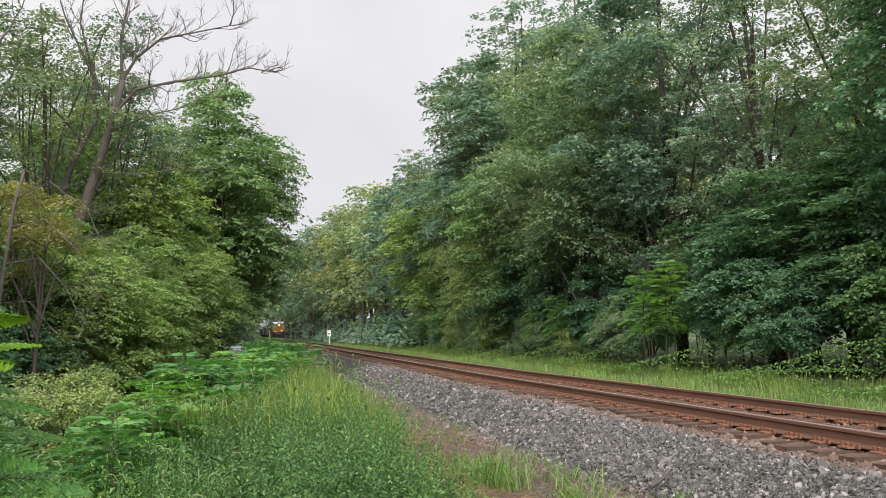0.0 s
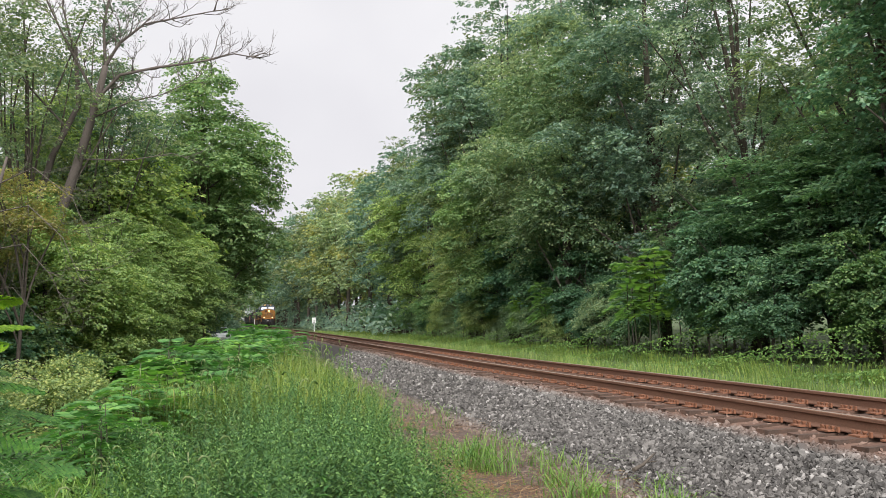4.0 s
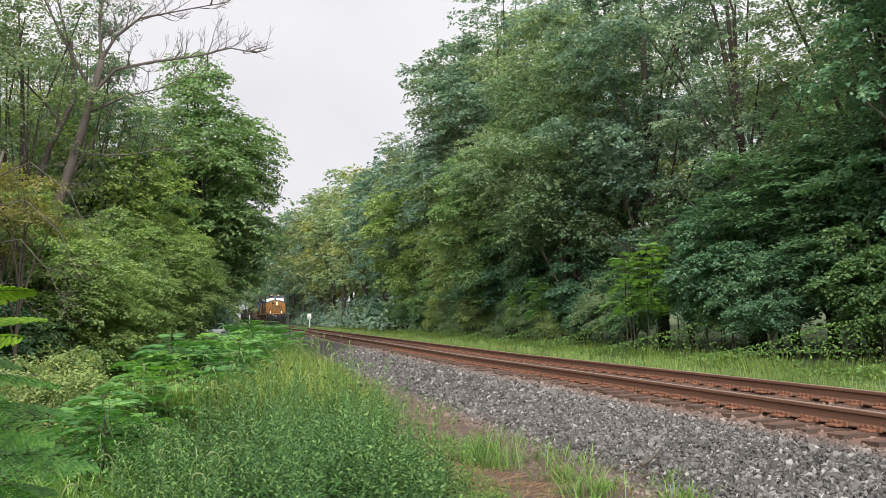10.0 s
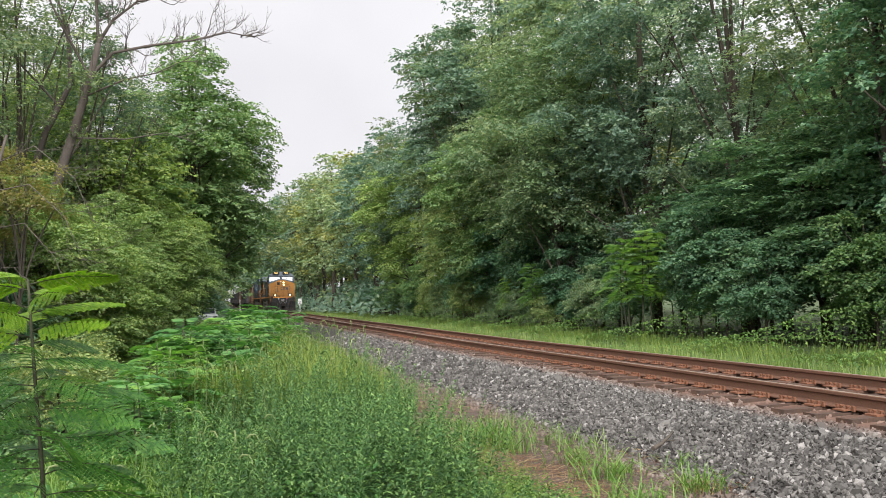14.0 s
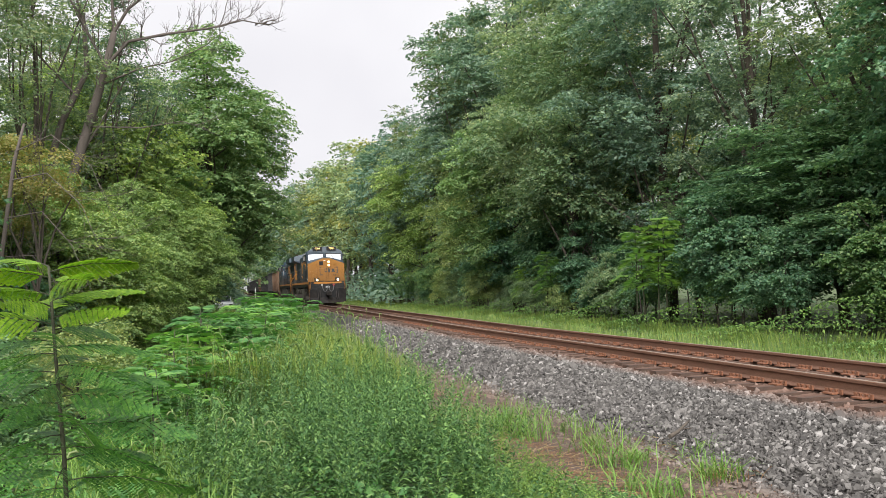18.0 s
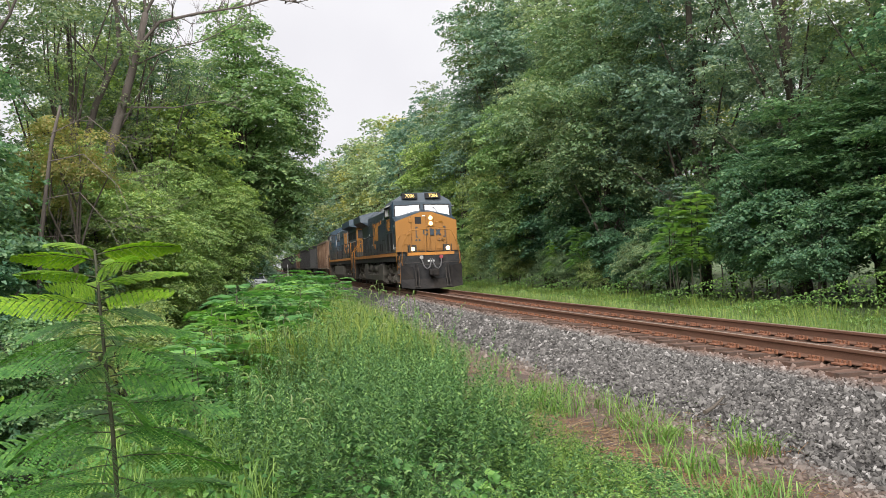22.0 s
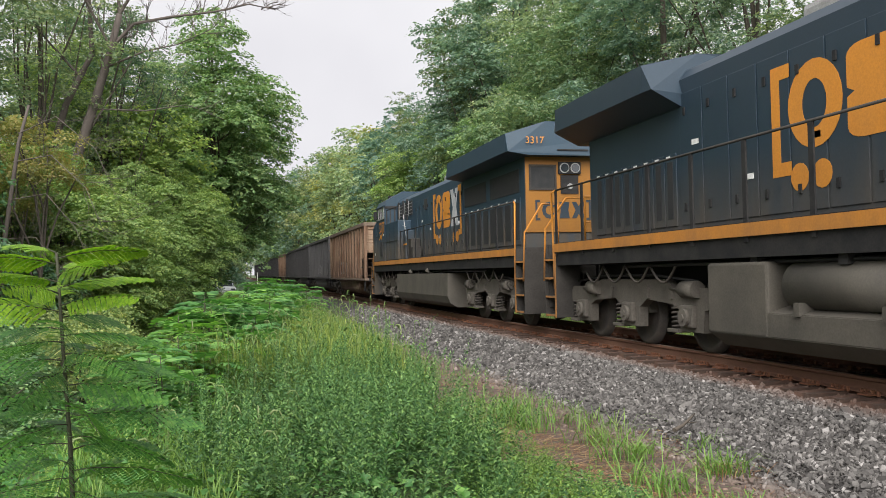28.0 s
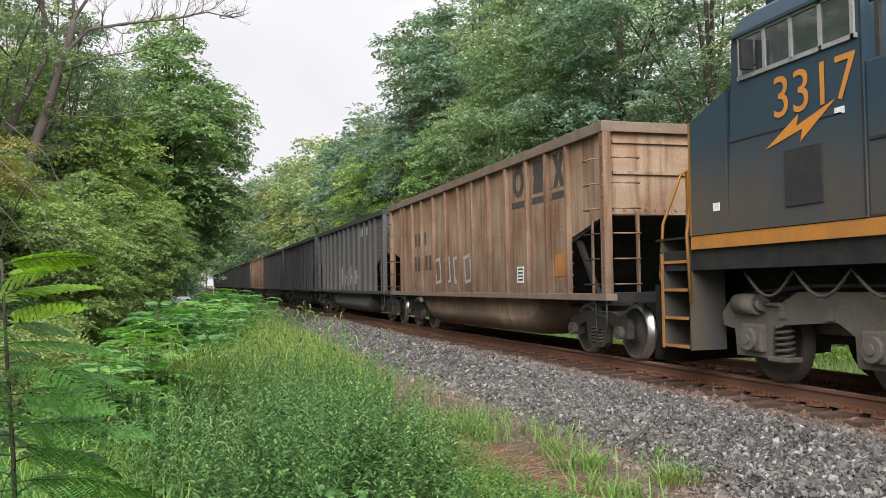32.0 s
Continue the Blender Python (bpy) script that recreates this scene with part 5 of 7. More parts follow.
def rusty(name, base, rust, soot, rough=0.88):
    """Faded car paint with runs of rust down the sheets, rust blooms and a sooty lower edge."""
    m, n, l, b = mat(name, rough, 0.0, 0.2)
    runs = noise_node(n, l, 5.0, 5, stretch=(1.0, 1.0, 0.07))
    bloom = noise_node(n, l, 0.9, 6)
    grain = noise_node(n, l, 38, 4)
    c = mix(n, l, ramp(n, l, bloom, [(0.35, (0, 0, 0)), (0.70, (0.85, 0.85, 0.85))]), base, rust)
    c = mix(n, l, ramp(n, l, runs, [(0.46, (0, 0, 0)), (0.66, (0.75, 0.75, 0.75))]), c, tuple(0.62 * v for v in rust))
    tc = n.new("ShaderNodeTexCoord")
    sp = n.new("ShaderNodeSeparateXYZ")
    l.new(tc.outputs["Object"], sp.inputs[0])
    mr = n.new("ShaderNodeMapRange")
    mr.inputs["From Min"].default_value, mr.inputs["From Max"].default_value = 2.3, 0.7
    mr.inputs["To Max"].default_value = 0.75
    l.new(sp.outputs[2], mr.inputs["Value"])
    c = mix(n, l, mix(n, l, 1.0, mr.outputs[0], ramp(n, l, bloom, [(0.25, (0.4, 0.4, 0.4)), (0.7, (1.3, 1.3, 1.3))]), "MULTIPLY"), c, soot)
    c = mix(n, l, 1.0, c, ramp(n, l, grain, [(0.3, (0.82, 0.82, 0.82)), (0.7, (1.14, 1.14, 1.14))]), "MULTIPLY")
    l.new(c, b.inputs["Base Color"])
    bump(n, l, b, noise_node(n, l, 1.6, 3), 0.2, 0.03)
    return m


M_FADE_TAN = rusty("rusty_tan_paint", (0.31, 0.225, 0.155), (0.175, 0.09, 0.052), (0.085, 0.06, 0.045))
M_TAN_RIB = rusty("rusty_rib_paint", (0.27, 0.185, 0.125), (0.14, 0.068, 0.04), (0.07, 0.05, 0.04))
M_CHORD = surface("rusty_brown_chord", (0.17, 0.125, 0.092), (0.075, 0.05, 0.038), scale=3, rough=0.85)
M_CHARCOAL = grimy("charcoal_paint", (0.062, 0.062, 0.066), (0.115, 0.105, 0.095), 0.9, 3.6, 0.45, 0.75, 0.3, 0.3)
M_COALCAR = grimy("sooty_black_paint", (0.026, 0.026, 0.028), (0.075, 0.068, 0.062), 0.9, 3.6, 0.4, 0.8, 0.3, 0.3)
M_GRAFFITI = surface("chalky_graffiti", (0.34, 0.33, 0.31), (0.16, 0.16, 0.16), scale=5, rough=0.9)
M_STENCIL = surface("dark_stencil", (0.045, 0.04, 0.038), (0.10, 0.07, 0.05), scale=8, rough=0.85)
M_COAL = surface("coal_load", (0.02, 0.02, 0.021), (0.04, 0.04, 0.04), scale=6, fine=30, rough=0.8, bumps=1.0)


def glow(name, colour, strength):
    m, n, l, b = mat(name, 0.3)
    b.inputs["Base Color"].default_value = (*colour, 1)
    b.inputs["Emission Color"].default_value = (*colour, 1)
    b.inputs["Emission Strength"].default_value = strength
    return m


M_LAMP = glow("lit_headlight", (1.0, 0.68, 0.34), 2.6)
M_BOARD = glow("lit_number_bar", (0.90, 0.60, 0.20), 0.45)


def glass_mat():
    m, n, l, b = mat("cab_glass", 0.06, 0.0, 0.9)
    b.inputs["Base Color"].default_value = (0.03, 0.036, 0.04, 1)
    b.inputs["Coat Weight"].default_value = 1.0
    b.inputs["Coat Roughness"].default_value = 0.03
    return m


M_GLASS = glass_mat()


def sky_screen_mat():
    m, n, l, b = mat("windshield_glass_painted_sky", 0.12, 0.0, 1.0)
    # Pale blue-grey base colour imitates the sky mirrored in the glass.
    b.inputs["Base Color"].default_value = (0.30, 0.34, 0.40, 1)
    b.inputs["Coat Weight"].default_value = 1.0
    return m


M_SCREEN_SKY = sky_screen_mat()


# ---- train shapes ----
def B(*a, bev=0.0):
    return lambda bm: box(bm, *a, bev)


def C(c0, c1, r, sides=14, r1=None):
    return lambda bm: tube(bm, (c0, c1), r, sides, r1)


def T(points, r=0.018, sides=6):
    return lambda bm: tube(bm, points, r, sides)


def PR(outline, a0, a1, axis="x"):
    return lambda bm: prism(bm, outline, a0, a1, axis)


def mk(parent, name, material, *shapes, label="", bev=0.0):
    bm = bmesh.new()
    for s in shapes:
        s(bm)
    if bev:
        bmesh.ops.bevel(bm, geom=[e for e in bm.edges if len(e.link_faces) == 2 and e.calc_face_angle(0) > 0.5], offset=bev, segments=2, affect="EDGES")
    bmesh.ops.recalc_face_normals(bm, faces=bm.faces)
    return part(name, bm, material, parent, label)


def arc(cx, cy, rx, ry, a0, a1, k):
    return [(cx + rx * math.cos(radians(a0 + (a1 - a0) * i / k)), cy + ry * math.sin(radians(a0 + (a1 - a0) * i / k))) for i in range(k + 1)]


def ring(outer, inner, x0, x1):
    """A closed band between two outlines of (y, z) points, as a thin plate."""
    def f(bm):
        k = len(outer)
        v = [[bm.verts.new((x, u, w)) for u, w in o] for x in (x0, x1) for o in (outer, inner)]
        for i in range(k):
            j = (i + 1) % k
            bm.faces.new((v[0][i], v[0][j], v[1][j], v[1][i]))
            bm.faces.new((v[2][i], v[3][i], v[3][j], v[2][j]))
            bm.faces.new((v[0][i], v[2][i], v[2][j], v[0][j]))
            bm.faces.new((v[1][i], v[1][j], v[3][j], v[3][i]))
    return f


def lettering(parent, name, text, size, material, m):
    """Painted characters as a thin mesh; m places them, reading along local x."""
    cu = bpy.data.curves.new(name, "FONT")
    cu.body, cu.size, cu.extrude, cu.align_x, cu.align_y = text, size, 0.002, "CENTER", "CENTER"
    tmp = bpy.data.objects.new(name, cu)
    me = bpy.data.meshes.new_from_object(tmp)
    bpy.data.objects.remove(tmp)
    me.materials.append(material)
    ob = new(name, me)
    ob.parent = parent
    ob.matrix_basis = m
    return tagged(ob, "painted number %s" % text)


def emblem(parent, side, x, y0, y1, z0, z1, material, worn=None, dots=True):
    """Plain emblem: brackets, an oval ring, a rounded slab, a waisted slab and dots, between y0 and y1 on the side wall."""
    e = 0.004 * side
    w = y1 - y0
    xa, xb = x, x + e
    t = w * 0.045
    h = z1 - z0
    for ya, d in ((y0, 1), (y1, -1)):
        o = [(ya, z0), (ya, z1), (ya + d * t * 2.2, z1), (ya + d * t * 2.2, z1 - t), (ya + d * t, z1 - t), (ya + d * t, z0 + t), (ya + d * t * 2.2, z0 + t), (ya + d * t * 2.2, z0)]
        mk(parent, "emblem_bracket", material, PR(o, min(xa, xb), max(xa, xb), "x"))
    zc, hz = z0 + h * 0.58, h * 0.38
    L = w * 0.84
    s0 = y0 + w * 0.08
    shapes = []
    k = 24
    for i, kind in enumerate(("waist", "slab", "ring") if side < 0 else ("ring", "slab", "waist")):
        c = s0 + L * (i + 0.5) / 3
        r = L * 0.155
        mm = worn if worn and kind == "waist" else material
        if kind == "ring":
            mk(parent, "emblem_ring", mm, ring(arc(c, zc, r, hz, 0, 360 - 360 / k, k - 1), arc(c, zc, r * 0.45, hz * 0.55, 0, 360 - 360 / k, k - 1), xa, xb))
        elif kind == "slab":
            o = arc(c + r * 0.5, zc + hz * 0.75, r * 0.5, hz * 0.25, 0, 90, 4) + arc(c - r * 0.5, zc + hz * 0.75, r * 0.5, hz * 0.25, 90, 180, 4) + [(c - r, zc + hz * 0.1), (c - r * 0.75, zc), (c - r, zc - hz * 0.1)] + arc(c - r * 0.5, zc - hz * 0.75, r * 0.5, hz * 0.25, 180, 270, 4) + arc(c + r * 0.5, zc - hz * 0.75, r * 0.5, hz * 0.25, 270, 360, 4) + [(c + r, zc - hz * 0.1), (c + r * 0.75, zc), (c + r, zc + hz * 0.1)]
            mk(parent, "emblem_slab", mm, PR(o, min(xa, xb), max(xa, xb), "x"))
        else:
            o = [(c - r, zc + hz), (c - r * 0.3, zc + hz), (c, zc + hz * 0.5), (c + r * 0.3, zc + hz), (c + r, zc + hz), (c + r * 0.42, zc), (c + r, zc - hz), (c + r * 0.3, zc - hz), (c, zc - hz * 0.5), (c - r * 0.3, zc - hz), (c - r, zc - hz), (c - r * 0.42, zc)]
            mk(parent, "emblem_waisted_slab", mm, PR(o, min(xa, xb), max(xa, xb), "x"))
    if dots:
        for c in (y0 + w * 0.14, y0 + w * 0.25, y1 - w * 0.25, y1 - w * 0.14):
            mk(parent, "emblem_dot", material, PR(arc(c, z0 - h * 0.03, w * 0.045, w * 0.045, 0, 345, 15), min(xa, xb), max(xa, xb), "x"))


def wheel_mesh(r, name, tread):
    """A wheelset: two flanged wheels on an axle, built along x."""
    bm = bmesh.new()
    for s in (-1, 1):
        prof = [(0.69, 0.10), (0.72, 0.16), (0.75, r * 0.78), (0.715, r * 0.84), (0.690, r + 0.012), (0.705, r + 0.028), (0.725, r + 0.004), (0.825, r - 0.008), (0.828, r * 0.85), (0.775, r * 0.78), (0.79, 0.18), (0.84, 0.14), (0.84, 0.0)]
        rings = [[bm.verts.new((s * x, q * math.cos(a), q * math.sin(a))) for a in (2 * math.pi * j / 28 for j in range(28))] for x, q in prof]
        for i, (a, b) in enumerate(zip(rings, rings[1:])):
            for j in range(28):
                q = (a[j], a[(j + 1) % 28], b[(j + 1) % 28], b[j])
                f = bm.faces.new(q if s > 0 else q[::-1])
                f.smooth = True
                f.material_index = 1 if i in (4, 5, 6, 7) else 0
    tube(bm, ((-0.72, 0, 0), (0.72, 0, 0)), 0.09, 12)
    bmesh.ops.recalc_face_normals(bm, faces=bm.faces)
    me = bpy.data.meshes.new(name)
    bm.to_mesh(me)
    bm.free()
    me.materials.append(M_WHEEL)
    me.materials.append(tread)
    return me


W_LOCO, W_CAR = wheel_mesh(0.533, "loco_wheelset", M_WHEEL), wheel_mesh(0.457, "car_wheelset", M_STEEL)


def spring_shape(x, y, z0, z1, r, turns):
    return T([(x + r * math.cos(2 * math.pi * i / 10), y + r * math.sin(2 * math.pi * i / 10), z0 + (z1 - z0) * i / (10 * turns)) for i in range(10 * turns + 1)], 0.021, 5)


WHEELS = []


def loco_truck(root, yc):
    ax = (yc - 2.05, yc, yc + 2.05)
    truck = mk(root, "truck", M_TRUCK, B(-0.95, 0.95, yc - 0.35, yc + 0.35, 0.55, 1.05, bev=0.03), B(-0.6, 0.6, yc - 2.3, yc + 2.3, 0.62, 0.85), label="dusty six-wheel truck")
    for s in (-1, 1):
        o = [(-2.75, 0.86), (-2.6, 1.0), (-1.55, 1.0), (-1.25, 1.13), (1.25, 1.13), (1.55, 1.0), (2.6, 1.0), (2.75, 0.86), (2.72, 0.70), (2.48, 0.66), (2.44, 0.33), (1.76, 0.33), (1.72, 0.66), (1.5, 0.74), (0.62, 0.80), (0.36, 0.66), (0.34, 0.33), (-0.34, 0.33), (-0.36, 0.66), (-0.62, 0.80), (-1.5, 0.74), (-1.72, 0.66), (-1.76, 0.33), (-2.44, 0.33), (-2.48, 0.66), (-2.72, 0.70)]
        xa, xb = sorted((s * 0.97, s * 1.13))
        mk(truck, "side_frame", M_TRUCK, PR([(yc + u, w) for u, w in o], xa, xb, "x"), *[B(*sorted((s * 1.13, s * 1.17)), yc + u - 0.04, yc + u + 0.04, 0.82, 1.0) for u in (-1.5, -0.7, 0.7, 1.5)], bev=0.012)
        for a in ax:
            mk(truck, "journal_box", M_TRUCK, B(*sorted((s * 1.08, s * 1.21)), a - 0.2, a + 0.2, 0.40, 0.74, bev=0.03), C((s * 1.18, a, 0.55), (s * 1.27, a, 0.55), 0.135, 14), C((s * 1.26, a, 0.55), (s * 1.29, a, 0.55), 0.06, 8))
            for d in (0.46,) if a < yc + 2 else (0.44,):
                mk(truck, "coil_spring", M_SPRING, spring_shape(s * 1.06, a + d, 0.36, 0.72, 0.105, 5))
                mk(truck, "spring_seat", M_TRUCK, B(*sorted((s * 0.95, s * 1.19)), a + d - 0.17, a + d + 0.17, 0.30, 0.36, bev=0.015))
        for d in (-2.35, 1.25):
            mk(truck, "brake_cylinder", M_TRUCK, C((s * 1.16, yc + d, 0.98), (s * 1.16, yc + d + 0.42, 0.98), 0.13, 14), C((s * 1.16, yc + d + 0.42, 0.98), (s * 1.16, yc + d + 0.52, 0.98), 0.09, 10), T([(s * 1.16, yc + d + 0.5, 0.98), (s * 1.16, yc + d + 0.85, 0.98)], 0.02))
        mk(truck, "air_pipe", M_BLACK, T([(s * 1.12, yc - 2.3, 1.1), (s * 1.15, yc - 1.0, 1.2), (s * 1.15, yc + 1.0, 1.2), (s * 1.12, yc + 2.3, 1.1)], 0.022))
    for a in ax:
        w = part_mesh("wheelset", W_LOCO, truck, "steel wheelset with a bright tread", pose(0, a, 0.533))
        WHEELS.append((w, 0.533))


def hand_rail(root, s, y0, y1, step, z=1.08, m=None):
    m = m or M_BLACK
    x = s * 1.47
    k = max(2, int(round((y1 - y0) / step)))
    for i in range(k + 1):
        y = y0 + (y1 - y0) * i / k
        mk(root, "stanchion", m, B(*sorted((x - 0.012, x + 0.012)), y - 0.045, y + 0.045, 1.62, 1.87 + z))
    mk(root, "handrail", M_UNDER, T([(x, y0, 1.87 + z), (x, y1, 1.87 + z)], 0.019, 8))


def steps(root, s, y0, y1, plate=None):
    """Corner step well with four treads between y0 and y1."""
    xa, xb = sorted((s * 0.95, s * 1.48))
    for yy in (y0, y1):
        mk(root, "step_side", plate or M_UNDER, B(xa, xb, yy - 0.015, yy + 0.015, 0.36, 1.86))
    mk(root, "step_back", M_UNDER, B(*sorted((s * 0.93, s * 0.97)), y0 + 0.016, y1 - 0.016, 0.36, 1.86))
    mk(root, "step_lip", M_STRIPE, B(*sorted((s * 1.483, s * 1.495)), y0 - 0.03, y0 + 0.03, 0.36, 1.66))
    for z in (0.40, 0.78, 1.16, 1.54):
        tread = mk(root, "step_tread", M_UNDER, B(xa, xb, y0, y1, z - 0.02, z + 0.02))
        mk(tread, "tread_edge", M_STRIPE, B(*sorted((s * 1.482, s * 1.492)), y0 + 0.04, y1 - 0.04, z - 0.02, z + 0.02))


def locomotive(kind):
    """Six-axle freight locomotive, nose at y = 0, hood towards +y, rail head at z = 0."""
    old = kind == "rear"
    blue = M_BLUE_OLD if old else M_BLUE
    end = 20.7 if old else 19.75
    cab0, cab1 = 0.85, 3.15 if old else 3.7
    root = tagged(new("locomotive"), "dark blue and yellow diesel locomotive hauling coal cars" if not old else "weathered blue diesel locomotive running backwards behind the first", "locomotive", "locomotives of the train")
    mk(root, "underframe", M_BLACK, B(-1.46, 1.46, -0.9, end, 1.42, 1.69), B(-0.5, 0.5, -0.9, end, 0.95, 1.42), bev=0.01)
    mk(root, "walkway_deck", M_BLACK, B(-1.5, 1.5, -0.92, end, 1.845, 1.872))
    for s in (-1, 1):
        mk(root, "sill_stripe", M_STRIPE, B(*sorted((s * 1.46, s * 1.508)), 0.0, end, 1.69, 1.86), label="dirty yellow stripe along the walkway edge")
    # nose: front plate and blue flanks
    prof = [(-1.52, 1.87), (1.52, 1.87), (1.52, 3.36), (0.28, 3.80), (-0.28, 3.80), (-1.52, 3.36)]
    mk(root, "nose_front", M_ORANGE, PR(prof, 0.0, 0.05, "y"), label="orange-yellow nose front", bev=0.015)

    def nose_body(bm):
        a = [bm.verts.new((x, 0.052, z)) for x, z in prof]
        back = [(-1.52, 1.87), (1.52, 1.87), (1.52, 3.62), (0.3, 3.92), (-0.3, 3.92), (-1.52, 3.62)]
        b = [bm.verts.new((x, cab0, z)) for x, z in back]
        for i in range(6):
            j = (i + 1) % 6
            bm.faces.new((a[i], a[j], b[j], b[i]))
        bm.faces.new(a[::-1])
        bm.faces.new(b)
    mk(root, "nose", blue, nose_body)
    # cab
    cp = [(-1.52, 1.87), (1.52, 1.87), (1.52, 4.24), (1.42, 4.45), (0.72, 4.84), (-0.72, 4.84), (-1.42, 4.45), (-1.52, 4.24)]

    def cab_body(bm):
        a = [bm.verts.new((x, cab0 + max(0.0, (z - 3.6)) * 0.28, z)) for x, z in cp]
        b = [bm.verts.new((x, cab1, z)) for x, z in cp]
        k = len(cp)
        for i in range(k):
            j = (i + 1) % k
            bm.faces.new((a[i], a[j], b[j], b[i]))
        bm.faces.new(a[::-1])
        bm.faces.new(b)
    cab = mk(root, "cab", blue, cab_body, bev=0.02)
    mk(cab, "cab_roof_edge", M_BLACK, B(-1.5, 1.5, cab1 - 0.1, cab1 + 0.05, 4.1, 4.2))
    for s in (-1, 1):
        # windshield, leaning back with the cab front
        def pane(bm, s=s, grow=0.0, dy=-0.014):
            o = [(0.14 - grow, 3.64 - grow), (1.36 + grow, 3.60 - grow), (1.36 + grow, 4.16 + grow), (0.14 - grow, 4.20 + grow)]
            f = [bm.verts.new((s * x, cab0 + (z - 3.6) * 0.28 + dy, z)) for x, z in o]
            g = [bm.verts.new((s * x, cab0 + (z - 3.6) * 0.28 + 0.02, z)) for x, z in o]
            bm.faces.new(f)
            for i in range(4):
                bm.faces.new((f[i], f[(i + 1) % 4], g[(i + 1) % 4], g[i]))
        mk(cab, "windshield_frame", M_BLACK, lambda bm, s=s: pane(bm, s, 0.05, -0.008))
        # One pane has the sky's reflection painted in, the other stays dark glass.
        mk(cab, "windshield", M_SCREEN_SKY if s < 0 else M_GLASS, lambda bm, s=s: pane(bm, s, 0.0, -0.014), label="windshield pane of a pair, one coloured pale as reflected sky")
        mk(cab, "wiper", M_BLACK, T([(s * 0.9, cab0 - 0.03, 3.64), (s * 0.62, cab0 + 0.1, 4.02), (s * 0.55, cab0 + 0.1, 4.1)], 0.012, 5))
        bd = mk(cab, "number_board", M_BLACK, B(*sorted((s * 0.2, s * 0.98)), cab0 + 0.12, cab0 + 0.5, 4.52, 4.80, bev=0.02))
        lettering(bd, "board_number", "3317" if old else "7006", 0.24, M_BOARD, Matrix.Translation((s * 0.59, cab0 + 0.116, 4.66)) @ Matrix(((1, 0, 0, 0), (0, 0, -1, 0), (0, 1, 0, 0), (0, 0, 0, 1))))
        # side windows
        wy0, wy1 = (1.2, 3.05) if old else (1.75, 3.45)
        n = 4 if old else 2
        mk(cab, "window_frame", M_GALV if old else M_BLACK, *[B(*sorted((s * 1.515, s * 1.545)), a, b, c, d) for a, b, c, d in ((wy0 - 0.05, wy1 + 0.05, 3.66, 3.71), (wy0 - 0.05, wy1 + 0.05, 4.15, 4.19))], *[B(*sorted((s * 1.515, s * 1.545)), wy0 + (wy1 - wy0) * i / n - 0.025, wy0 + (wy1 - wy0) * i / n + 0.025, 3.66, 4.19) for i in range(n + 1)])
        for i in range(n):
            mk(cab, "side_window", M_GLASS, B(*sorted((s * 1.512, s * 1.53)), wy0 + (wy1 - wy0) * i / n + 0.03, wy0 + (wy1 - wy0) * (i + 1) / n - 0.03, 3.72, 4.14))
        mk(cab, "awning", M_GALV if not old else blue, PR([(s * 1.5, 4.24), (s * 1.5, 4.30), (s * 1.78, 4.17), (s * 1.78, 4.13)] if not old else [(s * 1.5, 4.2), (s * 1.5, 4.26), (s * 1.58, 4.22), (s * 1.58, 4.18)], wy0 - 0.15, wy1 + 0.15, "y"))
        mk(cab, "mirror", M_GALV if not old else M_BLACK, B(*sorted((s * 1.56, s * 1.72)), wy0 + 0.25, wy0 + 0.30, 3.72, 4.08, bev=0.01), T([(s * 1.52, wy0 + 0.27, 3.78), (s * 1.6, wy0 + 0.27, 3.78)], 0.012))
        mk(cab, "cab_grille", M_GRILLE, B(*sorted((s * 1.515, s * 1.535)), 1.95, 2.55, 2.08, 2.70) if old else B(*sorted((s * 1.515, s * 1.53)), 1.0, 1.75, 1.98, 2.85), *[B(*sorted((s * 1.53, s * 1.548)), 1.02, 1.73, 2.0 + 0.07 * i, 2.03 + 0.07 * i) for i in range(12 if not old else 0)])
        if not old:
            mk(cab, "cab_grille", M_GRILLE, B(*sorted((s * 1.515, s * 1.53)), 2.15, 2.9, 1.98, 2.85), *[B(*sorted((s * 1.53, s * 1.548)), 2.17, 2.88, 2.0 + 0.07 * i, 2.03 + 0.07 * i) for i in range(12)])
        mk(cab, "panel_seam", M_BLACK, B(*sorted((s * 1.518, s * 1.526)), 0.9, cab1 - 0.3, 2.95, 2.965), B(*sorted((s * 1.518, s * 1.526)), cab1 - 0.02, cab1, 1.9, 4.1))
        # road number and bolt emblem
        turn = Matrix(((0, 0, -1, 0), (-1, 0, 0, 0), (0, 1, 0, 0), (0, 0, 0, 1))) if s < 0 else Matrix(((0, 0, 1, 0), (1, 0, 0, 0), (0, 1, 0, 0), (0, 0, 0, 1)))
        lettering(cab, "road_number", "3317" if old else "7006", 0.66, M_LOGO, Matrix.Translation((s * 1.528, 2.42 if old else 2.35, 3.29 if old else 3.34)) @ turn)
        bolt = [(y - (0.2 if s > 0 else 0.0), z) for y, z in ((1.70, 2.97), (2.28, 3.14), (2.24, 3.07), (2.86, 3.17), (2.30, 2.97), (2.34, 3.045))]
        if old:
            bolt = [(y + 0.12, 2.78 + (z - 2.98) * 1.8) for y, z in bolt]
        mk(cab, "bolt_emblem", M_LOGO, PR(bolt, *sorted((s * 1.522, s * 1.527)), "x"))
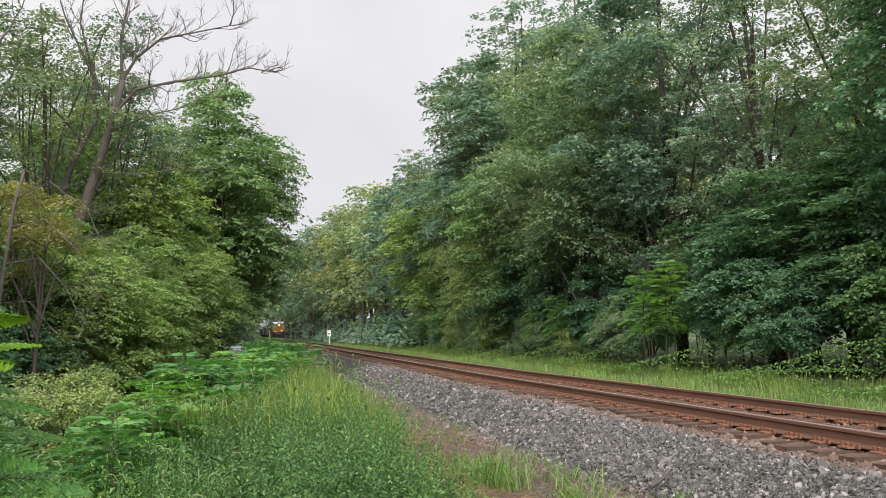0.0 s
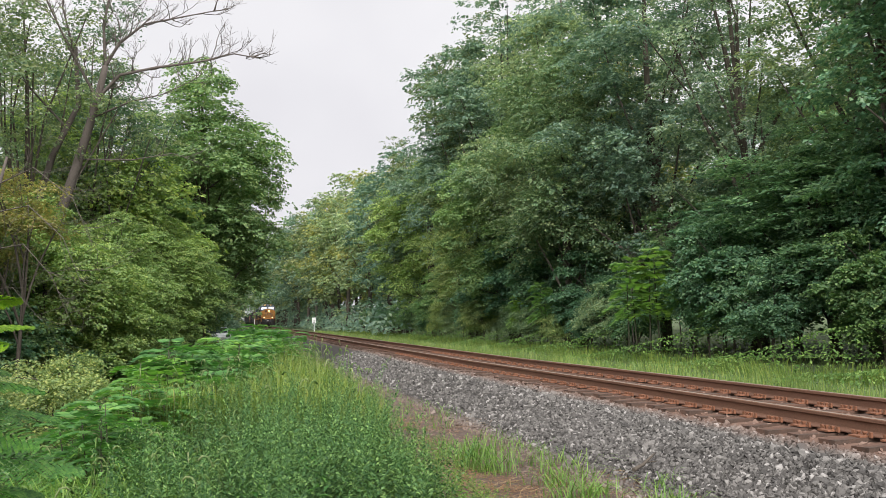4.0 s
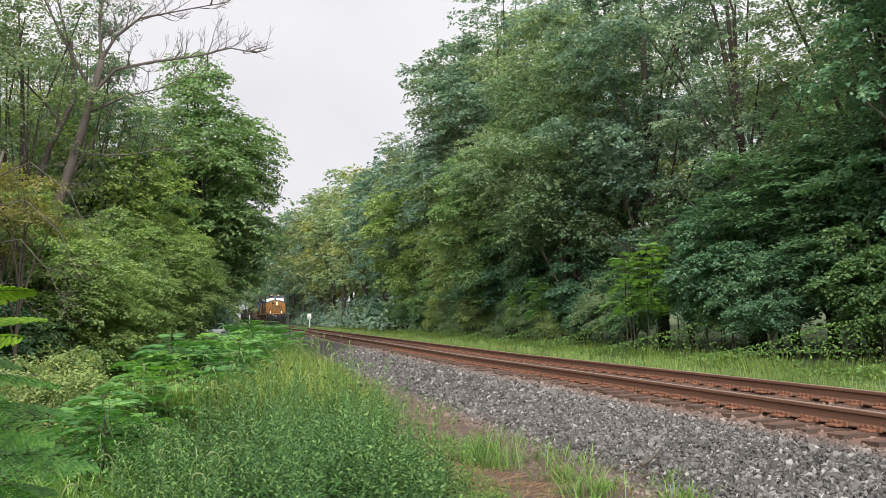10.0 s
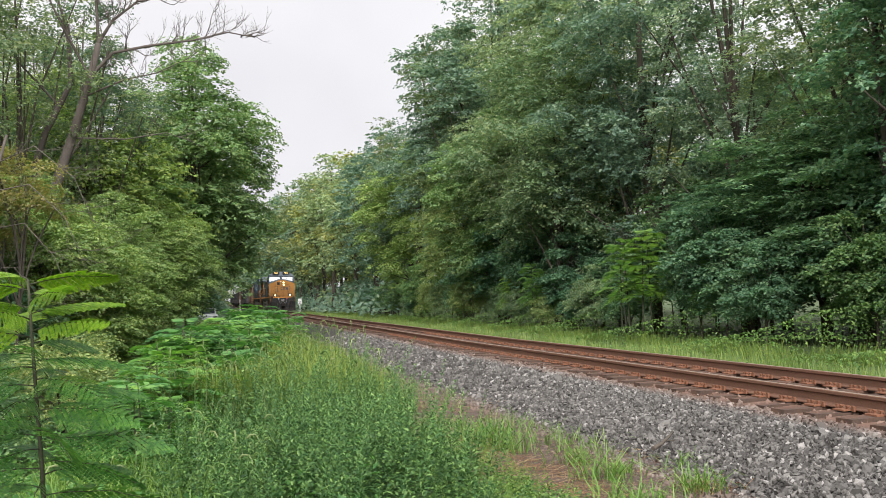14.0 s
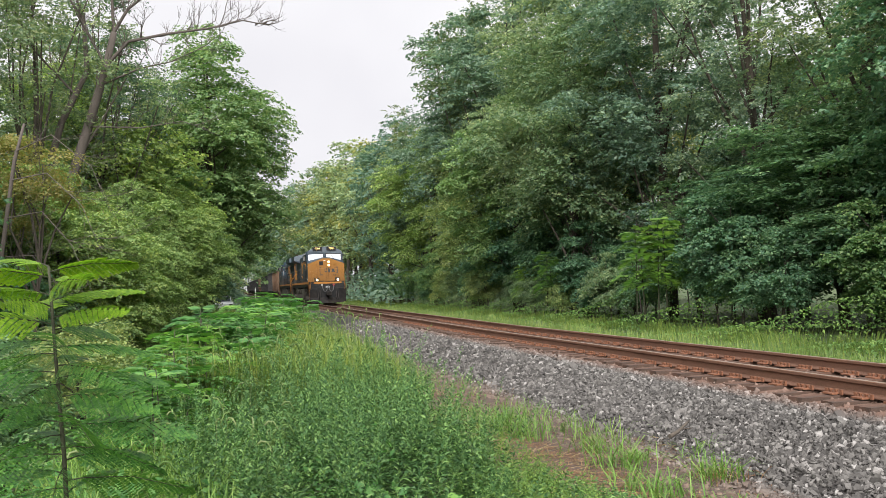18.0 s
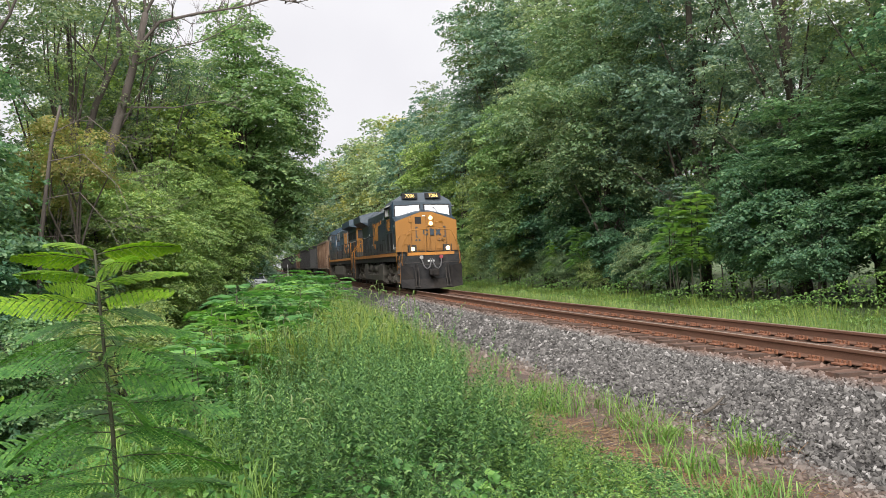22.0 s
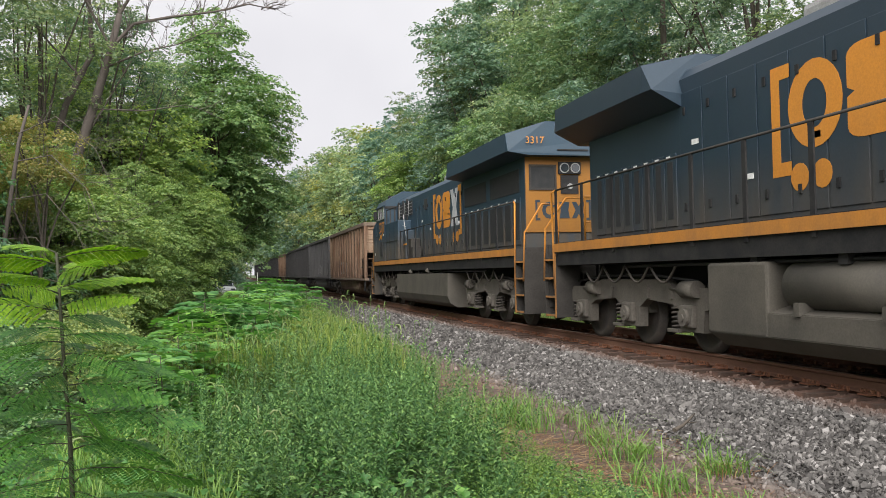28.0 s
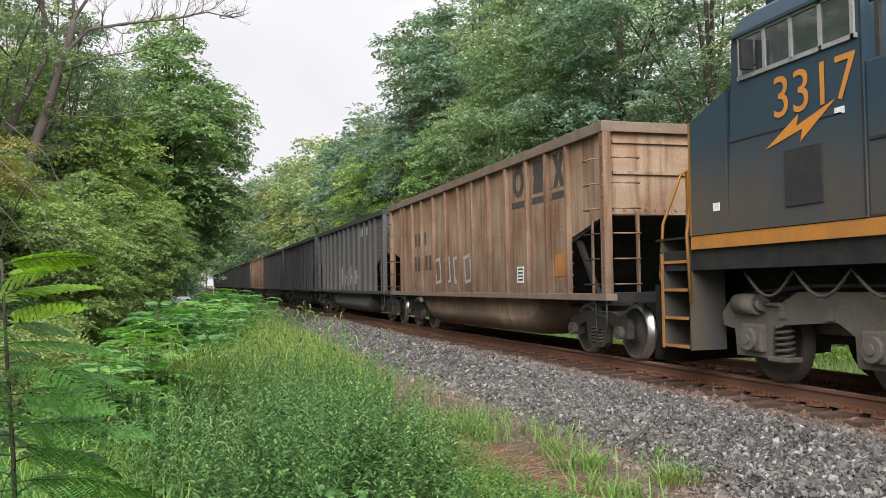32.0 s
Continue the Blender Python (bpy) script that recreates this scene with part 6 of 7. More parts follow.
        for yy, zz, hh in ((0.35, 3.1, 0.1), (0.35, 2.0, 0.12), (0.75, 2.05, 0.22)) if not old else ((0.55, 2.15, 0.1), (2.75, 2.95, 0.07)):
            mk(cab, "decal", M_WHITE, B(*sorted((s * 1.52, s * 1.526)), yy, yy + 0.14, zz, zz + hh))
    # nose details
    door = mk(root, "nose_door", M_ORANGE, B(-0.72, -0.02, -0.03, 0.0, 1.95, 3.62, bev=0.01))
    mk(door, "door_window", M_BLACK, B(-0.56, -0.24, -0.042, -0.03, 3.22, 3.56, bev=0.005))
    mk(door, "door_hinge", M_ORANGE, *[B(-0.78, -0.68, -0.05, -0.02, z, z + 0.16) for z in (2.1, 2.8, 3.3)])
    lamp = mk(root, "headlight_housing", M_ORANGE if not old else M_BLACK, B(0.06, 0.38, -0.05, 0.02, 3.08, 3.66, bev=0.02))
    for z in (3.22, 3.50):
        mk(lamp, "headlight", M_LAMP if not old else M_GLASS, C((0.22, -0.035, z), (0.22, -0.07, z), 0.095, 18))
    for s in (-1, 1):
        dh = mk(root, "ditch_light_housing", M_UNDER, B(s * 0.86 - 0.2, s * 0.86 + 0.2, -0.86, -0.62, 1.84, 2.18, bev=0.02))
        mk(dh, "ditch_light", M_LAMP if not old else M_GLASS, C((s * 0.86, -0.86, 1.99), (s * 0.86, -0.89, 1.99), 0.10, 18))
        mk(root, "grab_iron", M_ORANGE, T([(0.42, -0.0, 3.0 - 0.5 * (s + 1)), (0.42, -0.09, 3.0 - 0.5 * (s + 1)), (0.8, -0.09, 3.0 - 0.5 * (s + 1)), (0.8, 0.0, 3.0 - 0.5 * (s + 1))], 0.015))
        mk(root, "front_handrail", M_ORANGE, T([(s * 1.36, -0.92, 1.15), (s * 1.42, -0.95, 1.35), (s * 1.36, -0.95, 2.1), (s * 1.05, -0.95, 2.82), (s * 0.95, -0.95, 2.88), (s * 0.12, -0.95, 2.92)], 0.022, 8), label="orange tubular handrail")
        mk(root, "front_handrail", M_ORANGE, T([(s * 1.5, -0.05, 1.0), (s * 1.54, -0.05, 1.9), (s * 1.42, -0.05, 2.55), (s * 1.3, 0.0, 2.72)], 0.022, 8), label="orange tubular handrail")
        mk(root, "handrail_post", M_ORANGE, B(s * 0.95 - 0.02, s * 0.95 + 0.02, -0.97, -0.93, 1.8, 2.88), B(s * 0.25 - 0.02, s * 0.25 + 0.02, -0.97, -0.93, 1.8, 2.9))
        steps(root, s, -0.78, -0.1, blue)
        mk(root, "nose_bolt_dots", M_BLUE, *[PR([(x, z) for x, z in arc(c * 1.0, 2.42, 0.055, 0.055, 0, 330, 11)], -0.036, -0.031, "y") for c in ((-0.52, -0.36) if s < 0 else (0.62, 0.78))])
    for xa, d in ((-0.54, 1), (0.95, -1)):
        mk(root, "nose_bracket", M_BLUE, PR([(xa, 2.55), (xa, 3.08), (xa + d * 0.12, 3.08), (xa + d * 0.12, 3.03), (xa + d * 0.05, 3.03), (xa + d * 0.05, 2.60), (xa + d * 0.12, 2.60), (xa + d * 0.12, 2.55)], -0.036, -0.031, "y"))
    for i in range(12):
        a0, a1 = radians(30 * i), radians(30 * i + 30)
        if i not in (11, 0):
            mk(root, "nose_ring", M_BLUE, PR([(-0.04 + q * math.cos(w), 2.80 + q * 1.15 * math.sin(w)) for q, w in ((0.15, a0), (0.15, a1), (0.08, a1), (0.08, a0))], -0.036, -0.031, "y"))
    mk(root, "nose_slab", M_BLUE, PR([(0.15, 2.64), (0.38, 2.64), (0.36, 2.80), (0.38, 2.97), (0.15, 2.97), (0.17, 2.80)], -0.036, -0.031, "y"))
    mk(root, "nose_waist", M_BLUE, PR([(0.42, 2.97), (0.53, 2.97), (0.57, 2.88), (0.62, 2.97), (0.74, 2.97), (0.65, 2.80), (0.74, 2.63), (0.62, 2.63), (0.57, 2.72), (0.53, 2.63), (0.42, 2.63), (0.50, 2.80)], -0.036, -0.031, "y"))
    for x, z in ((-0.95, 2.72), (-0.95, 2.25), (0.62, 3.30), (0.72, 2.42)):
        mk(root, "grab_iron", M_ORANGE, T([(x - 0.17, 0.0, z), (x - 0.17, -0.08, z), (x + 0.17, -0.08, z), (x + 0.17, 0.0, z)], 0.014, 6))
    mk(root, "nose_seam", M_BLACK, B(-0.755, -0.745, -0.006, 0.0, 1.92, 3.6), B(-0.012, -0.002, -0.034, -0.028, 1.92, 3.62), B(0.98, 0.99, -0.006, 0.0, 1.92, 2.95), B(0.20, 0.21, -0.006, 0.0, 1.92, 3.05), B(-0.755, 0.99, -0.006, 0.0, 1.905, 1.915))
    mk(root, "nose_label", M_WHITE, B(-0.2, -0.04, -0.036, -0.031, 3.58, 3.64))
    for z in (2.15, 2.85, 3.4):
        mk(root, "hinge_block", M_ORANGE, B(-0.86, -0.70, -0.045, 0.0, z - 0.1, z + 0.1, bev=0.01))
    mk(root, "pilot_light_cable", M_BLACK, T([(-1.2, -0.93, 1.7), (-1.3, -0.98, 1.5), (-1.22, -1.0, 1.25), (-1.3, -0.98, 1.1)], 0.018), T([(-1.1, -0.93, 1.72), (-1.12, -1.0, 1.78), (-1.25, -0.98, 1.72)], 0.018))
    mk(root, "pilot_label", M_WHITE, B(-0.16, 0.16, -0.935, -0.925, 1.36, 1.44))
    mk(root, "nose_latch_post", M_ORANGE, B(0.12, 0.17, -0.04, 0.0, 1.95, 2.9, bev=0.008))
    mk(root, "front_sill", M_STRIPE, B(-1.15, 1.15, -0.94, -0.90, 1.68, 1.82))

    def plow(bm):
        xs = (-1.48, -0.9, 0.0, 0.9, 1.48)
        top = [(x, -1.0 - 0.10 * (1 - abs(x) / 1.48), 1.0 + 0.16 * abs(x)) for x in xs]
        bot = [(x, -1.06 - 0.55 * (1 - abs(x) / 1.48), 0.10 + 0.08 * (abs(x) > 1.4)) for x in xs]
        mid = [(x, -0.98 - 0.26 * (1 - abs(x) / 1.48), 0.55) for x in xs]
        rows = [[bm.verts.new(p) for p in q] for q in (top, mid, bot)]
        back = [[bm.verts.new((p[0], p[1] + 0.05, p[2])) for p in q] for q in (top, mid, bot)]
        for i in range(2):
            for j in range(4):
                if i == 0 and j in (1, 2):
                    continue
                bm.faces.new((rows[i][j], rows[i][j + 1], rows[i + 1][j + 1], rows[i + 1][j]))
                bm.faces.new((back[i][j], back[i + 1][j], back[i + 1][j + 1], back[i][j + 1]))
        for j in range(4):
            bm.faces.new((rows[2][j], rows[2][j + 1], back[2][j + 1], back[2][j]))
    mk(root, "snow_plow", M_PLOW, plow, label="scuffed steel plow with a low lip")
    for x in (-0.8, -0.66, 0.66, 0.8):
        mk(root, "plow_hanger", M_UNDER, T([(x, -1.12, 1.06), (x * 1.02, -1.26, 0.55), (x * 1.04, -1.36, 0.22)], 0.026, 6), B(x * 1.04 - 0.05, x * 1.04 + 0.05, -1.40, -1.34, 0.18, 0.24))
    mk(root, "uncoupling_rod", M_UNDER, T([(-1.35, -1.02, 1.30), (-0.7, -1.16, 1.34), (-0.3, -1.2, 1.22), (0.3, -1.2, 1.22), (0.7, -1.16, 1.34), (1.35, -1.02, 1.30)], 0.016, 6))
    mk(root, "pilot_sheet", M_BLACK, B(-1.4, 1.4, -0.92, -0.86, 0.55, 1.68))
    for yv, d in ((-0.95, -1), (end + 0.05, 1)):
        mk(root, "coupler", M_PLOW, B(-0.14, 0.14, *sorted((yv, yv + d * 0.55)), 0.72, 0.98, bev=0.03), B(-0.2, 0.24, *sorted((yv + d * 0.4, yv + d * 0.72)), 0.68, 1.02, bev=0.06), B(-0.24, -0.08, *sorted((yv + d * 0.6, yv + d * 0.82)), 0.72, 0.98, bev=0.05), B(-0.05, 0.05, yv - 0.04, yv + 0.04, 0.45, 0.72))
        for s in (-1, 1):
            mk(root, "air_hose", M_HOSE, T([(s * 0.48, yv, 1.55), (s * 0.46, yv + d * 0.2, 1.38), (s * 0.40, yv + d * 0.28, 1.15), (s * 0.28, yv + d * 0.32, 1.02), (s * 0.14, yv + d * 0.30, 1.10), (s * 0.06, yv + d * 0.22, 1.30), (s * 0.05, yv + d * 0.05, 1.5)], 0.032, 8))
            mk(root, "cut_lever", M_PLOW, T([(s * 0.72, yv + d * 0.2, 1.25), (s * 0.68, yv + d * 0.28, 0.65), (s * 0.66, yv + d * 0.33, 0.35)], 0.03, 6), T([(s * 0.8, yv + d * 0.2, 1.25), (s * 0.78, yv + d * 0.28, 0.65), (s * 0.78, yv + d * 0.33, 0.35)], 0.03, 6))
    mk(root, "hose_cap", M_REDM, C((0.48, -1.0, 1.58), (0.48, -1.06, 1.58), 0.09, 12))
    mk(root, "hose_cap", M_GALV, C((-0.48, -1.0, 1.58), (-0.48, -1.06, 1.58), 0.09, 12))
    # hood
    wing0, wing1 = (14.1, 20.35) if old else (15.35, 19.6)
    hood1 = 20.0 if old else 19.05
    box1 = 6.6 if old else 8.95
    hp = [(-0.97, 1.87), (0.97, 1.87), (0.97, 4.28), (0.80, 4.46), (-0.80, 4.46), (-0.97, 4.28)]
    hood = mk(root, "engine_hood", blue, PR(hp, cab1, hood1, "y"), bev=0.02)
    if old:
        low = mk(root, "equipment_cabinet", blue, B(-1.5, 1.5, cab1, 6.1, 1.87, 3.42, bev=0.03), B(-1.3, 1.3, 6.1, box1, 1.87, 3.0, bev=0.03))
    else:
        low = mk(root, "equipment_cabinet", blue, PR([(-1.28, 1.87), (1.28, 1.87), (1.28, 3.75), (1.0, 4.3), (-1.0, 4.3), (-1.28, 3.75)], cab1, 6.6, "y"), B(-1.2, 1.2, 6.6, box1, 1.87, 3.55, bev=0.02), bev=0.02)
    for s in (-1, 1):
        xl = s * (1.5 if old else 1.28)
        mk(low, "panel_seam", M_BLACK, *[B(*sorted((xl, xl + s * 0.006)), y, y + 0.015, 1.95, 3.35) for y in ((4.2, 5.3) if old else (4.7, 5.7))], B(*sorted((xl, xl + s * 0.012)), cab1 + 0.05, (6.0 if old else 6.5), 2.62, 2.65))
        if not old:
            for yy in (4.0, 4.8, 7.0, 7.8):
                xx = s * (1.28 if yy < 6.6 else 1.2)
                mk(low, "louvre", M_GRILLE, B(*sorted((xx, xx + s * 0.01)), yy, yy + 0.5, 2.08, 2.45), *[B(*sorted((xx, xx + s * 0.022)), yy, yy + 0.5, 2.1 + 0.08 * i, 2.13 + 0.08 * i) for i in range(5)])
        else:
            for yy in (3.9, 5.05, 5.85):
                g = mk(hood, "air_grille", M_GRILLE, B(*sorted((s * 0.97, s * 0.995)), yy, yy + 0.62, 3.62, 4.18))
                mk(g, "grille_frame", M_GALV, B(*sorted((s * 0.99, s * 1.01)), yy - 0.04, yy, 3.6, 4.2), *[B(*sorted((s * 0.99, s * 1.005)), yy, yy + 0.62, 3.68 + 0.13 * i, 3.70 + 0.13 * i) for i in range(4)])
            mk(low, "cabinet_railing", M_UNDER, T([(s * 1.45, 3.2, 4.0), (s * 1.45, 6.1, 4.0)], 0.018), *[B(*sorted((s * 1.43, s * 1.47)), y - 0.03, y + 0.03, 3.42, 4.0) for y in (3.3, 4.2, 5.2, 6.05)])
            mk(low, "access_ladder", M_GALV, T([(s * 1.32, 6.2, 3.5), (s * 1.35, 6.5, 3.6), (s * 1.35, 7.0, 2.7)], 0.018), T([(s * 1.32, 6.2, 3.2), (s * 1.35, 7.0, 3.1)], 0.015))
            mk(hood, "vent_window", M_GRILLE, B(*sorted((s * 0.97, s * 1.0)), 8.75, 9.2, 3.62, 4.02, bev=0.006))
            mk(root, "walkway_box", M_UNDER, B(*sorted((s * 1.0, s * 1.36)), 7.35, 7.95, 1.875, 2.62, bev=0.02), B(*sorted((s * 1.05, s * 1.38)), 8.05, 8.35, 1.875, 2.3, bev=0.02), label="dusty equipment box on the walkway")
            for q in (4.3, 5.25, 6.05):
                mk(hood, "grille_post", M_BLACK, B(*sorted((s * 0.975, s * 1.03)), q - 0.55, q - 0.47, 3.45, 4.3))
            mk(low, "sand_box", M_STRIPE, B(*sorted((s * 1.3, s * 1.33)), 6.3, 6.85, 2.42, 2.48))
        # doors along the hood
        y = box1 + 0.12
        yend = wing0 + 0.1
        k = int((yend - y) / 0.66)
        for i in range(k):
            a = y + (yend - y) * i / k
            d = mk(hood, "hood_door", blue, B(*sorted((s * 0.965, s * 0.985)), a + 0.02, a + (yend - y) / k - 0.02, 1.98, 4.05, bev=0.008))
            for zz in (2.2, 3.7):
                mk(d, "door_latch", M_BLACK, B(*sorted((s * 0.98, s * 1.005)), a + 0.5, a + 0.56, zz, zz + 0.12))
            if i % 2 == 0:
                mk(d, "decal", M_WHITE, B(*sorted((s * 0.984, s * 0.99)), a + 0.12, a + 0.32, 2.5 + 0.35 * (i % 3), 2.58 + 0.35 * (i % 3)))
        # radiator doors below the wings
        n = 8
        for i in range(n):
            a = wing0 + 0.2 + (hood1 - wing0 - 0.5) * i / n
            w = (hood1 - wing0 - 0.5) / n
            d = mk(hood, "radiator_door", blue, B(*sorted((s * 0.965, s * 0.99)), a + 0.02, a + w - 0.02, 1.98, 3.15, bev=0.008))
            mk(d, "door_screen", M_GRILLE, B(*sorted((s * 0.988, s * 0.996)), a + 0.12, a + w - 0.1, 2.1, 3.02))
            mk(d, "decal", M_WHITE, B(*sorted((s * 0.99, s * 0.998)), a + 0.2, a + 0.32, 3.06, 3.12))
        if old:
            mk(hood, "radiator_screen", M_GRILLE, B(*sorted((s * 0.97, s * 0.985)), wing0 + 0.3, wing0 + 2.6, 3.28, 3.85), B(*sorted((s * 0.97, s * 0.985)), wing0 + 3.0, hood1 - 0.4, 3.28, 3.85))
        emblem(hood, s, s * 0.986, *((10.15, 14.0, 2.50, 4.05) if old else (9.05, 13.0, 2.45, 3.88)), M_LOGO, M_WORN if old else None)
        hand_rail(root, s, box1 - 0.1, end - 0.08, 1.4)
        steps(root, s, end, end + 0.62)
        mk(root, "rear_handrail", M_STRIPE, T([(s * 1.47, end - 0.05, 2.95), (s * 1.5, end + 0.1, 2.9), (s * 1.5, end + 0.05, 2.0), (s * 1.5, end, 0.95)], 0.022, 8), label="yellow tubular handrail")
        mk(root, "rear_handrail", M_STRIPE, T([(s * 0.6, end + 0.5, 1.9), (s * 0.6, end + 0.5, 2.85), (s * 1.0, end + 0.55, 2.85), (s * 1.45, end + 0.62, 2.2), (s * 1.5, end + 0.62, 1.1)], 0.022, 8), label="yellow tubular handrail")
    # radiator wings
    lift = 0.20 if old else 0.13
    wp = [(x, z + lift) for x, z in ((-1.0, 3.90 if old else 3.72), (-1.52, 3.98), (-1.52, 4.42), (-0.5, 4.74 if old else 4.66), (0.5, 4.74 if old else 4.66), (1.52, 4.42), (1.52, 3.98), (1.0, 3.90 if old else 3.72))]

    def wing_body(bm):
        k = len(wp)
        rows = []
        for y0, y1 in ((wing0, wing0 + 0.3), (wing0 + 0.3, wing0 + 0.3), (wing1 - 0.12, wing1 - 0.12), (wing1, wing1 - 0.12)):
            rows.append([bm.verts.new((x * (1.0 if y0 == y1 else 0.985), y0 if z < 4.3 + lift else y1, z)) for x, z in wp])
        for a, b in zip(rows, rows[1:]):
            for i in range(k):
                bm.faces.new((a[i], a[(i + 1) % k], b[(i + 1) % k], b[i]))
        bm.faces.new(rows[0])
        bm.faces.new(rows[-1][::-1])
    wing = mk(root, "radiator_wing", blue, wing_body, bev=0.015, label="broad overhanging radiator housing")
    mk(wing, "radiator_screen", M_GRILLE, B(-0.45, 0.45, wing0 + 0.5, wing1 - 0.6, (4.74 if old else 4.66) + lift, (4.77 if old else 4.69) + lift))
    mk(root, "exhaust_stack", M_GALV, B(-0.45, 0.45, box1 + 3.0, box1 + 4.1, 4.44, 4.78, bev=0.08), label="pale exhaust stack on the hood")
    mk(root, "roof_blower", M_UNDER, B(-0.5, 0.5, cab1 + 0.4, cab1 + 1.6, 4.44, 4.62, bev=0.05))
    mk(root, "horn", M_GALV, C((0.3, cab1 - 0.8, 4.8), (0.3, cab1 - 1.2, 4.8), 0.03, 8, 0.08), B(0.27, 0.33, cab1 - 0.9, cab1 - 0.8, 4.68, 4.8))
    # hood end
    he = mk(root, "hood_end", M_ORANGE, B(-0.96, 0.96, hood1, hood1 + 0.03, 2.26, 4.12 if old else 4.0, bev=0.008), label="orange rear wall of the hood")
    es = mk(he, "end_screen", M_GRILLE, B(*((0.22, 0.82) if old else (-0.82, -0.22)), hood1 + 0.03, hood1 + 0.045, 3.34, 3.86))
    xs = (0.22, 0.82) if old else (-0.82, -0.22)
    mk(es, "screen_frame", M_UNDER, B(xs[0] - 0.05, xs[0], hood1 + 0.03, hood1 + 0.06, 3.29, 3.91), B(xs[1], xs[1] + 0.05, hood1 + 0.03, hood1 + 0.06, 3.29, 3.91), B(*xs, hood1 + 0.03, hood1 + 0.06, 3.29, 3.34), B(*xs, hood1 + 0.03, hood1 + 0.06, 3.86, 3.91))
    mk(he, "light_recess", M_BLACK, B(-0.40, 0.06, hood1 + 0.03, hood1 + 0.05, 3.20, 3.66), label="dark recess below the rear headlights")
    mk(he, "recess_cap", M_GALV, C((-0.17, hood1 + 0.05, 3.38), (-0.17, hood1 + 0.09, 3.38), 0.07, 12))
    hl = mk(he, "end_headlight_housing", M_BLACK, B(-0.46, 0.12, hood1 + 0.02, hood1 + 0.09, 3.68, 3.98, bev=0.02))
    for c in (-0.31, -0.03):
        lens = mk(hl, "end_headlight", M_GLASS, C((c, hood1 + 0.09, 3.83), (c, hood1 + 0.115, 3.83), 0.10, 16))
        mk(lens, "lens_rim", M_GALV, C((c, hood1 + 0.088, 3.83), (c, hood1 + 0.10, 3.83), 0.125, 18))
    for z in (2.5, 3.15):
        mk(he, "grab_iron", M_ORANGE, T([(-0.85, hood1 + 0.03, z), (-0.85, hood1 + 0.1, z), (-0.5, hood1 + 0.1, z), (-0.5, hood1 + 0.03, z)], 0.014))
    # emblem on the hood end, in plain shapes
    ya, yb = hood1 + 0.031, hood1 + 0.036
    for xa, d in ((0.72, -1), (-0.72, 1)):
        mk(he, "end_bracket", M_BLUE, PR([(xa, 2.55), (xa, 3.05), (xa + d * 0.12, 3.05), (xa + d * 0.12, 2.99), (xa + d * 0.05, 2.99), (xa + d * 0.05, 2.61), (xa + d * 0.12, 2.61), (xa + d * 0.12, 2.55)], ya, yb, "y"))
    for i in range(1, 11):
        a0, a1 = radians(180 + 30 * i), radians(210 + 30 * i)
        mk(he, "end_ring", M_BLUE, PR([(0.36 + q * math.cos(w), 2.80 + q * 1.1 * math.sin(w)) for q, w in ((0.19, a0), (0.19, a1), (0.10, a1), (0.10, a0))], ya, yb, "y"))
    mk(he, "end_slab", M_BLUE, PR([(0.10, 2.60), (-0.16, 2.60), (-0.13, 2.80), (-0.16, 3.0), (0.10, 3.0), (0.07, 2.80)], ya, yb, "y"))
    mk(he, "end_waist", M_BLUE, PR([(-0.22, 3.0), (-0.34, 3.0), (-0.40, 2.89), (-0.46, 3.0), (-0.58, 3.0), (-0.48, 2.80), (-0.58, 2.60), (-0.46, 2.60), (-0.40, 2.71), (-0.34, 2.60), (-0.22, 2.60), (-0.32, 2.80)], ya, yb, "y"))
    mk(wing, "wing_slot", M_BLACK, B(-0.55, 0.25, wing1 - 0.01, wing1 + 0.006, 4.02 + lift, 4.05 + lift))
    if old:
        lettering(root, "end_number", "3317", 0.24, M_LOGO, Matrix.Translation((0.82, wing1 + 0.006, 4.45)) @ Matrix(((-1, 0, 0, 0), (0, 0, 1, 0), (0, 1, 0, 0), (0, 0, 0, 1))))
    mk(root, "end_panel", M_UNDER, B(-1.4, 1.4, end + 0.55, end + 0.6, 0.55, 1.86))
    # tanks
    if old:
        mk(root, "fuel_tank", M_TANK, PR([(-1.48, 1.30), (1.48, 1.30), (1.5, 0.60), (1.40, 0.38), (1.18, 0.25), (-1.18, 0.25), (-1.40, 0.38), (-1.5, 0.60)], 5.65, 14.1, "y"), bev=0.03, label="dusty flat-sided fuel tank")
        for s in (-1, 1):
            mk(root, "tank_filler", M_TANK, C((s * 1.35, 8.3, 1.3), (s * 1.5, 8.3, 1.42), 0.07, 10))
            mk(root, "tank_filler", M_TANK, C((s * 1.35, 11.2, 1.3), (s * 1.5, 11.2, 1.45), 0.07, 10))
    else:
        tank = mk(root, "fuel_tank", M_TANK, PR([(-1.46, 0.72), (-1.0, 0.85), (1.0, 0.85), (1.46, 0.72), (1.46, 0.42), (1.2, 0.22), (-1.2, 0.22), (-1.46, 0.42)], 5.5, 13.9, "y"), B(-1.47, 1.47, 12.5, 13.9, 0.4, 1.36, bev=0.04), B(-1.47, 1.47, 5.5, 7.2, 0.4, 1.30, bev=0.04), B(-0.85, 0.85, 7.2, 12.5, 0.8, 1.4), bev=0.01, label="dusty fuel tank with a cut-away upper side")
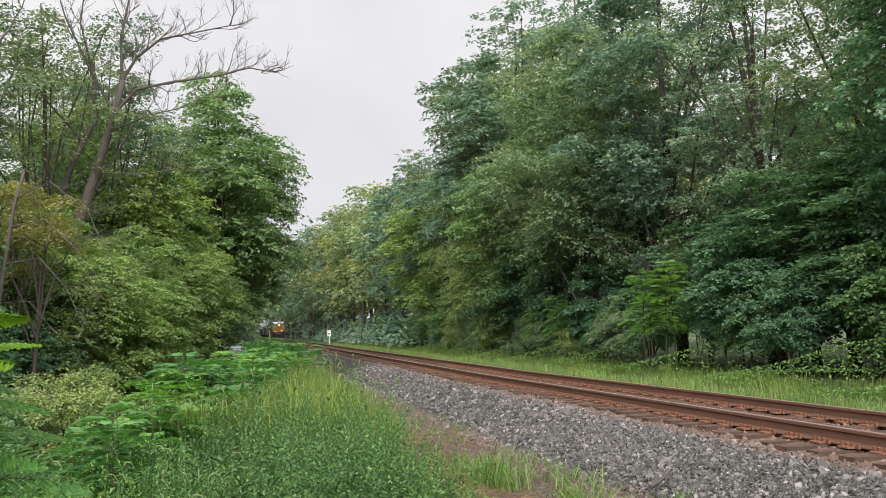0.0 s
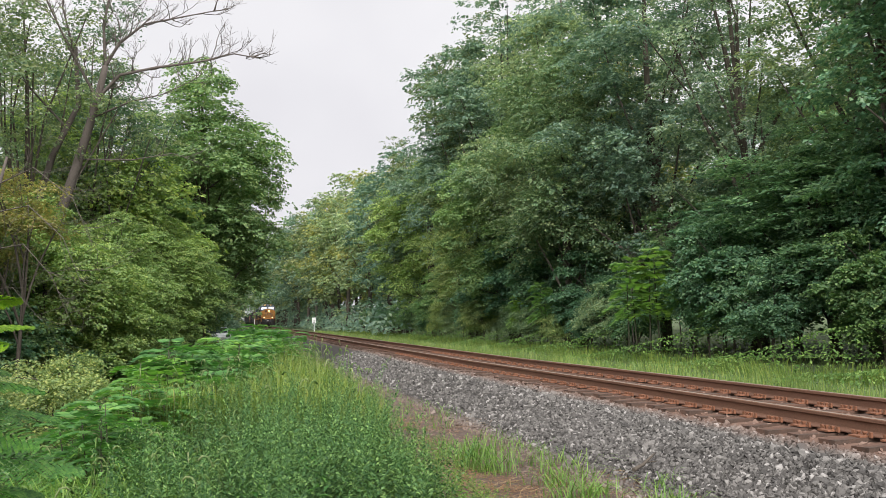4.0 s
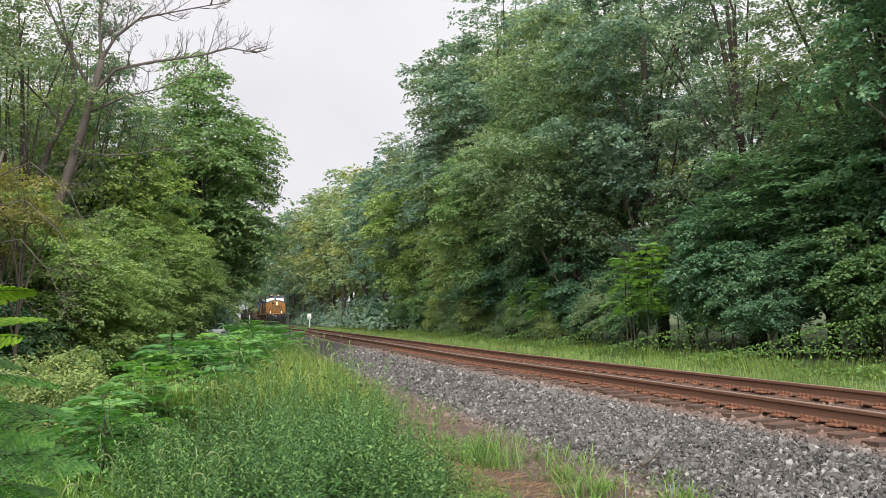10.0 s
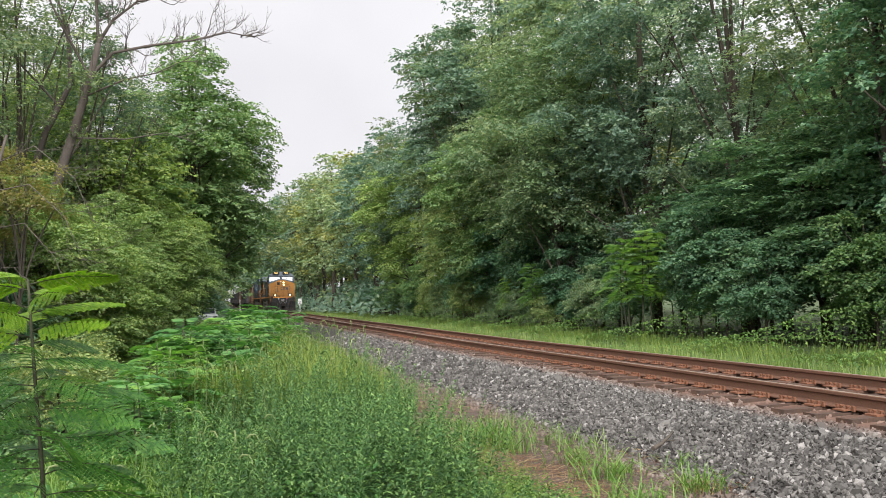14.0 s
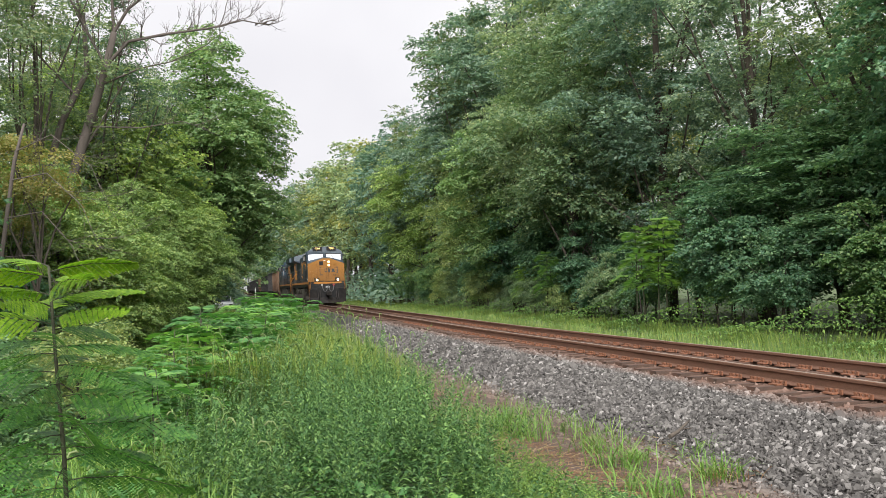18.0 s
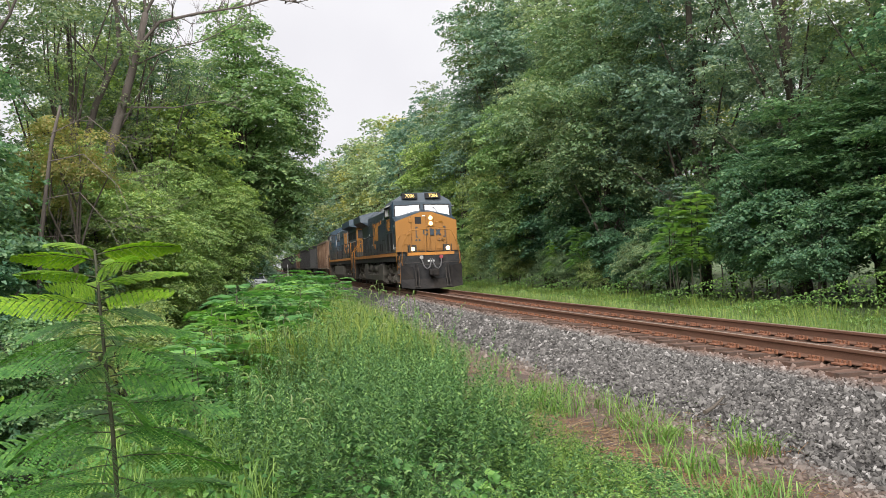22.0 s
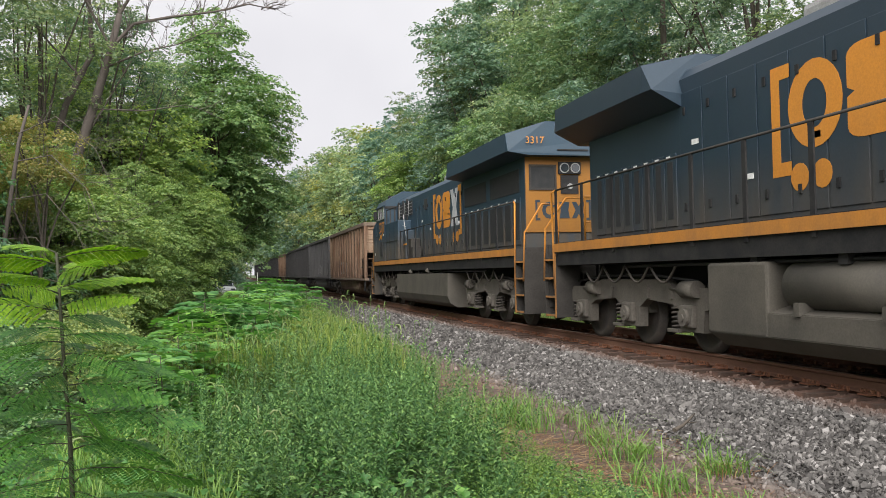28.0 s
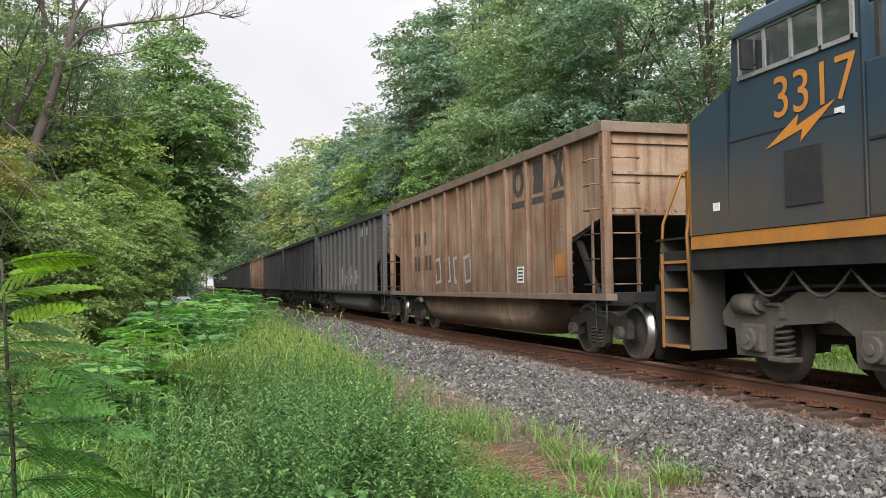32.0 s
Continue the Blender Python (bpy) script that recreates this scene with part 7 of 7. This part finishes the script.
        for s in (-1, 1):
            for a, b in ((7.45, 9.75), (10.05, 12.3)):
                mk(root, "air_reservoir", M_TANK, C((s * 1.17, a + 0.1, 1.06), (s * 1.17, b - 0.1, 1.06), 0.30, 20), C((s * 1.17, a, 1.06), (s * 1.17, a + 0.1, 1.06), 0.2, 20, 0.30), C((s * 1.17, b - 0.1, 1.06), (s * 1.17, b, 1.06), 0.30, 20, 0.2), *[B(*sorted((s * 1.1, s * 1.49)), c - 0.05, c + 0.05, 0.70, 0.86) for c in (a + 0.4, b - 0.4)], label="cylindrical air reservoir")
    tc = (2.95, 17.05) if not old else (2.85, 17.65)
    for c in tc:
        loco_truck(root, c)
    for s in (-1, 1):
        for c in tc:
            mk(root, "hanging_chain", M_SPRING, T([(s * 1.3, c - 2.0 + 0.13 * i, 1.38 - 0.3 * abs(math.sin(i * 0.45))) for i in range(28)], 0.022, 5))
        mk(root, "sill_pipe", M_BLACK, T([(s * 1.3, 5.0, 1.36), (s * 1.3, end - 3.0, 1.36)], 0.03), *[B(*sorted((s * 1.2, s * 1.4)), 6 + 1.7 * i, 6.15 + 1.7 * i, 1.3, 1.44) for i in range(5)])
    return root


def car_truck(root, yc):
    truck = mk(root, "truck", M_WHEEL, B(-0.9, 0.9, yc - 0.16, yc + 0.16, 0.42, 0.78, bev=0.03), label="four-wheel freight truck")
    for s in (-1, 1):
        o = [(-1.12, 0.56), (-1.05, 0.66), (-0.55, 0.78), (0.55, 0.78), (1.05, 0.66), (1.12, 0.56), (1.10, 0.36), (0.74, 0.36), (0.70, 0.52), (0.42, 0.60), (0.34, 0.26), (0.22, 0.18), (-0.22, 0.18), (-0.34, 0.26), (-0.42, 0.60), (-0.70, 0.52), (-0.74, 0.36), (-1.10, 0.36)]
        mk(truck, "side_frame", M_WHEEL, PR([(yc + u, w) for u, w in o], *sorted((s * 0.95, s * 1.07)), "x"), bev=0.012)
        for d in (-0.13, 0.13):
            mk(truck, "coil_spring", M_SPRING, spring_shape(s * 1.03, yc + d, 0.24, 0.52, 0.075, 5))
        for d in (-0.89, 0.89):
            mk(truck, "bearing_cap", M_TRUCK, C((s * 0.92, yc + d, 0.457), (s * 1.16, yc + d, 0.457), 0.11, 14), C((s * 1.16, yc + d, 0.457), (s * 1.18, yc + d, 0.457), 0.05, 8))
    for d in (-0.89, 0.89):
        w = part_mesh("wheelset", W_CAR, truck, "", pose(0, yc + d, 0.457))
        WHEELS.append((w, 0.457))


RIBS = [1.48, 2.38, 3.35, 4.5, 5.65, 6.75, 7.85, 8.95, 10.1, 11.3, 12.35, 13.3, 13.72]


def coal_car(label, side_m, rib_m, chord_m, tags=""):
    """Bathtub coal gondola, front end sill at y = 0, 15.2 m long."""
    L, top = 15.2, 3.82
    root = tagged(new("coal_car"), label, "freight car", "coal cars of the train")
    # body: side sheets with the slope cut at both ends
    so = [(0.12, 2.36), (1.46, 2.05), (1.46, 1.10), (L - 1.46, 1.10), (L - 1.46, 2.05), (L - 0.12, 2.36), (L - 0.12, top), (0.12, top)]
    for s in (-1, 1):
        mk(root, "side_sheet", side_m, PR(so, *sorted((s * 1.49, s * 1.51)), "x"))
        chord = mk(root, "top_chord", chord_m, B(*sorted((s * 1.42, s * 1.62)), 0.0, L, top - 0.16, top + 0.02, bev=0.015))
        mk(root, "side_sill", chord_m, B(*sorted((s * 1.40, s * 1.60)), 0.0, L, 0.99, 1.10, bev=0.01))
        for y in RIBS:
            mk(root, "side_rib", rib_m, B(*sorted((s * 1.505, s * 1.60)), y - 0.055, y + 0.055, 1.08, top - 0.15, bev=0.012), *[B(*sorted((s * 1.508, s * 1.522)), y + dy - 0.014, y + dy + 0.014, 1.2 + 0.2 * i, 1.228 + 0.2 * i) for dy in (-0.085, 0.085) for i in range(12)])
        mk(root, "rivet_strip", rib_m, *[B(*sorted((s * 1.508, s * 1.524)), 1.6 + 0.2 * i, 1.63 + 0.2 * i, 2.26, 2.29) for i in range(60)])
        for yv in (0.08, L - 0.08):
            mk(root, "corner_post", rib_m, B(*sorted((s * 1.46, s * 1.60)), yv - 0.075, yv + 0.075, 1.08, top - 0.14, bev=0.012), *[B(*sorted((s * 1.6, s * 1.612)), yv - 0.05, yv - 0.02, 1.2 + 0.16 * i, 1.23 + 0.16 * i) for i in range(15)])
            d = 1 if yv < 1 else -1
            for i in range(6):
                z = 1.25 + 0.4 * i
                mk(root, "ladder_rung", M_BLACK if z < 2.1 else rib_m, T([(s * 1.58, yv + d * 0.09, z), (s * 1.68, yv + d * 0.09, z), (s * 1.68, yv + d * 0.5, z), (s * 1.58, yv + d * 0.5, z)], 0.014, 5))
                mk(root, "end_rung", rib_m, T([(s * 1.45, yv - d * 0.06, z), (s * 1.45, yv - d * 0.14, z), (s * 1.0, yv - d * 0.14, z), (s * 1.0, yv - d * 0.06, z)], 0.014, 5))
            mk(root, "ladder_rail", rib_m, B(*sorted((s * 1.54, s * 1.57)), yv + d * 0.42, yv + d * 0.47, 1.08, 2.3))
            mk(root, "ladder_rail", rib_m, B(s * 0.98 - 0.02, s * 0.98 + 0.02, yv - 0.03, yv + 0.03, 1.08, 2.4))
            mk(root, "sill_step", M_BLACK, T([(s * 1.55, yv, 1.0), (s * 1.55, yv, 0.5), (s * 1.55, yv + d * 0.38, 0.5), (s * 1.55, yv + d * 0.38, 1.0)], 0.018, 6), T([(s * 1.55, yv, 0.74), (s * 1.55, yv + d * 0.38, 0.74)], 0.016, 6))
            mk(root, "end_strut", M_BLACK, PR([(yv + d * 0.5, 1.1), (yv + d * 0.6, 1.1), (yv + d * 1.3, 2.0), (yv + d * 1.2, 2.02)], *sorted((s * 1.38, s * 1.46)), "x"))
    for yv, d in ((0.12, 1), (L - 0.12, -1)):
        mk(root, "end_sheet", side_m, B(-1.49, 1.49, *sorted((yv - d * 0.01, yv + d * 0.02)), 2.36, top))
        for z in (3.0, 3.5):
            mk(root, "end_stiffener", side_m, B(-1.4, 1.4, *sorted((yv - d * 0.05, yv - d * 0.012)), z, z + 0.05))
        for i in range(16):
            mk(root, "end_rivet", rib_m, B(-1.40 + 0.185 * i, -1.365 + 0.185 * i, *sorted((yv - d * 0.028, yv - d * 0.012)), 2.42, 2.455))
        mk(root, "end_chord", chord_m, B(-1.42, 1.42, *sorted((yv - d * 0.1, yv + d * 0.1)), top - 0.15, top + 0.018, bev=0.012))
        mk(root, "slope_sheet", M_BLACK, PR([(yv, 2.38), (yv + d * 1.5, 2.0), (yv + d * 2.6, 1.1), (yv + d * 2.6, 1.0), (yv + d * 1.4, 1.95), (yv, 2.34)], -1.485, 1.485, "x"))
        mk(root, "end_sill", M_BLACK, B(-1.5, 1.5, *sorted((yv - d * 0.1, yv + d * 0.25)), 0.95, 1.12, bev=0.01))
        mk(root, "coupler", M_WHEEL, B(-0.12, 0.12, *sorted((yv - d * 0.1, yv - d * 0.5)), 0.72, 0.96, bev=0.03), B(-0.2, 0.2, *sorted((yv - d * 0.4, yv - d * 0.66)), 0.68, 1.0, bev=0.06))
        mk(root, "brake_hose", M_BLACK, T([(0.4, yv - d * 0.1, 0.95), (0.38, yv - d * 0.3, 0.7), (0.3, yv - d * 0.55, 0.6)], 0.025))
        car_truck(root, yv + d * 1.3)
    tub = [(-1.40, 1.05), (-1.36, 0.62)] + arc(-0.9, 0.62, 0.46, 0.37, 180, 270, 5) + arc(0.9, 0.62, 0.46, 0.37, 270, 360, 5) + [(1.36, 0.62), (1.40, 1.05)]

    def tub_body(bm):
        rows = []
        for y, e in ((3.3, 0.45), (3.9, 0.98), (4.4, 1.0), (L - 4.4, 1.0), (L - 3.9, 0.98), (L - 3.3, 0.45)):
            rows.append([bm.verts.new((x, y, 1.05 - (1.05 - z) * e)) for x, z in tub])
        for a, b in zip(rows, rows[1:]):
            for i in range(len(tub) - 1):
                f = bm.faces.new((a[i], a[i + 1], b[i + 1], b[i]))
                f.smooth = True
        bm.faces.new(rows[0])
        bm.faces.new(rows[-1][::-1])
    mk(root, "bathtub_belly", side_m, tub_body, label="rounded belly below the side sill")
    mk(root, "centre_sill", M_BLACK, B(-0.25, 0.25, 0.0, L, 0.70, 1.0))
    mk(root, "brake_rigging", M_BLACK, T([(-0.8, 0.6, 0.9), (-0.8, 3.0, 0.85)], 0.03), C((0.7, 2.6, 0.9), (0.7, 3.2, 0.9), 0.15, 12))

    def load(bm):
        xs = [-1.4 + 2.8 * i / 8 for i in range(9)]
        ys = [0.3 + (L - 0.6) * i / 40 for i in range(41)]
        v = [[bm.verts.new((x, y, 3.45 + 0.18 * (1 - (x / 1.4) ** 2) + 0.07 * noise.noise(Vector((x * 2, y * 1.5, 0))))) for x in xs] for y in ys]
        for a, b in zip(v, v[1:]):
            for i in range(8):
                bm.faces.new((a[i], a[i + 1], b[i + 1], b[i]))
    mk(root, "coal_load", M_COAL, load)
    for s in (-1, 1):
        e = sorted((s * 1.512, s * 1.517))
        if "letters" in tags:
            for i, (a, b) in enumerate(((3.48, 4.35), (2.5, 3.25), (1.58, 2.28))):
                if s > 0:
                    a, b = L - b, L - a
                zc, hz, c, r = 3.30, 0.30, (a + b) / 2, (b - a) * 0.36
                if i == 0:
                    mk(root, "stencil_ring", M_STENCIL, ring(arc(c, zc, r, hz, 0, 345, 23), arc(c, zc, r * 0.45, hz * 0.6, 0, 345, 23), *e))
                elif i == 1:
                    mk(root, "stencil_slab", M_STENCIL, PR([(c - r, zc - hz), (c + r, zc - hz), (c + r * 0.8, zc), (c + r, zc + hz), (c - r, zc + hz), (c - r * 0.8, zc)], *e, "x"))
                else:
                    mk(root, "stencil_waist", M_STENCIL, PR([(c - r, zc + hz), (c - r * 0.3, zc + hz), (c, zc + hz * 0.5), (c + r * 0.3, zc + hz), (c + r, zc + hz), (c + r * 0.4, zc), (c + r, zc - hz), (c + r * 0.3, zc - hz), (c, zc - hz * 0.5), (c - r * 0.3, zc - hz), (c - r, zc - hz), (c - r * 0.4, zc)], *e, "x"))
                mk(root, "stencil_bar", M_STENCIL, B(*e, a + 0.06, b - 0.06, 2.80, 2.92))
            mk(root, "data_panel", M_WHITE, B(*e, 3.7, 4.05, 1.3, 1.62))
            for i in range(4):
                mk(root, "data_bar", M_STENCIL, B(*sorted((s * 1.517, s * 1.521)), 3.74, 4.0, 1.34 + 0.07 * i, 1.375 + 0.07 * i))
            for i in (0, 2, 3):
                mk(root, "data_bar", M_STENCIL, B(*e, 11.0 + 0.35 * i, 11.18 + 0.35 * i, 2.4, 2.75))
            for i in range(5):
                mk(root, "data_bar", M_STENCIL, B(*e, 10.5 + 0.4 * i, 10.72 + 0.4 * i, 1.7, 2.1))
            mk(root, "yellow_mark", M_STRIPE, B(*e, 1.65, 2.15, 1.4, 1.8))
            mk(root, "graffiti", M_GRAFFITI, *[ring([(7.0 + i * 0.85, 1.35), (7.5 + i * 0.85, 1.3), (7.62 + i * 0.85, 1.95), (7.1 + i * 0.85, 2.02)], [(7.08 + i * 0.85, 1.42), (7.43 + i * 0.85, 1.38), (7.53 + i * 0.85, 1.87), (7.16 + i * 0.85, 1.93)], *e) for i in range(4)])
        if "tagged" in tags:
            mk(root, "graffiti", M_GRAFFITI, *[B(*e, 4.6 + 0.62 * i, 4.95 + 0.62 * i, 1.25 + 0.1 * (i % 2), 2.05 - 0.15 * (i % 3)) for i in range(7)], *[B(*e, 4.6 + 1.2 * i, 5.4 + 1.2 * i, 1.55, 1.7) for i in range(3)])
            mk(root, "worn_lettering", M_GRAFFITI, *[B(*e, 2.6 + 0.45 * i, 2.8 + 0.45 * i, 3.15, 3.45) for i in range(5)])
    return root


# ---- train make-up: nose position by time, and each vehicle's place behind the nose ----
NOSE = [(0, 224), (1, 216), (3, 199.5), (6, 175.5), (9, 150), (12, 123.5), (14, 106.6), (17, 81.8), (19, 65.7), (21, 49.9), (23, 34.7), (24, 27.2), (25, 19.65), (26, 12.15), (27, 4.75), (28, -2.7), (29, -10.2), (30, -17.75), (31, -25.2), (32, -32.7)]
SPUN = []
MOVERS = [(locomotive("lead"), 0.0, 20.0, 1), (locomotive("rear"), 22.35, 43.05, -1)]
car_tan = coal_car("rust-streaked tan coal car with dark stencils and graffiti", M_FADE_TAN, M_TAN_RIB, M_CHORD, "letters")
SPUN += [(w, r, 1 if i < 6 or i > 11 else -1) for i, (w, r) in enumerate(WHEELS)]
car_grey = coal_car("charcoal grey coal car with chalky graffiti on its side", M_CHARCOAL, M_CHARCOAL, M_COALCAR, "tagged")
car_black = coal_car("sooty black ribbed coal car coupled in the train", M_COALCAR, M_COALCAR, M_COALCAR)
for k, ob in enumerate([car_tan, car_grey, car_black, None, 1, None, None, None, None, None, None, None, None]):
    if ob is None:
        ob = copy_thing(car_black, pose(0, 0, 0))
    elif ob == 1:
        ob = copy_thing(car_tan, pose(0, 0, 0))
        tagged(ob, "faded tan coal car between black ones")
    MOVERS.append((ob, 45.35 + 16.2 * k, 60.55 + 16.2 * k, 1))


def motions():
    for ob, s0, s1, way in MOVERS:
        rows = []
        for t, y in NOSE:
            tilt = math.degrees(math.atan2(rise(y + s1) - rise(y + s0), s1 - s0))
            rows.append((t, pose(0, y + s0, rise(y + s0), tilt) if way > 0 else pose(0, y + s1, rise(y + s1), -tilt, 0, 180)))
        walk(ob, rows)
    # the leading wheels turn with the train's way
    times = [k / 15 for k in range(481)]
    way_y = np.interp(times, [t for t, _ in NOSE], [y for _, y in NOSE])
    for w, r, sign_ in SPUN:
        y0 = w.matrix_basis.translation.y
        walk(w, [(t, pose(0, y0, r, math.degrees(sign_ * (224 - y) / r))) for t, y in zip(times, way_y)])



# ---- ties and plates, laid last ----
rt = random.Random(9)
k = 0
y = 0.5
tie_rows = []
while y < 500:
    tie_rows.append(y + rt.uniform(-0.03, 0.03))
    y += 0.52
for y in tie_rows:
    if y < 62:
        part_mesh("tie", TIES[k % 4], track, "", pose(rt.uniform(-0.12, 0.09), y, -0.190 + rt.uniform(-0.022, 0.002) + rise(y), 0, rt.uniform(-0.5, 0.5), rt.uniform(-2, 2)))
        if y < 36:
            for x in (-0.7525, 0.7525):
                part_mesh("tie_plate", PLATE, track, "", pose(x, y, -0.186 + rise(y)))
        k += 1
fv, ff = [], []
for y in tie_rows:
    if y >= 62:
        z = -0.19 + rise(y)
        i = len(fv)
        fv += [(a, y + b, z + c) for a in (-1.3, 1.3) for b in (-0.115, 0.115) for c in (-0.15, 0)]
        ff += [(i + a, i + b, i + c, i + d) for a, b, c, d in ((0, 1, 3, 2), (4, 6, 7, 5), (0, 4, 5, 1), (2, 3, 7, 6), (1, 5, 7, 3))]
tagged(part_mesh("ties", mesh_np("far_ties", fv, ff, M_TIE), track), "timber ties far along the line", kind="stuff")
motions()
